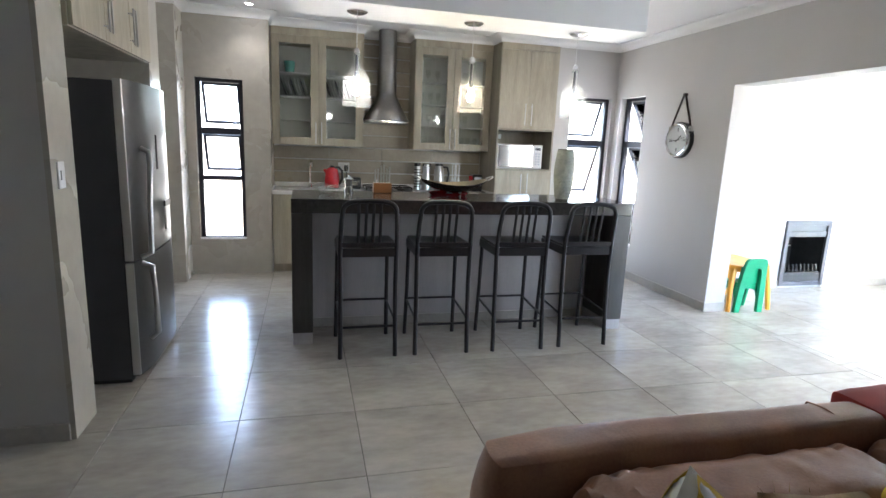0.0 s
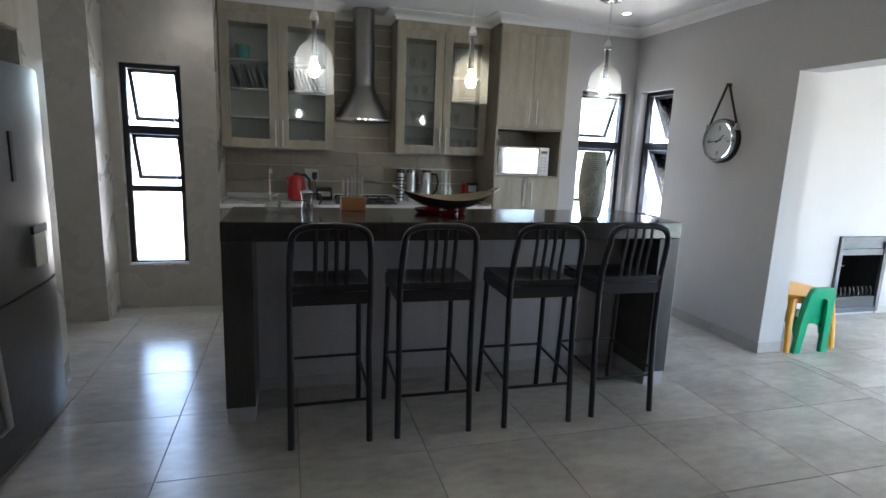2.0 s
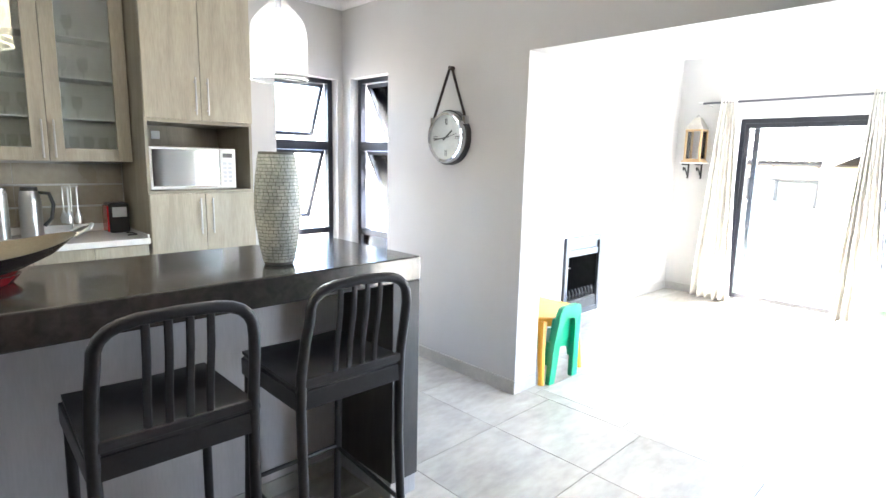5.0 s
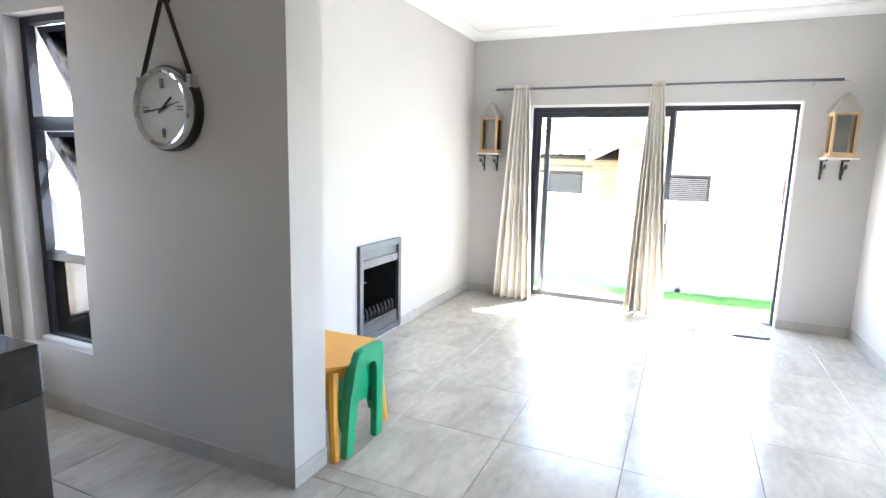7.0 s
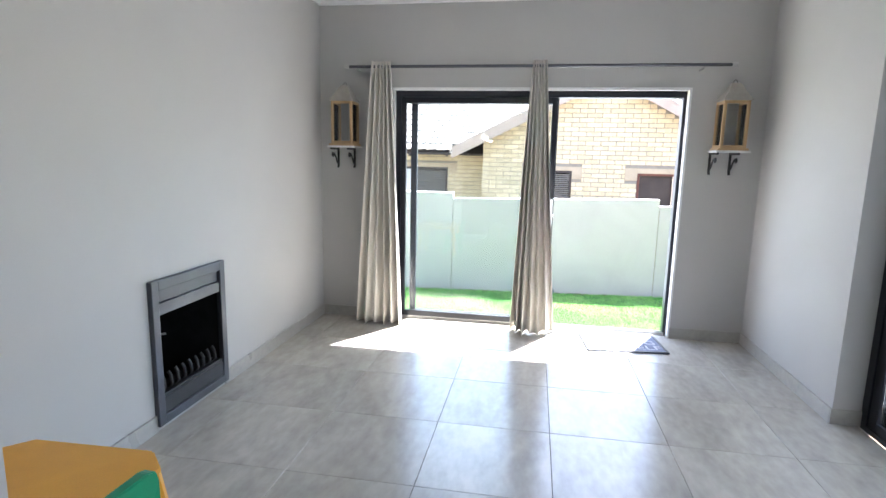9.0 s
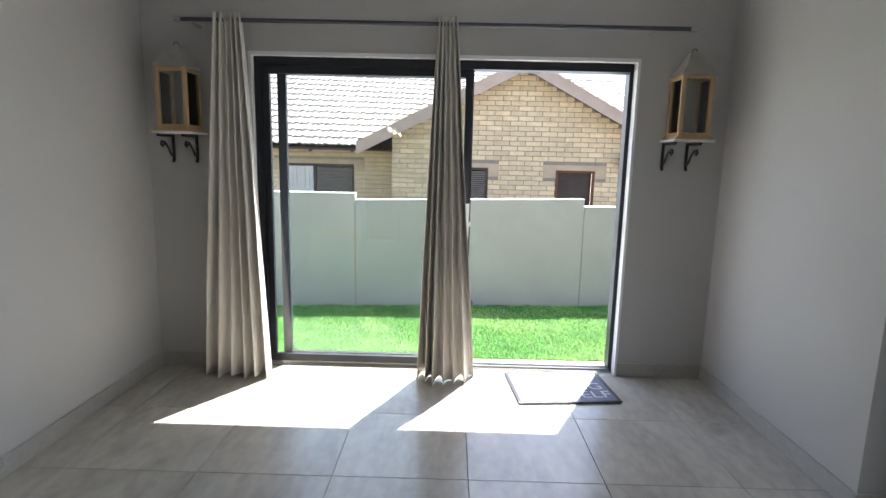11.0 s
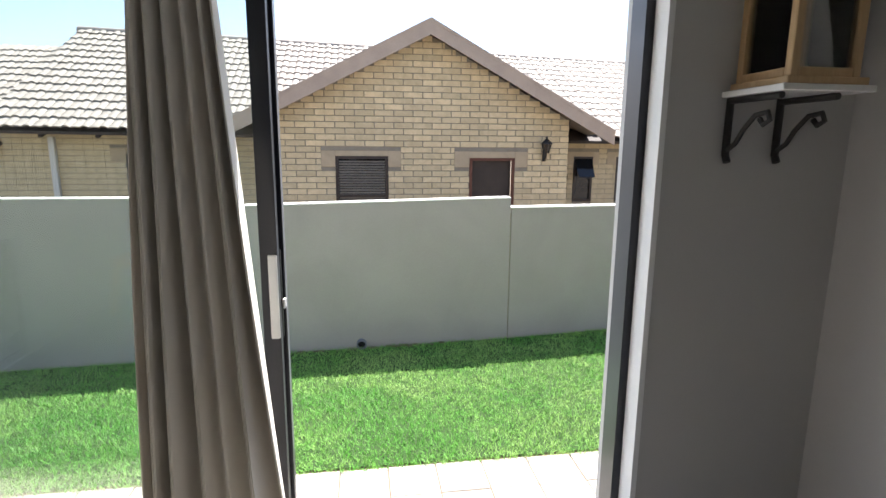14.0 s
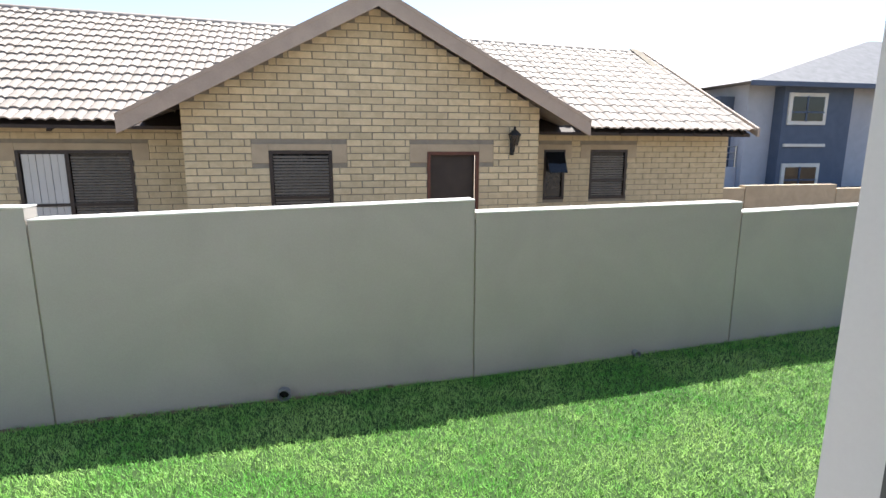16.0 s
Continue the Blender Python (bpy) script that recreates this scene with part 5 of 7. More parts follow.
# fridge
fr = thing("fridge", "tall dark stainless-steel fridge freezer with water dispenser", "fridge")
FX, FY0, FY1, FH = -1.055, 3.19, 4.15, 1.80
pbox("cabinet", fr, M_FRIDGESIDE, -1.80, FX - 0.075, FY0, FY1, 0.03, FH - 0.01, 0.008, "dark grey side panels")
for z0, z1, nm in ((0.765, FH, "fridge_door"), (0.05, 0.755, "freezer_drawer")):
    b = bmesh.new()
    pr = []
    nseg = 16
    for k in range(nseg + 1):
        u = k / nseg
        yy = FY0 + (FY1 - FY0) * u
        bulge = 0.075 * (1 - (2 * u - 1) ** 4) * 0.55 + 0.03
        pr.append((FX - 0.07 + bulge, yy))
    pr = [(FX - 0.072, FY0)] + pr + [(FX - 0.072, FY1)]
    prism(b, pr, z0, z1, "z")
    bmesh.ops.bevel(b, geom=[e for e in b.edges if abs(e.verts[0].co.z - e.verts[1].co.z) < 1e-6], offset=0.006, segments=2, affect="EDGES")
    d = part(nm, b, M_FRIDGE, fr, "brushed dark steel door", True)
    if nm == "fridge_door":
        ptube("door_handle", d, M_STEEL, [(FX + 0.0, FY0 + 0.17, 1.42), (FX + 0.045, FY0 + 0.165, 1.40), (FX + 0.055, FY0 + 0.14, 1.33), (FX + 0.05, FY0 + 0.11, 1.1), (FX + 0.045, FY0 + 0.10, 0.80), (FX - 0.01, FY0 + 0.10, 0.775)], 0.016, "curved steel door handle", 10)
        pbox("dispenser", d, M_BLACK, FX + 0.004, FX + 0.018, 3.80, 3.95, 1.02, 1.06, 0.003, "black water dispenser")
        pbox("dispenser_recess", d, M_STEEL, FX + 0.004, FX + 0.014, 3.81, 3.94, 0.86, 1.02, 0.003, "bright dispenser recess")
        pbox("display", d, M_BLACK, FX + 0.008, FX + 0.0175, 3.66, 3.69, 1.28, 1.50, 0.002, "dark display strip")
        pbox("hinge_side_trim", d, M_STEEL, FX - 0.074, FX - 0.03, FY0 - 0.006, FY0 + 0.012, 0.77, FH, 0.004, "bright edge trim")
    else:
        ptube("drawer_handle", d, M_STEEL, [(FX - 0.01, FY0 + 0.10, 0.74), (FX + 0.045, FY0 + 0.10, 0.72), (FX + 0.05, FY0 + 0.12, 0.45), (FX + 0.045, FY0 + 0.15, 0.28), (FX + 0.0, FY0 + 0.16, 0.24)], 0.015, "curved steel drawer handle", 10)
        pbox("hinge_side_trim", d, M_STEEL, FX - 0.074, FX - 0.03, FY0 - 0.006, FY0 + 0.012, 0.06, 0.755, 0.004, "bright edge trim")
pbox("kick_plate", fr, M_BLACK, -1.75, FX - 0.09, FY0 + 0.02, FY1 - 0.02, 0.004, 0.03, 0.002)

oc = thing("overfridge_cabinet", "grey oak wall cabinet above the fridge", "cabinet")
pbox("body", oc, M_WOOD, -1.745, -1.195, 2.838, 4.212, 2.0, 2.795, 0.002)
for i in range(3):
    y0 = 2.842 + i * 0.456
    d = pbox("door", oc, M_WOOD, -1.193, -1.172, y0, y0 + 0.452, 2.004, 2.79, 0.002)
for y in (3.27, 3.325, 3.73, 3.785):
    bar_handle(oc, (-1.172, y, 2.05), (-1.172, y, 2.27), (0.03, 0, 0))

sw = thing("light_switch", "white wall light switch on the tiled pier", "light switch")
pbox("switch_plate", sw, M_WHITEPLASTIC, -1.215, -1.206, 2.62, 2.69, 1.24, 1.365, 0.003)
pbox("rocker", sw, M_WHITEPLASTIC, -1.207, -1.201, 2.64, 2.67, 1.28, 1.325, 0.002)

# base units and worktop
wt = pbox("kitchen_worktop", None, M_COUNTER, -0.466, 2.118, 5.985, 6.60, 0.900, 0.941, 0.004)
tagged(wt, "white quartz kitchen worktop with low upstand", "worktop")
pbox("upstand", wt, M_COUNTER, -0.466, 2.118, 6.588, 6.603, 0.9055, 0.965, 0.003)
pbox("side_upstand", wt, M_COUNTER, -0.466, -0.452, 6.0, 6.587, 0.9055, 0.965, 0.003)
pbox("side_upstand", wt, M_COUNTER, 2.104, 2.118, 6.0, 6.587, 0.9055, 0.965, 0.003)
for i in range(4):
    x0 = -0.462 + i * 0.6445
    u = thing("base_cabinet", "grey oak base unit under the worktop", "cabinet", "base units")
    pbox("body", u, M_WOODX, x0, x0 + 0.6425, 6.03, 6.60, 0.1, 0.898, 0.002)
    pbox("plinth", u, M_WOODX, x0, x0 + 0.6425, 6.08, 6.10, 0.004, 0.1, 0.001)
    for k in range(2):
        d = pbox("door", u, M_WOOD, x0 + 0.002 + k * 0.321, x0 + 0.319 + k * 0.321, 6.008, 6.028, 0.105, 0.896, 0.002)
        bar_handle(d, (x0 + 0.29 + k * 0.06, 6.008, 0.60), (x0 + 0.29 + k * 0.06, 6.008, 0.80), (0, -0.028, 0))


def upper(name, x0, x1, label, left):
    """Glazed wall unit with two framed doors, shelves and lit crockery."""
    z0, z1, y0, y1 = 1.445, 2.715, 6.29, 6.615
    u = thing(name, label, "cabinet", "glazed wall units")
    pbox("side_panel", u, M_WOOD, x0, x0 + 0.018, y0, y1, z0, z1, 0.0)
    pbox("side_panel", u, M_WOOD, x1 - 0.018, x1, y0, y1, z0, z1, 0.0)
    pbox("bottom_panel", u, M_WOOD, x0 + 0.018, x1 - 0.018, y0, y1, z0, z0 + 0.018, 0.0)
    pbox("top_panel", u, M_WOOD, x0 + 0.018, x1 - 0.018, y0, y1, z1 - 0.15, z1, 0.0)
    pbox("inner_back", u, M_INTERIOR, x0 + 0.018, x1 - 0.018, y1 - 0.012, y1 - 0.002, z0 + 0.018, z1 - 0.15, 0.0, "pale inner lining")
    xm = (x0 + x1) / 2
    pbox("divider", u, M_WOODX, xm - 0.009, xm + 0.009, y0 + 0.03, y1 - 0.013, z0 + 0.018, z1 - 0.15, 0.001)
    zs = (1.72, 1.98, 2.24)
    for z in zs:
        for xa, xb in ((x0 + 0.019, xm - 0.01), (xm + 0.01, x1 - 0.019)):
            b = bmesh.new()
            bx(b, xa, xb, y0 + 0.05, y1 - 0.014, z, z + 0.008, 0.001)
            part("shelf", b, M_INTERIOR, u, "pale glass-edged shelf")
    for xa, xb in ((x0 + 0.004, xm - 0.002), (xm + 0.002, x1 - 0.004)):
        t = 0.085
        b = bmesh.new()
        bx(b, xa, xa + t, y0 - 0.022, y0 - 0.002, z0, z1 - 0.08, 0.002)
        bx(b, xb - t, xb, y0 - 0.022, y0 - 0.002, z0, z1 - 0.08, 0.002)
        bx(b, xa + t, xb - t, y0 - 0.022, y0 - 0.002, z1 - 0.08 - t, z1 - 0.08, 0.002)
        bx(b, xa + t, xb - t, y0 - 0.022, y0 - 0.002, z0, z0 + t, 0.002)
        d = part("door", b, M_WOOD, u)
        b = bmesh.new()
        bx(b, xa + t, xb - t, y0 - 0.014, y0 - 0.010, z0 + t, z1 - 0.08 - t)
        part("pane", b, M_GLASSGREEN, d).visible_shadow = False
        hx = xb - 0.03 if xb < xm + 0.01 else xa + 0.03
        bar_handle(d, (hx, y0 - 0.022, z0 + 0.02), (hx, y0 - 0.022, z0 + 0.26), (0, -0.028, 0))
    pbox("filler", u, M_WOOD, x0 + 0.002, x1 - 0.002, y0 - 0.02, y0 - 0.001, z1 - 0.078, z1, 0.002)
    return u


UL0, UL1, UR0, UR1 = -0.465, 0.56, 1.16, 2.118
upper("wall_cabinet", UL0, UL1, "grey oak wall cabinet with glass doors and plates", True)
upper("wall_cabinet", UR0, UR1, "grey oak wall cabinet with glass doors and glasses", False)


def plate_stack(x, y, z, n, r):
    s = thing("plate_stack", "stack of white ceramic plates and bowls", "plates", "crockery in the cabinets")
    for i in range(n):
        plathe("plate", s, M_CERAMIC, [(0.0, 0.0), (r * 0.6, 0.0), (r, 0.012), (r, 0.016), (r * 0.58, 0.005), (0.0, 0.005)], (x, y, z + i * 0.012), "", 20)


def cup(x, y, z, r, h, m=M_CERAMIC, nm="cup", lab="small white ceramic cup on a shelf"):
    c = thing(nm, lab, "cup", "crockery in the cabinets")
    plathe("cup_body", c, m, [(0.0, 0.0), (r * 0.8, 0.0), (r, h), (r - 0.004, h), (r * 0.76, 0.005), (0.0, 0.005)], (x, y, z), "", 16)


random.seed(21)
for i in range(8):                       # plates standing in the drying rack
    for base in (UL0 + 0.11, 0.15):
        x = base + i * 0.036
        p = thing("plate", "white ceramic plate standing in the rack", "plate", "plates in the rack")
        b = bmesh.new()
        lathe(b, [(0.0, 0.0), (0.075, 0.0), (0.105, 0.012), (0.105, 0.016), (0.072, 0.005), (0.0, 0.005)], 22)
        b.transform(Matrix.Translation((x, 6.46, 2.098)) @ Matrix.Rotation(radians(72), 4, "Y") @ Matrix.Rotation(radians(0), 4, "Z"))
        part("plate_disc", b, M_CERAMIC if i % 3 else M_GUNMETAL, p, smooth=True)
plate_stack(0.20, 6.45, 1.464, 3, 0.085)
plate_stack(0.40, 6.45, 1.464, 7, 0.075)
plate_stack(0.18, 6.45, 2.249, 4, 0.10)
for x in (-0.36, -0.27, -0.18, -0.09):
    cup(x, 6.44, 1.464, 0.034, 0.065)
cup(-0.27, 6.45, 2.249, 0.062, 0.13, M_TEAL, "pitcher", "teal glazed ceramic pitcher on a shelf")
for z, xs_ in ((1.464, (1.27, 1.34, 1.41, 1.48, 1.55, 1.74, 1.81, 1.9, 1.98)), (1.729, (1.28, 1.37, 1.46, 1.55, 1.75, 1.84)), (1.989, (1.29, 1.39, 1.49, 1.78, 1.9)), (2.249, (1.35, 1.48, 1.82))):
    for x in xs_:
        g = thing("wine_glass", "clear stemmed glass on a cabinet shelf", "glass", "glasses in the cabinet")
        plathe("glass_body", g, M_BOTTLE, [(0.028, 0.0), (0.028, 0.002), (0.004, 0.006), (0.004, 0.05), (0.022, 0.065), (0.032, 0.10), (0.028, 0.145)], (x, 6.45 + 0.03 * math.sin(x * 40), z), "", 14)

# hood
hood = thing("cooker_hood", "brushed steel chimney cooker hood", "cooker hood")
HXc = 0.848
b = bmesh.new()
prof = [(0.285, 1.745), (0.285, 1.772), (0.270, 1.785), (0.225, 1.86), (0.180, 1.94), (0.140, 2.01), (0.116, 2.055), (0.110, 2.08)]
rows = []
for r, z in prof:
    rows.append([b.verts.new((HXc + r * math.cos(a) * 0.97, 6.40 + min(r, 0.215) * math.sin(a), z)) for a in [2 * math.pi * k / 28 for k in range(28)]])
for a, c in zip(rows, rows[1:]):
    for k in range(28):
        b.faces.new((a[k], a[(k + 1) % 28], c[(k + 1) % 28], c[k]))
b.faces.new(rows[0][::-1])
part("canopy", b, M_HOOD, hood, "flared steel canopy", True)
plathe("chimney", hood, M_HOOD, [(0.109, 2.06), (0.109, 2.50), (0.105, 2.503), (0.105, 2.795)], (HXc, 6.40, 0), "steel chimney tube", 28)
plathe("canopy_rim", hood, M_CHROME, [(0.279, 1.744), (0.287, 1.744), (0.287, 1.760), (0.279, 1.760)], (HXc, 6.40, 0), "", 28, 0.97, 0.757)

# tall unit with microwave niche
tall = thing("tall_cabinet", "tall grey oak larder unit with microwave niche", "cabinet")
TX0, TX1, TY = 2.125, 2.862, 6.0
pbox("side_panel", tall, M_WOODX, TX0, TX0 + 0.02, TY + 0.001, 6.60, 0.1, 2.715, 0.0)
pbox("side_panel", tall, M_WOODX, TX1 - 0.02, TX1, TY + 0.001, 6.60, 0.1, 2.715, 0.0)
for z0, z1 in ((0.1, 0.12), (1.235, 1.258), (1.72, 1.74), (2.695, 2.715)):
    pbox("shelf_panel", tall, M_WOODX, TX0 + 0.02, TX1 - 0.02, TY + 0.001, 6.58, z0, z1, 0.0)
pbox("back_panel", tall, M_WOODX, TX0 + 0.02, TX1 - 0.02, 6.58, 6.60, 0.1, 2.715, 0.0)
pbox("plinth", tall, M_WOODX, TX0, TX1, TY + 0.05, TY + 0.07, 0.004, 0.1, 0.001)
xm = (TX0 + TX1) / 2
for z0, z1, hz in ((0.105, 1.235, 0.95), (1.742, 2.64, 1.78)):
    for xa, xb in ((TX0 + 0.002, xm - 0.0015), (xm + 0.0015, TX1 - 0.002)):
        d = pbox("door", tall, M_WOOD, xa, xb, TY - 0.02, TY - 0.001, z0, z1, 0.002)
        hx = xb - 0.04 if xb < xm + 0.01 else xa + 0.04
        bar_handle(d, (hx, TY - 0.02, hz), (hx, TY - 0.02, hz + 0.25), (0, -0.028, 0))
pbox("filler", tall, M_WOOD, TX0 + 0.002, TX1 - 0.002, TY - 0.018, TY - 0.001, 2.643, 2.715, 0.002)
mw = thing("microwave", "white microwave with mirrored door in the larder niche", "microwave")
pbox("body", mw, M_WHITEPLASTIC, TX0 + 0.03, TX0 + 0.62, TY + 0.03, TY + 0.40, 1.262, 1.555, 0.008)
pbox("door", mw, M_MIRRORGLASS, TX0 + 0.045, TX0 + 0.49, TY + 0.020, TY + 0.031, 1.285, 1.54, 0.003, "mirrored microwave door")
cp = pbox("control_panel", mw, M_WHITEPLASTIC, TX0 + 0.50, TX0 + 0.61, TY + 0.021, TY + 0.031, 1.275, 1.545, 0.003)
for r in range(5):
    for c in range(2):
        pbox("button", cp, M_MATTEXT, TX0 + 0.520 + c * 0.038, TX0 + 0.546 + c * 0.038, TY + 0.018, TY + 0.0215, 1.31 + r * 0.032, 1.328 + r * 0.032, 0.001)
pbox("display", cp, M_BLACK, TX0 + 0.52, TX0 + 0.59, TY + 0.0185, TY + 0.0215, 1.49, 1.52, 0.001)
sk = thing("wall_socket", "white socket inside the microwave niche", "socket")
pbox("socket_plate", sk, M_WHITEPLASTIC, 2.33, 2.39, 6.570, 6.579, 1.62, 1.68, 0.002)

# worktop clutter
sink = thing("sink", "round stainless steel sink set in the worktop", "sink")
plathe("sink_bowl", sink, M_STEEL, [(0.205, 0.9062), (0.205, 0.909), (0.185, 0.909), (0.172, 0.9068), (0.0, 0.9064)], (-0.10, 6.25, 0), "", 32, 1.0, 0.85)
tap = thing("tap", "chrome swan-neck kitchen tap", "tap")
ptube("spout", tap, M_CHROME, [(-0.05, 6.44, 0.906), (-0.05, 6.44, 1.16), (-0.048, 6.42, 1.21), (-0.04, 6.38, 1.225), (-0.03, 6.34, 1.205), (-0.028, 6.33, 1.16)], 0.012, "", 10)
plathe("tap_base", tap, M_CHROME, [(0.0, 0.906), (0.026, 0.906), (0.022, 0.95), (0.0, 0.95)], (-0.05, 6.44, 0))
ptube("lever", tap, M_CHROME, [(-0.03, 6.44, 0.945), (0.03, 6.42, 0.965)], 0.007)
ket = thing("kettle", "glossy red electric kettle with black handle", "kettle")
KTX, KTY = 0.205, 6.36
plathe("power_base", ket, M_BLACK, [(0.0, 0.906), (0.082, 0.906), (0.082, 0.922), (0.0, 0.922)], (KTX, KTY, 0), "black power base")
plathe("kettle_body", ket, M_RED, [(0.0, 0.922), (0.086, 0.922), (0.090, 0.945), (0.088, 1.02), (0.076, 1.10), (0.060, 1.145), (0.03, 1.16), (0.0, 1.165)], (KTX, KTY, 0))
ptube("kettle_handle", ket, M_BLACK, [(KTX + 0.03, KTY - 0.03, 1.155), (KTX + 0.075, KTY - 0.05, 1.165), (KTX + 0.115, KTY - 0.06, 1.12), (KTX + 0.118, KTY - 0.06, 1.04), (KTX + 0.085, KTY - 0.05, 0.965)], 0.014)
plathe("lid_knob", ket, M_BLACK, [(0.0, 1.16), (0.03, 1.16), (0.024, 1.178), (0.0, 1.183)], (KTX, KTY, 0))
ptube("spout", ket, M_RED, [(KTX - 0.055, KTY + 0.01, 1.09), (KTX - 0.092, KTY + 0.015, 1.135)], [0.028, 0.014])
so = thing("wall_socket", "white double socket with black plug on the splashback", "socket")
pbox("socket_plate", so, M_WHITEPLASTIC, 0.288, 0.425, 6.596, 6.606, 1.125, 1.245, 0.003)
plathe("plug", so, M_BLACK, [(0.0, 1.14), (0.022, 1.14), (0.027, 1.18), (0.022, 1.215), (0.0, 1.215)], (0.385, 6.575, 0), "black plug", 12)
ptube("plug_cable", so, M_BLACK, [(0.385, 6.575, 1.145), (0.392, 6.56, 1.08), (0.40, 6.55, 1.0), (0.37, 6.53, 0.95)], 0.005, "", 6)
ts = thing("toaster", "small black and chrome toaster on the worktop", "toaster")
pbox("toaster_body", ts, M_BLACK, 0.39, 0.55, 6.36, 6.52, 0.906, 1.045, 0.02)
pbox("toaster_band", ts, M_CHROME, 0.41, 0.53, 6.352, 6.362, 0.95, 1.0, 0.003)
ptube("lever_knob", ts, M_BLACK, [(0.535, 6.36, 0.99), (0.535, 6.335, 0.99)], 0.009)
for yy in (6.405, 6.455):
    pbox("slot", ts, M_CHROME, 0.41, 0.53, yy, yy + 0.025, 1.040, 1.047, 0.001, "chrome bread slot")
hob = thing("gas_hob", "black gas hob with iron pan supports", "hob")
pbox("hob_plate", hob, M_BLACK, 0.56, 1.16, 6.10, 6.52, 0.9062, 0.915, 0.004)
for cx in (0.71, 1.01):
    for cy in (6.20, 6.41):
        plathe("burner", hob, M_IRON, [(0.0, 0.93), (0.045, 0.93), (0.05, 0.915), (0.0, 0.915)], (cx, cy, 0), "", 16)
    b = bmesh.new()
    for q in ((cx - 0.12, 6.12, cx + 0.12, 6.12), (cx - 0.12, 6.50, cx + 0.12, 6.50), (cx - 0.12, 6.12, cx - 0.12, 6.50), (cx + 0.12, 6.12, cx + 0.12, 6.50), (cx, 6.12, cx, 6.50), (cx - 0.12, 6.20, cx + 0.12, 6.20), (cx - 0.12, 6.41, cx + 0.12, 6.41)):
        tube(b, [(q[0], q[1], 0.952), (q[2], q[3], 0.952)], 0.006, 6)
    for sx in (-0.12, 0.12):
        for yy in (6.12, 6.50):
            tube(b, [(cx + sx, yy, 0.915), (cx + sx, yy, 0.952)], 0.006, 6)
    part("pan_support", b, M_IRON, hob, "cast-iron pan support", True)
for i, (x, h, r, lab) in enumerate(((1.257, 0.335, 0.039, "patterned steel canister on the worktop"), (1.373, 0.335, 0.048, "brushed steel canister on the worktop"))):
    c = thing("canister", lab, "canister", "canisters")
    plathe("canister_body", c, M_STEEL, [(0.0, 0.906), (r, 0.906), (r, 0.906 + h * 0.88), (0.0, 0.906 + h * 0.88)], (x, 6.44, 0))
    plathe("lid", c, M_BLACK if i == 0 else M_CHROME, [(r + 0.001, 0.906 + h * 0.88), (r + 0.001, 0.906 + h * 0.97), (r * 0.8, 0.906 + h), (0.0, 0.906 + h)], (x, 6.44, 0))
    if i == 0:
        for k in range(7):
            plathe("band", c, M_BLACK, [(r + 0.0008, 0.94 + k * 0.035), (r + 0.0008, 0.952 + k * 0.035)], (x, 6.44, 0), "", 20)
fl = thing("thermos_jug", "brushed steel thermos jug with black handle", "jug")
plathe("jug_body", fl, M_STEEL, [(0.0, 0.906), (0.060, 0.906), (0.062, 0.92), (0.062, 1.14), (0.052, 1.195), (0.047, 1.215), (0.0, 1.22)], (1.533, 6.43, 0))
ptube("jug_handle", fl, M_BLACK, [(1.578, 6.42, 1.20), (1.635, 6.40, 1.195), (1.655, 6.40, 1.12), (1.640, 6.40, 1.03), (1.598, 6.41, 0.98)], 0.012)
plathe("jug_lid", fl, M_BLACK, [(0.049, 1.213), (0.046, 1.238), (0.0, 1.244)], (1.533, 6.43, 0))
ut = thing("utensil_stand", "wire stand hung with steel kitchen utensils", "utensil stand")
plathe("stand_base", ut, M_STEEL, [(0.0, 0.906), (0.06, 0.906), (0.06, 0.916), (0.0, 0.918)], (1.76, 6.44, 0))
ptube("stem", ut, M_STEEL, [(1.76, 6.44, 0.91), (1.76, 6.44, 1.25)], 0.006)
ptube("top_ring", ut, M_STEEL, [(1.76 + 0.045 * math.cos(k * math.pi / 8), 6.44 + 0.045 * math.sin(k * math.pi / 8), 1.235) for k in range(16)], 0.003, "", 6, True)
for k in range(5):
    a = 2 * math.pi * k / 5 + 0.4
    x, y = 1.76 + 0.045 * math.cos(a), 6.44 + 0.045 * math.sin(a)
    ptube("utensil", ut, M_STEEL, [(x, y, 1.235), (x, y, 1.08), (x, y, 1.05), (x, y, 1.02), (x, y, 0.985)], [0.004, 0.004, 0.014, 0.024, 0.016], "", 8, flat=0.4)
cm = thing("coffee_machine", "small black and red coffee machine", "coffee machine")
pbox("machine_body", cm, M_BLACK, 1.965, 2.095, 6.36, 6.52, 0.906, 1.12, 0.015)
pbox("side_panel", cm, M_RED, 1.955, 1.966, 6.37, 6.51, 0.915, 1.10, 0.004, "red side panel")
fp = pbox("front_panel", cm, M_MATTEXT, 1.985, 2.075, 6.352, 6.362, 1.02, 1.09, 0.003, "pale front panel")
ptube("cable", cm, M_BLACK, [(2.06, 6.33, 0.910), (2.09, 6.28, 0.910), (2.09, 6.20, 0.910), (2.03, 6.18, 0.910)], 0.005)
LIFT = 0.036
for ob in (sink, tap, ket, ts, hob, fl, ut, cm, *[o for o in scene.objects if o.name.startswith("canister") and o.parent is None]):
    ob.location.z = LIFT
wu = pbox("worktop_upstand", None, M_COUNTER, -0.466, 2.118, 6.580, 6.600, 0.942, 0.995, 0.003)
tagged(wu, "low white quartz upstand behind the worktop", "upstand", kind="structure")

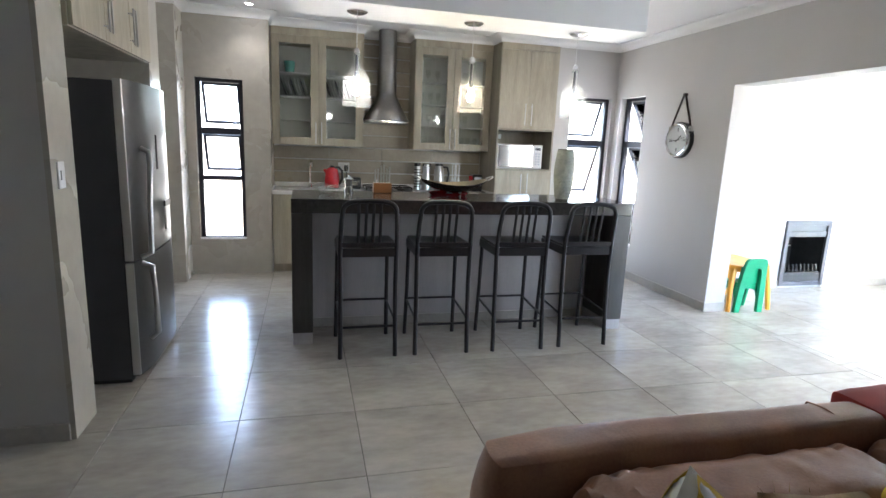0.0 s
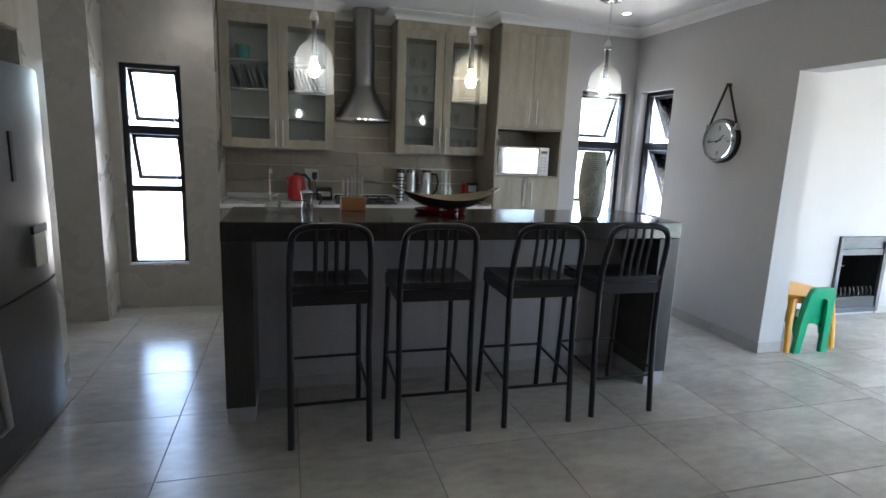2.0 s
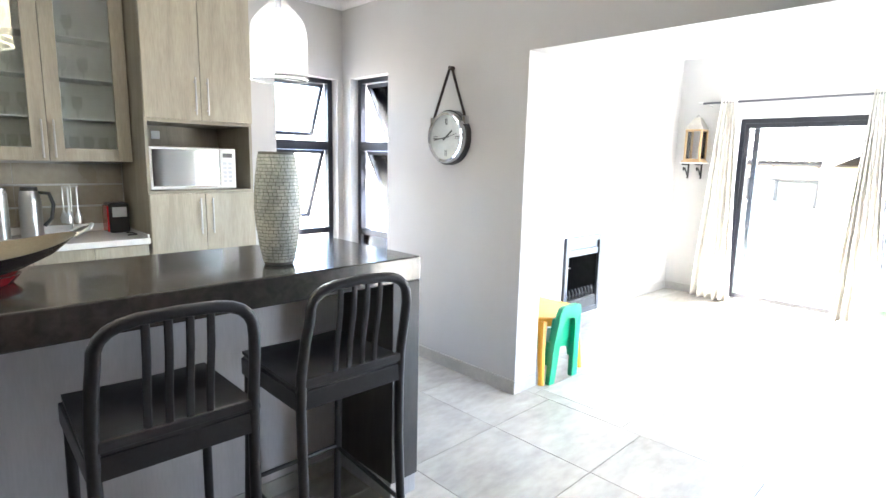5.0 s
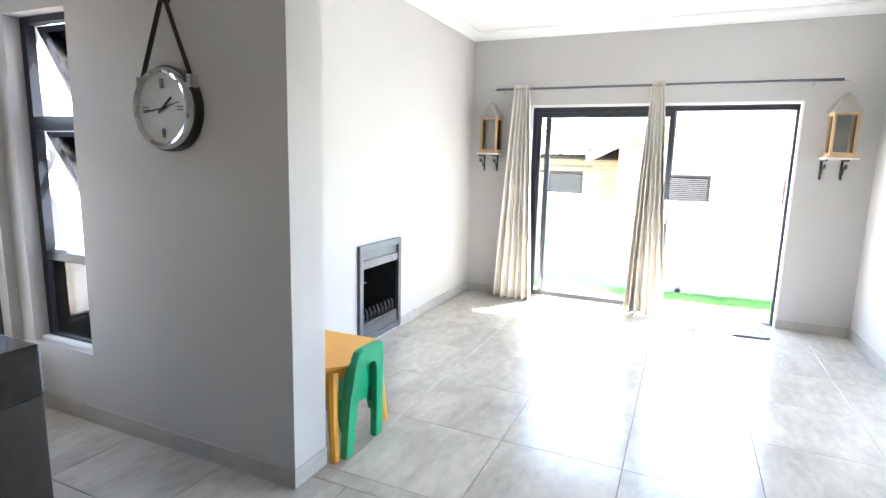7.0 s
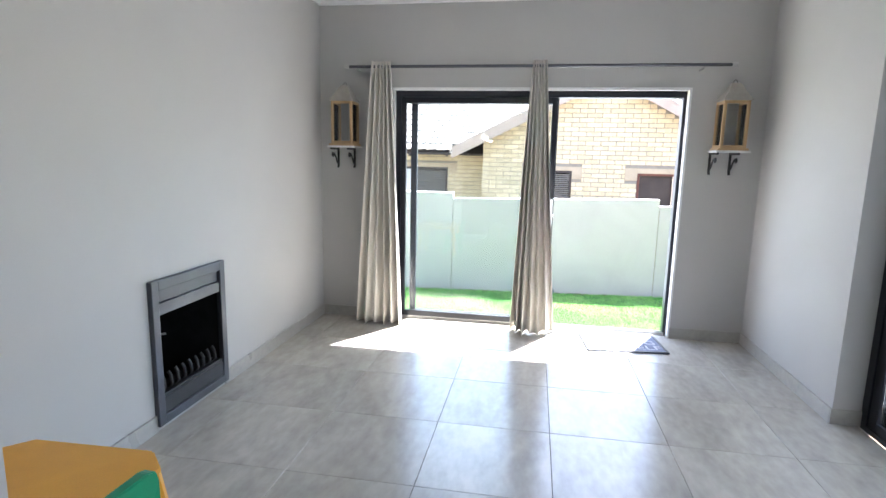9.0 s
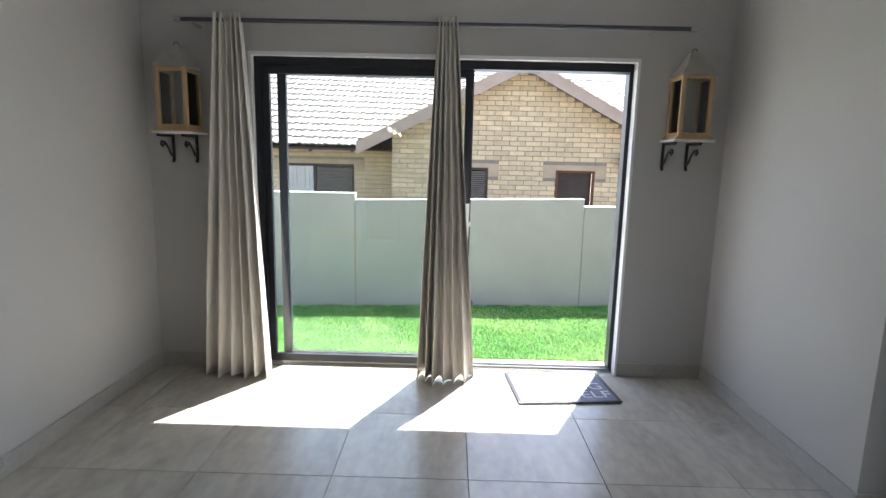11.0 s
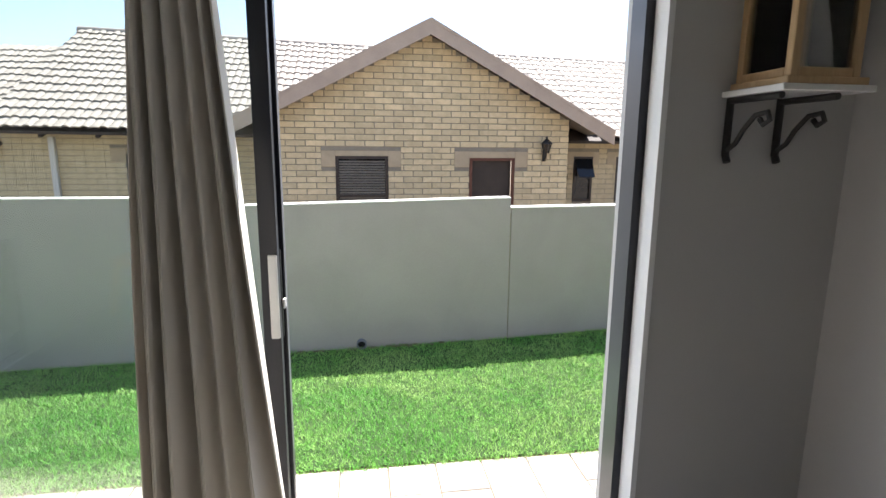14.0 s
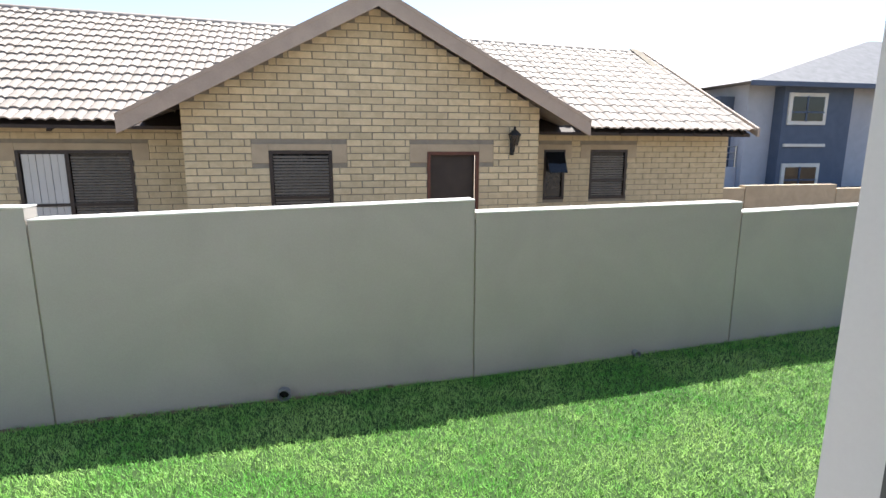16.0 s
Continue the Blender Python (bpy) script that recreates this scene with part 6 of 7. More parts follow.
# splashback strips between the tiles
tr = thing("splashback", "taupe tiled splashback with thin bright metal strips", "splashback")
rowz = [0.965 + 0.154 * k for k in range(13)]
for k, z in enumerate(rowz[:-1]):
    z1 = min(rowz[k + 1], 2.79)
    x0, x1 = (-0.468, 2.12)
    if z > 1.40:
        x0, x1 = (UL1 + 0.002, UR0 - 0.002)
    n = max(1, round((x1 - x0) / 0.65))
    for i in range(n):
        a, c = x0 + (x1 - x0) * i / n, x0 + (x1 - x0) * (i + 1) / n
        b = bmesh.new()
        bx(b, a + 0.001, c - 0.001, 6.606, 6.619, z + 0.012, z1 - 0.002, 0.0015)
        part("tile", b, M_SPLASH, tr)
    b = bmesh.new()
    bx(b, x0, x1, 6.602, 6.619, z, z + 0.009, 0.001)
    part("metal_strip", b, M_STEEL, tr, "bright steel edging strip")


# ---- lamps ----
def pendant(name, x, y, zb, bulb, colour, watts):
    root = thing(name, "clear glass bottle pendant lamp with glowing bulb", "pendant lamp", "pendant lamps over the island")
    plathe("ceiling_rose", root, M_CHROME, [(0.0, 2.43), (0.075, 2.43), (0.075, 2.422), (0.05, 2.408), (0.0, 2.405)], (x, y, 0), "chrome ceiling rose", 24)
    ptube("cord", root, M_WHITEPLASTIC, [(x, y, 2.41), (x, y, zb + 0.40)], 0.0028, "thin clear cord", 6)
    plathe("cap", root, M_CHROME, [(0.0, zb + 0.41), (0.012, zb + 0.41), (0.022, zb + 0.385), (0.022, zb + 0.36), (0.0, zb + 0.36)], (x, y, 0))
    prof = [(0.022, 0.375), (0.027, 0.37), (0.027, 0.345), (0.024, 0.34), (0.024, 0.29), (0.034, 0.265), (0.070, 0.235), (0.094, 0.20), (0.100, 0.165), (0.100, 0.006), (0.102, 0.0), (0.098, 0.0)]
    sh = plathe("shade", root, M_BOTTLE, [(r, z + zb) for r, z in prof], (x, y, 0), "clear bottle-shaped glass shade", 32)
    sh.visible_shadow = False
    for rr, zz, th in ((0.100, 0.003, 0.0035), (0.0995, 0.022, 0.0018), (0.026, 0.357, 0.0035)):
        ptube("glass_rim", sh, M_GLASSRIM, [(x + rr * math.cos(k * math.pi / 16), y + rr * math.sin(k * math.pi / 16), zb + zz) for k in range(32)], th, "thick glass edge", 6, True).visible_shadow = False
    plathe("lamp_holder", root, M_GUNMETAL, [(0.0, zb + 0.36), (0.010, zb + 0.36), (0.012, zb + 0.25), (0.017, zb + 0.245), (0.017, zb + 0.18), (0.0, zb + 0.18)], (x, y, 0))
    plathe("bulb", root, bulb, [(0.0, zb + 0.078), (0.018, zb + 0.084), (0.028, zb + 0.105), (0.027, zb + 0.13), (0.016, zb + 0.16), (0.012, zb + 0.18), (0.0, zb + 0.18)], (x, y, 0), "glowing filament bulb", 16)
    lp = bpy.data.lights.new("pendant_light", "POINT")
    lp.energy, lp.color, lp.shadow_soft_size = watts, colour, 0.042
    new("pendant_light", lp).location = (x, y, zb + 0.115)
    return root


pendant("pendant_lamp", 0.265, 3.905, 1.765, M_BULBCOOL, (1.0, 0.91, 0.74), 0.19)
pendant("pendant_lamp", 1.14, 3.905, 1.77, M_BULB, (1.0, 0.82, 0.46), 0.19)
pendant("pendant_lamp", 2.01, 3.905, 1.775, M_BULBCOOL, (1.0, 0.91, 0.74), 0.19)


def downlight(x, y, z, watts):
    root = thing("downlight", "recessed white downlight in the ceiling", "downlight", "ceiling downlights")
    plathe("bezel", root, M_WHITE, [(0.032, z - 0.001), (0.048, z - 0.001), (0.046, z - 0.008), (0.034, z - 0.006)], (x, y, 0))
    plathe("lens", root, M_DOWNLIGHT, [(0.0, z - 0.003), (0.032, z - 0.003)], (x, y, 0))
    lp = bpy.data.lights.new("downlight_spot", "SPOT")
    lp.energy, lp.spot_size, lp.spot_blend, lp.shadow_soft_size, lp.color = watts, radians(110), 0.8, 0.03, (1.0, 0.93, 0.84)
    new("downlight_spot", lp).location = (x, y, z - 0.012)


DLX, DLY = -0.63, 5.73
downlight(DLX, DLY, CEIL, 0.6)
downlight(3.15, 5.49, CEIL, 0.5)

# wall clock on a strap
ck = thing("wall_clock", "round chrome wall clock hung from a leather strap", "clock")
CY, CZ, CX = 4.69, 1.66, 3.69
b = bmesh.new()
lathe(b, [(0.150, 0.0), (0.168, 0.0), (0.175, 0.02), (0.175, 0.055), (0.165, 0.072), (0.150, 0.066), (0.148, 0.05), (0.0, 0.05)], 40)
b.transform(Matrix.Translation((CX - 0.002, CY, CZ)) @ Matrix.Rotation(radians(-90), 4, "Y"))
part("case", b, M_CHROME, ck, "polished chrome case", True)
b = bmesh.new()
lathe(b, [(0.166, 0.0), (0.184, 0.0), (0.184, 0.04), (0.170, 0.045)], 40)
b.transform(Matrix.Translation((CX - 0.001, CY, CZ)) @ Matrix.Rotation(radians(-90), 4, "Y"))
part("case_band", b, M_BLACK, ck, "black case band", True)
b = bmesh.new()
lathe(b, [(0.0, 0.0535), (0.149, 0.0535)], 40)
b.transform(Matrix.Translation((CX - 0.002, CY, CZ)) @ Matrix.Rotation(radians(-90), 4, "Y"))
dial = part("dial", b, M_DIAL, ck, "pale dial")
for k in (0, 3, 6, 9):
    b = bmesh.new()
    for off_ in (-0.008, 0.004):
        bx(b, -0.001, 0.001, off_, off_ + 0.004, 0.085, 0.125)
    b.transform(Matrix.Translation((CX - 0.0575, CY, CZ)) @ Matrix.Rotation(radians(30 * k), 4, "X"))
    part("hour_mark", b, M_BLACK, dial)
for ang, ln_, w in ((52, 0.075, 0.005), (-98, 0.12, 0.0035), (76, 0.11, 0.0015)):
    b = bmesh.new()
    bx(b, -0.001, 0.001, -w, w, -0.03, ln_)
    b.transform(Matrix.Translation((CX - 0.060, CY, CZ)) @ Matrix.Rotation(radians(ang), 4, "X"))
    part("hand_pointer", b, M_BLACK, dial)
for sy in (-1, 1):
    b = bmesh.new()
    tube(b, [(CX - 0.03, CY + sy * 0.155, CZ + 0.115), (CX - 0.03, CY + sy * 0.12, CZ + 0.20), (CX - 0.028, CY + sy * 0.06, CZ + 0.34), (CX - 0.026, CY + sy * 0.012, CZ + 0.455)], 0.013, 8, flat=0.3)
    part("strap", b, M_STRAP, ck, "dark leather strap", True)
    pbox("strap_buckle", ck, M_CHROME, CX - 0.05, CX - 0.012, CY + sy * 0.155 - 0.014, CY + sy * 0.155 + 0.014, CZ + 0.085, CZ + 0.14, 0.004)
ptube("hook", ck, M_STRAP, [(CX, CY, CZ + 0.458), (CX - 0.04, CY, CZ + 0.458)], 0.014)

# sofa with its cushions
sofa = thing("sofa", "brown leather sofa seen over its backrest", "sofa")


def padded(bm, x0, x1, y0, y1, z0, z1, r=0.05, puff=0.02, seg=3):
    bx(bm, x0, x1, y0, y1, z0, z1)
    bmesh.ops.subdivide_edges(bm, edges=list(bm.edges), cuts=9, use_grid_fill=True)
    c = Vector(((x0 + x1) / 2, (y0 + y1) / 2, (z0 + z1) / 2))
    hx, hy, hz = (x1 - x0) / 2, (y1 - y0) / 2, (z1 - z0) / 2
    for v in bm.verts:
        d = v.co - c
        q = Vector((max(abs(d.x) - (hx - r), 0), max(abs(d.y) - (hy - r), 0), max(abs(d.z) - (hz - r), 0)))
        if q.length > r:
            q2 = q.normalized() * r
            d = Vector((math.copysign(min(abs(d.x), hx - r) + (q2.x if abs(d.x) > hx - r else 0), d.x), math.copysign(min(abs(d.y), hy - r) + (q2.y if abs(d.y) > hy - r else 0), d.y), math.copysign(min(abs(d.z), hz - r) + (q2.z if abs(d.z) > hz - r else 0), d.z)))
        k = puff * (1 - (d.x / hx) ** 2 * 0.9) * (1 - (d.y / hy) ** 2 * 0.9) * (1 - (d.z / hz) ** 2 * 0.9)
        n = noise.noise(v.co * 6.0) * 0.006
        v.co = c + d * (1 + (k * 2 + n) / max(min(hx, hy, hz), 0.05) * 0.5)


SX0 = 0.30
b = bmesh.new()
padded(b, SX0 - 0.01, 2.42, 0.83, 1.005, 0.06, 0.785, 0.05, 0.003)
part("backrest", b, M_LEATHER, sofa, "padded leather backrest", True)
for x0 in (SX0, 2.20):
    b = bmesh.new()
    padded(b, x0, x0 + 0.22, -0.06, 0.85, 0.06, 0.60, 0.07, 0.012)
    part("armrest", b, M_LEATHER, sofa, smooth=True)
b = bmesh.new()
padded(b, SX0 + 0.2, 2.22, -0.06, 0.85, 0.10, 0.40, 0.05, 0.012)
part("seat_base", b, M_LEATHER, sofa, smooth=True)
for i in range(2):
    b = bmesh.new()
    x0 = SX0 + 0.16 + i * 0.91
    padded(b, x0, x0 + 0.90, 0.55, 0.845, 0.40, 0.765, 0.10, 0.02)
    bmesh.ops.subdivide_edges(b, edges=list(b.edges), cuts=2, use_grid_fill=True)
    for v in b.verts:
        u = v.co.x - x0
        crease = max(0.0, 1 - min(u, 0.90 - u) / 0.22)
        v.co.z += 0.006 * math.sin(u * 95 + v.co.y * 40) * (0.25 + crease) * (1 if v.co.z > 0.55 else 0.2)
        v.co.y += 0.008 * noise.noise(v.co * 14)
        v.co.z += 0.010 * noise.noise(Vector((v.co.x * 22, v.co.y * 9, i * 3.1))) * (1 if v.co.z > 0.6 else 0.2)
    part("back_cushion", b, M_LEATHER, sofa, "soft wrinkled leather back cushion", True)
for x, y in ((SX0 + 0.06, 0.93), (2.36, 0.93), (SX0 + 0.06, 0.02), (2.36, 0.02)):
    plathe("foot", sofa, M_BLACK, [(0.0, 0.004), (0.022, 0.004), (0.03, 0.07), (0.0, 0.07)], (x, y, 0))
ptube("seam", sofa, M_LEATHER, [(1.36, 0.838, 0.70), (1.36, 0.86, 0.782), (1.36, 0.92, 0.790), (1.36, 0.98, 0.782), (1.36, 1.01, 0.70)], 0.003, "stitched seam", 6)


def cushion(name, m, size, material, label):
    c = thing(name, label, "cushion", "cushions on the sofa")
    b = bmesh.new()
    n = 14
    for side in (1, -1):
        rows = []
        for j in range(n + 1):
            row = []
            for i in range(n + 1):
                u, v = 2 * i / n - 1, 2 * j / n - 1
                th = 0.075 * ((1 - u ** 4) * (1 - v ** 4)) ** 0.6
                pin = 1 - 0.06 * (1 - abs(u)) * abs(v) - 0.06 * (1 - abs(v)) * abs(u)
                row.append(b.verts.new((u * size / 2 * pin, side * th, v * size / 2 * pin)))
            rows.append(row)
        for j in range(n):
            for i in range(n):
                b.faces.new((rows[j][i], rows[j][i + 1], rows[j + 1][i + 1], rows[j + 1][i]))
    bmesh.ops.remove_doubles(b, verts=b.verts, dist=0.0005)
    b.transform(m)
    part("cover", b, material, c, smooth=True)
    return c


cy = cushion("cushion", pose(0.64, 0.56, 0.645, -14, 42, 6), 0.36, M_CUSHION, "cream and mustard striped cushion standing on the sofa")
b = bmesh.new()
for k, (a, w) in enumerate(((-0.165, 0.06), (-0.105, 0.06))):
    for side in (1, -1):
        nn = 10
        prev = None
        for i in range(nn + 1):
            v = 2 * i / nn - 1
            pts = []
            for q in (a, a + w):
                u = q / 0.18
                th = 0.075 * ((1 - u ** 4) * (1 - min(abs(v), 0.98) ** 4)) ** 0.6 + 0.003
                pts.append(b.verts.new((q, side * th, v * 0.172)))
            if prev:
                b.faces.new((prev[0], prev[1], pts[1], pts[0]))
            prev = pts
b.transform(pose(0.64, 0.56, 0.645, -14, 42, 6))
part("stripes", b, M_MUSTARD, cy, "mustard yellow stripes")
fur = cushion("shaggy_cushion", pose(0.955, 0.55, 0.615, -18, 8, 2), 0.36, M_FUR, "brown shaggy fringed cushion on the sofa")
random.seed(9)
b = bmesh.new()
base = pose(0.955, 0.55, 0.615, -18, 8, 2)
for k in range(3200):
    u, v, side = random.uniform(-0.95, 0.95), random.uniform(-0.95, 0.95), random.choice((1, -1))
    th = 0.075 * ((1 - u ** 4) * (1 - v ** 4)) ** 0.6
    p = base @ Vector((u * 0.17, side * th, v * 0.17))
    d = Vector((random.uniform(-1, 1), side * random.uniform(0.2, 1), random.uniform(-0.6, 1))).normalized() * random.uniform(0.015, 0.045)
    s = Vector((random.uniform(-1, 1), random.uniform(-1, 1), 0)).normalized() * 0.0022
    vs = [b.verts.new(p - s), b.verts.new(p + s), b.verts.new(p + d)]
    b.faces.new(vs)
tagged(part("shag", b, M_FUR, fur), kind="stuff")
tucked = cushion("cushion", pose(1.20, 0.53, 0.60, -16, 45, 4), 0.34, M_MUSTARD, "mustard cushion tucked behind the shaggy one")
th = thing("throw", "red throw folded over the sofa back", "throw")
b = bmesh.new()
padded(b, 1.50, 2.2, 0.78, 1.04, 0.66, 0.80, 0.04, 0.004)
part("folded_cloth", b, M_REDTHROW, th, smooth=True)
for seat_thing in (sofa, cy, fur, tucked, th):
    seat_thing.location.x = 0.035



# ---- pieces: paving, floor tiles, bricks, roof tiles ----
PIECES = {}


def piece(name, key, dims, material, parent, m, bevel=0.003):
    """One small block that shares its mesh with its equals."""
    key = (name, *[round(d, 3) for d in dims])
    if key not in PIECES:
        b = bmesh.new()
        bx(b, -dims[0] / 2, dims[0] / 2, -dims[1] / 2, dims[1] / 2, -dims[2], 0)
        if bevel:
            topz = [e for e in b.edges if abs(e.verts[0].co.z) < 1e-6 and abs(e.verts[1].co.z) < 1e-6]
            bmesh.ops.bevel(b, geom=topz, offset=bevel, segments=1, affect="EDGES")
        PIECES[key] = mesh_of(name, b, material)
    ob = new(name, PIECES[key])
    ob.parent = parent
    ob.matrix_basis = m
    return ob


paving = slab("paving", 7.83, 9.30, -6.0, 9.0, -0.75, -0.575, M_EARTH, "pale concrete paving strip along the house", "pavement")
for i in range(5):
    for j in range(34):
        x, y = 7.83 + 0.148 + i * 0.295, -1.6 + j * 0.295
        piece("paver", "p", (0.287, 0.287, 0.05), M_PAVER, paving, pose(x, y, -0.545 + 0.002 * math.sin(i * 3.1 + j * 1.7)), 0.004)


def tiled(name, x0, x1, y0, y1, gx0, gy0, pitch, label):
    base = slab(name, x0, x1, y0, y1, -0.25, -0.002, M_GROUT, label, "floor")
    i0, i1 = math.floor((x0 - gx0) / pitch), math.ceil((x1 - gx0) / pitch)
    j0, j1 = math.floor((y0 - gy0) / pitch), math.ceil((y1 - gy0) / pitch)
    for i in range(i0, i1):
        for j in range(j0, j1):
            a0, a1 = max(gx0 + i * pitch, x0), min(gx0 + (i + 1) * pitch, x1)
            c0, c1 = max(gy0 + j * pitch, y0), min(gy0 + (j + 1) * pitch, y1)
            if a1 - a0 < 0.03 or c1 - c0 < 0.03:
                continue
            piece("tile", "t", (a1 - a0 - 0.003, c1 - c0 - 0.003, 0.01), M_TILE, base, pose((a0 + a1) / 2, (c0 + c1) / 2, 0.004), 0.0012)
    return base


tiled("floor_kitchen", -2.6, 3.80, -3.0, 6.62, -0.46, 2.0, 0.62, "large glossy grey-beige porcelain floor tiles")
tiled("floor_sunroom", 3.80, 7.66, 1.0, 4.79, 3.28, 0.899, 0.615, "large glossy grey-beige porcelain sunroom tiles")

HOLES = [(1.835, 3.21, 1.08, 1.36), (2.06, 2.97, 0.15, 1.08), (-0.465, 0.885, 1.08, 1.36), (-0.225, 0.61, BASE, 1.08)]


def bricks(plane, y0, y1, z0, z1, holes, roofline=None, single=None, facing="x"):
    """Running-bond bricks; those within the stretch are objects, the rest are joined."""
    rest = bmesh.new()
    row = 0
    z = z0
    count = 0
    while z < z1:
        y = y0 - (BL / 2 if row % 2 else 0)
        zc0, zc1 = z + 0.006, min(z + BH - 0.006, z1)
        while y < y1:
            a0, a1 = max(y + 0.006, y0), min(y + BL - 0.006, y1)
            y += BL
            spans = [(a0, a1)]
            for h0, h1, hz0, hz1 in holes:
                if zc1 > hz0 + 0.02 and zc0 < hz1 - 0.02:
                    spans = [s for p, q in spans for s in ((p, min(q, h0)), (max(p, h1), q)) if s[1] - s[0] > 0.02]
            for p, q in spans:
                if roofline:
                    lim = roofline(zc1)
                    p, q = max(p, lim[0]), min(q, lim[1])
                if q - p < 0.03:
                    continue
                if single and single[0] <= (p + q) / 2 <= single[1] and single[2] <= zc0 <= single[3] and count < 300:
                    jit = 0.0015 * math.sin(row * 7.3 + y * 31)
                    ob = piece("brick", "b", (round(q - p, 2), round(zc1 - zc0, 3), 0.07), M_BRICK, front, Matrix.Translation((plane + jit, (p + q) / 2, (zc0 + zc1) / 2)) @ Matrix(((0, 0, -1, 0), (1, 0, 0, 0), (0, 1, 0, 0), (0, 0, 0, 1))) , 0.005)
                    count += 1
                elif facing == "x":
                    bx(rest, plane, plane + 0.05, p, q, zc0, zc1)
                else:
                    bx(rest, p, q, plane, plane + 0.05, zc0, zc1)
        z += BH
        row += 1
    return rest


def gable_span(z):
    if z <= EAVE:
        return GY0, GY1
    k = (APEX - z) / (APEX - EAVE)
    return GM - (GM - GY0) * k, GM + (GY1 - GM) * k


b = bricks(GX, GY0, GY1, BASE, APEX - 0.05, HOLES, gable_span, (GY0, GY1, 0.55, 3.4))
tagged(part("brickwork", b, M_BRICK, front), kind="stuff")
b = bricks(MX, GY1, 10.5, BASE, 1.85, [(4.9, 7.05, 1.1, 1.37), (5.15, 6.78, -0.1, 1.26), (9.1, 9.8, -0.1, 1.26)])
tagged(part("brickwork", b, M_BRICK, main), kind="stuff")
b = bricks(MX, -5.70, GY0, BASE, 1.85, [(-2.35, -1.5, 1.1, 1.36), (-2.22, -1.80, 0.34, 1.1), (-3.69, -2.53, 1.1, 1.36), (-3.50, -2.73, 0.34, 1.1)])
tagged(part("brickwork", b, M_BRICK, main), kind="stuff")
b = bricks(GY1 - 0.045, GX + 0.05, MX, BASE, 1.85, [], facing="y")
tagged(part("brickwork", b, M_BRICK, main), kind="stuff")

# wavy concrete roof tiles
TW, TL = 0.30, 0.335
SL = math.hypot(RX - EX, RZ - EZ)
ux, uz = (RX - EX) / SL, (RZ - EZ) / SL


def sag(y, d):
    """The main roof sinks a little towards its far end, the ridge more than the eave."""
    return (0.006 + 0.022 * d / SL) * (y - 2.5)


def tile_verts(off_y, s, tiltz):
    """One roof tile: an S-wave across y, laid up the slope from s, thick at its lower edge."""
    top, edge = [], []
    nn = 12
    for q, lift in ((0.0, 0.030), (TL + 0.03, 0.006)):
        r = []
        for i in range(nn + 1):
            u = i / nn
            w = 0.034 * (abs(math.sin(2 * math.pi * u)) ** 0.7) * (1.0 if u < 0.5 else 0.55) + lift
            d = s + q
            r.append((EX + ux * d - uz * w, off_y + u * TW, EZ + uz * d + ux * w))
        top.append(r)
    edge = [(a + uz * 0.022, y_, c - ux * 0.022) for a, y_, c in top[0]]
    return top[0], top[1], edge


def tile_mesh(bm, off_y, s, drop=0.0):
    t0, t1, e = tile_verts(off_y, s, 0)
    v0, v1, v2 = [[bm.verts.new((p[0], p[1], p[2] + drop)) for p in q] for q in (t0, t1, e)]
    for i in range(len(v0) - 1):
        bm.faces.new((v0[i], v0[i + 1], v1[i + 1], v1[i]))
        bm.faces.new((v2[i], v2[i + 1], v0[i + 1], v0[i]))


def on_gable(y, d):
    """Whether the tile lies under the gable's own roof."""
    z = EZ + uz * d
    zr = APEX + 0.13 - (APEX - EAVE) / (GY1 - GM) * abs(y - GM)
    return z < zr - 0.05


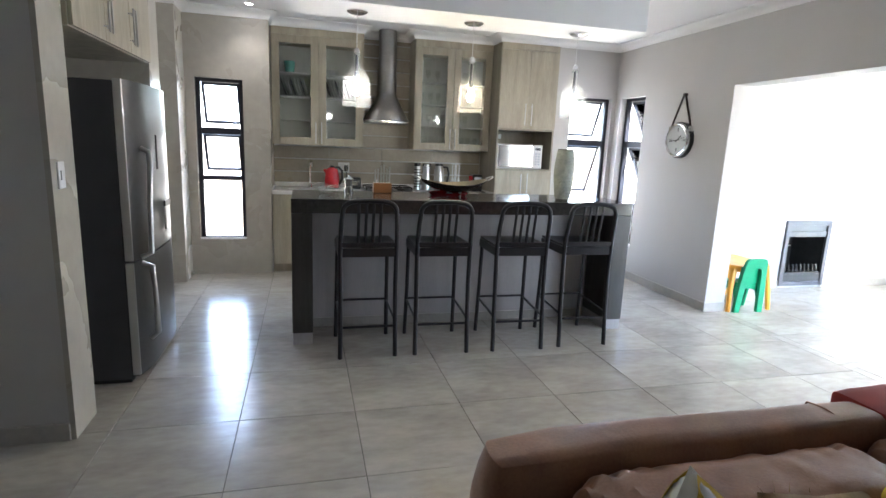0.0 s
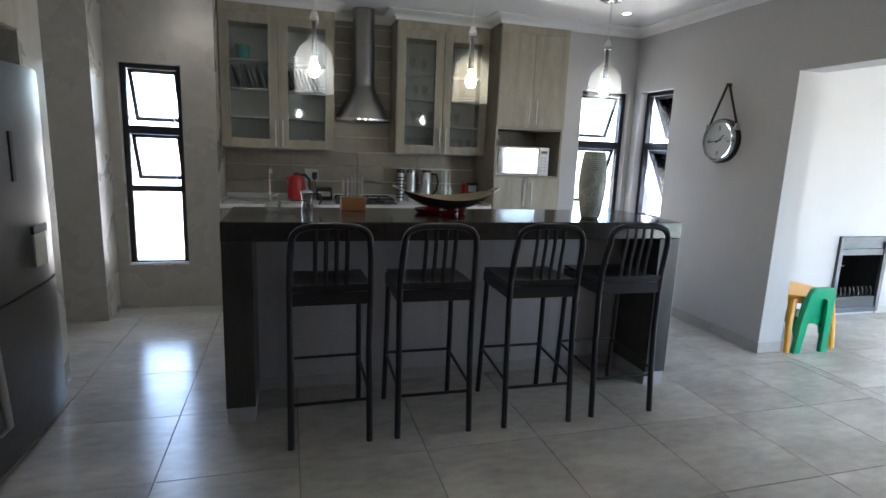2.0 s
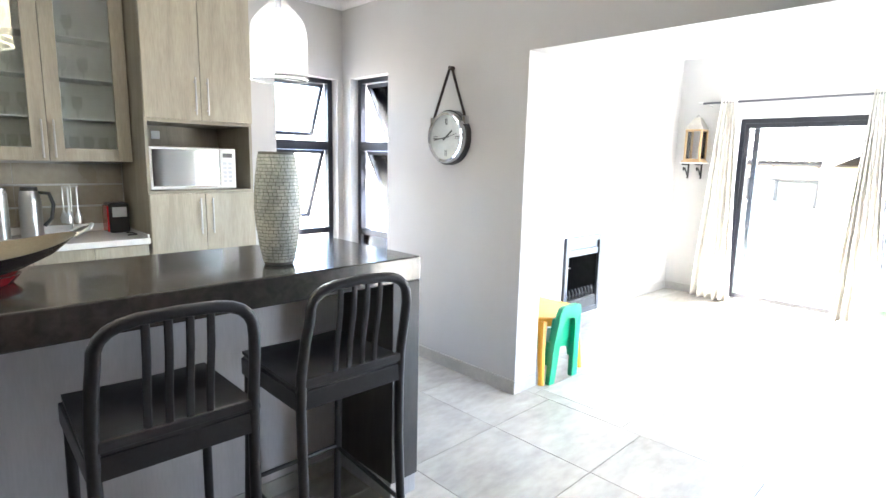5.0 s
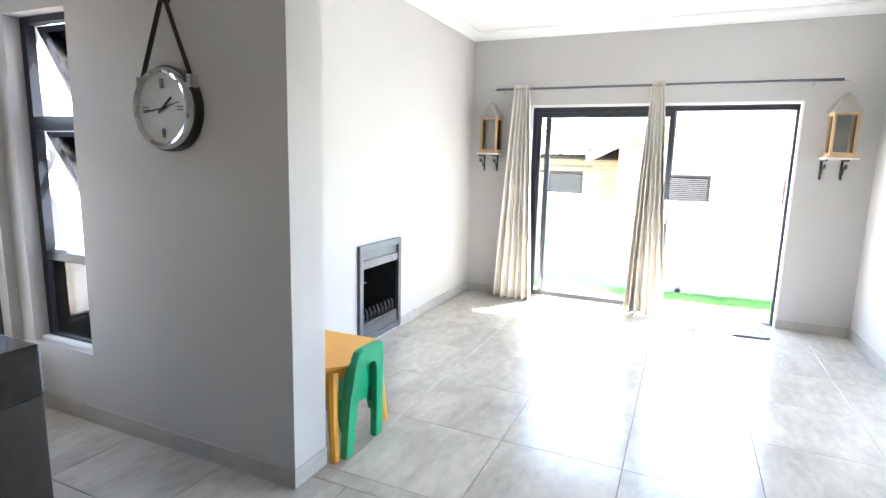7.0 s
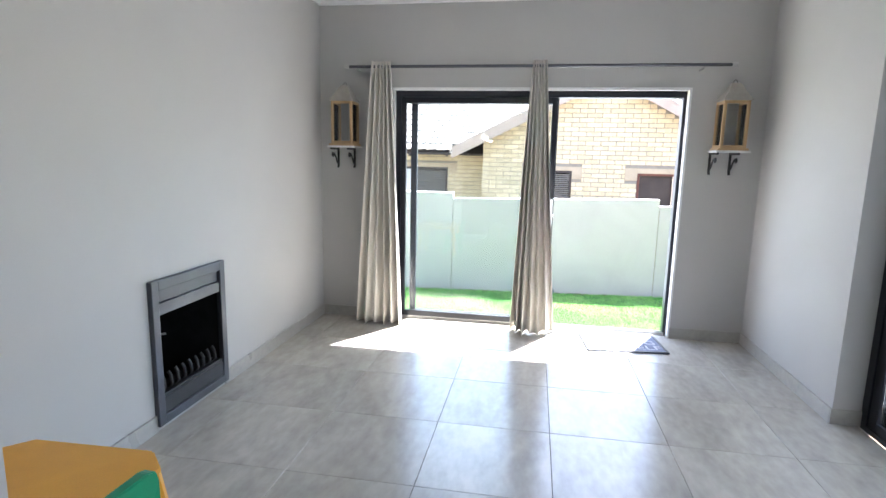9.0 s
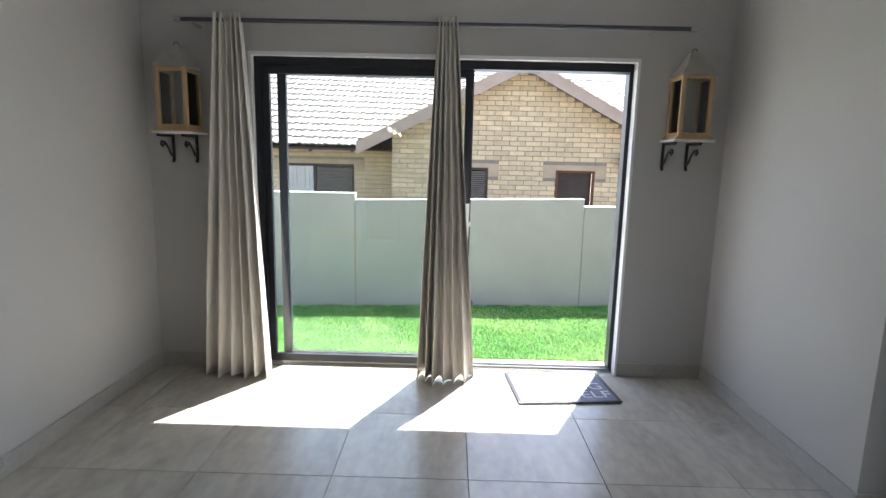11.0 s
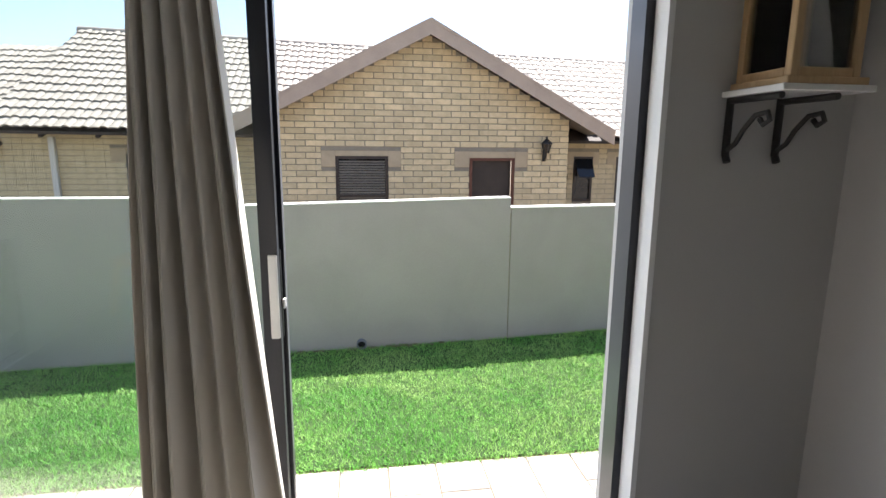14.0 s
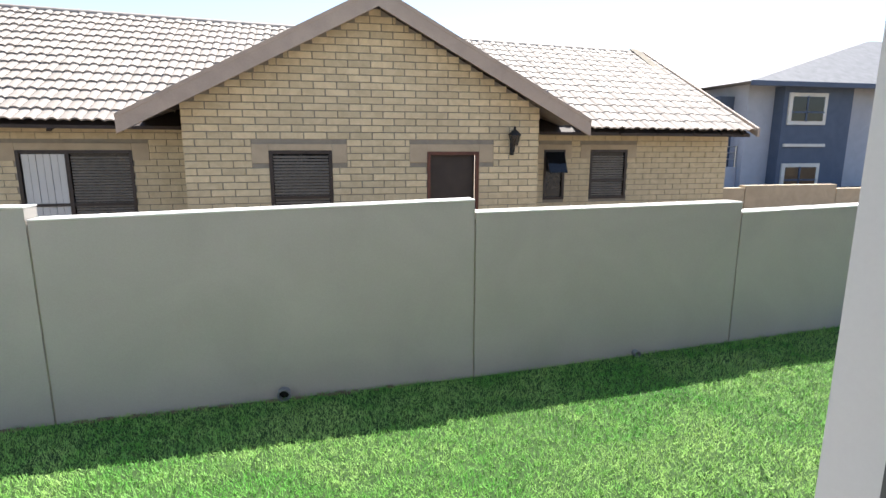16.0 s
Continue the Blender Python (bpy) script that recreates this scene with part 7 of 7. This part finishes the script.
bt = bmesh.new()
tile_mesh(bt, 0, 0)
tile_me = mesh_of("roof_tile", bt, M_ROOF, True)
rest = bmesh.new()
roof = part("tile_roof", rest.copy(), M_ROOF, house, "pale concrete tile roof")
made = 0
nrow = int(SL / TL) + 1
ncol = int((12.5 + 5.80) / TW)
for r in range(nrow):
    for c in range(ncol):
        y, d = -5.80 + c * TW, r * TL
        if y > 8.8:
            continue
        if d > SL - 0.1 or on_gable(y + TW / 2, d):
            continue
        if made < 300 and 4.2 < y < 7.9 and d < 3.6 or (made < 300 and -6.0 < y < -2.2 and d < 2.4):
            ob = new("roof_tile", tile_me)
            ob.parent = roof
            ob.location = (ux * d, y, uz * d + sag(y, d))
            made += 1
        else:
            tile_mesh(rest, y, d, sag(y, d))
tagged(part("roof_tiles", rest, M_ROOF, roof, smooth=True), kind="stuff")
b = bmesh.new()
yy = -5.85
while yy < 8.8:
    tube(b, [(RX, yy, RZ - 0.055 + sag(yy, SL)), (RX, yy + 0.41, RZ - 0.045 + sag(yy + 0.4, SL))], [0.115, 0.10], 10)
    yy += 0.40
part("ridge_tiles", b, M_ROOF, house, "rounded ridge tiles", True)
b = bmesh.new()
prism(b, [(EX - 0.05, EZ - 0.10), (RX, RZ - 0.13), (RX, RZ + 0.06), (EX - 0.05, EZ + 0.06)], -5.87, -5.82, "y")
for v in b.verts:
    v.co.z += sag(-5.8, SL if v.co.x > 18 else 0.0)
part("verge_board", b, M_FASCIA, house)
# lower roof section further along, behind a stepped verge
b = bmesh.new()
for r in range(nrow):
    for c in range(18):
        if r * TL < SL - 0.1:
            tile_mesh(b, 8.82 + c * TW, r * TL, 0.08 * r * TL / SL)
b.transform(Matrix.Translation((0.25, 0, -0.30)))
tagged(part("roof_tiles", b, M_ROOF, roof, smooth=True), kind="stuff")
b = bmesh.new()
prism(b, [(EX + 0.30, EZ - 0.33), (RX + 0.25, RZ - 0.36), (24.6, EZ - 0.33), (24.6, EZ - 0.38), (RX + 0.25, RZ - 0.41), (EX + 0.30, EZ - 0.38)], 8.8, 14.2, "y")
part("rear_roof_deck", b, M_DARKTIMBER, house)
b = bmesh.new()
prism(b, [(EX - 0.02, EZ - 0.10), (RX, RZ - 0.40), (RX, RZ + 0.08), (EX - 0.02, EZ + 0.06)], 8.78, 8.83, "y")
part("verge_board", b, M_ROOF, house)
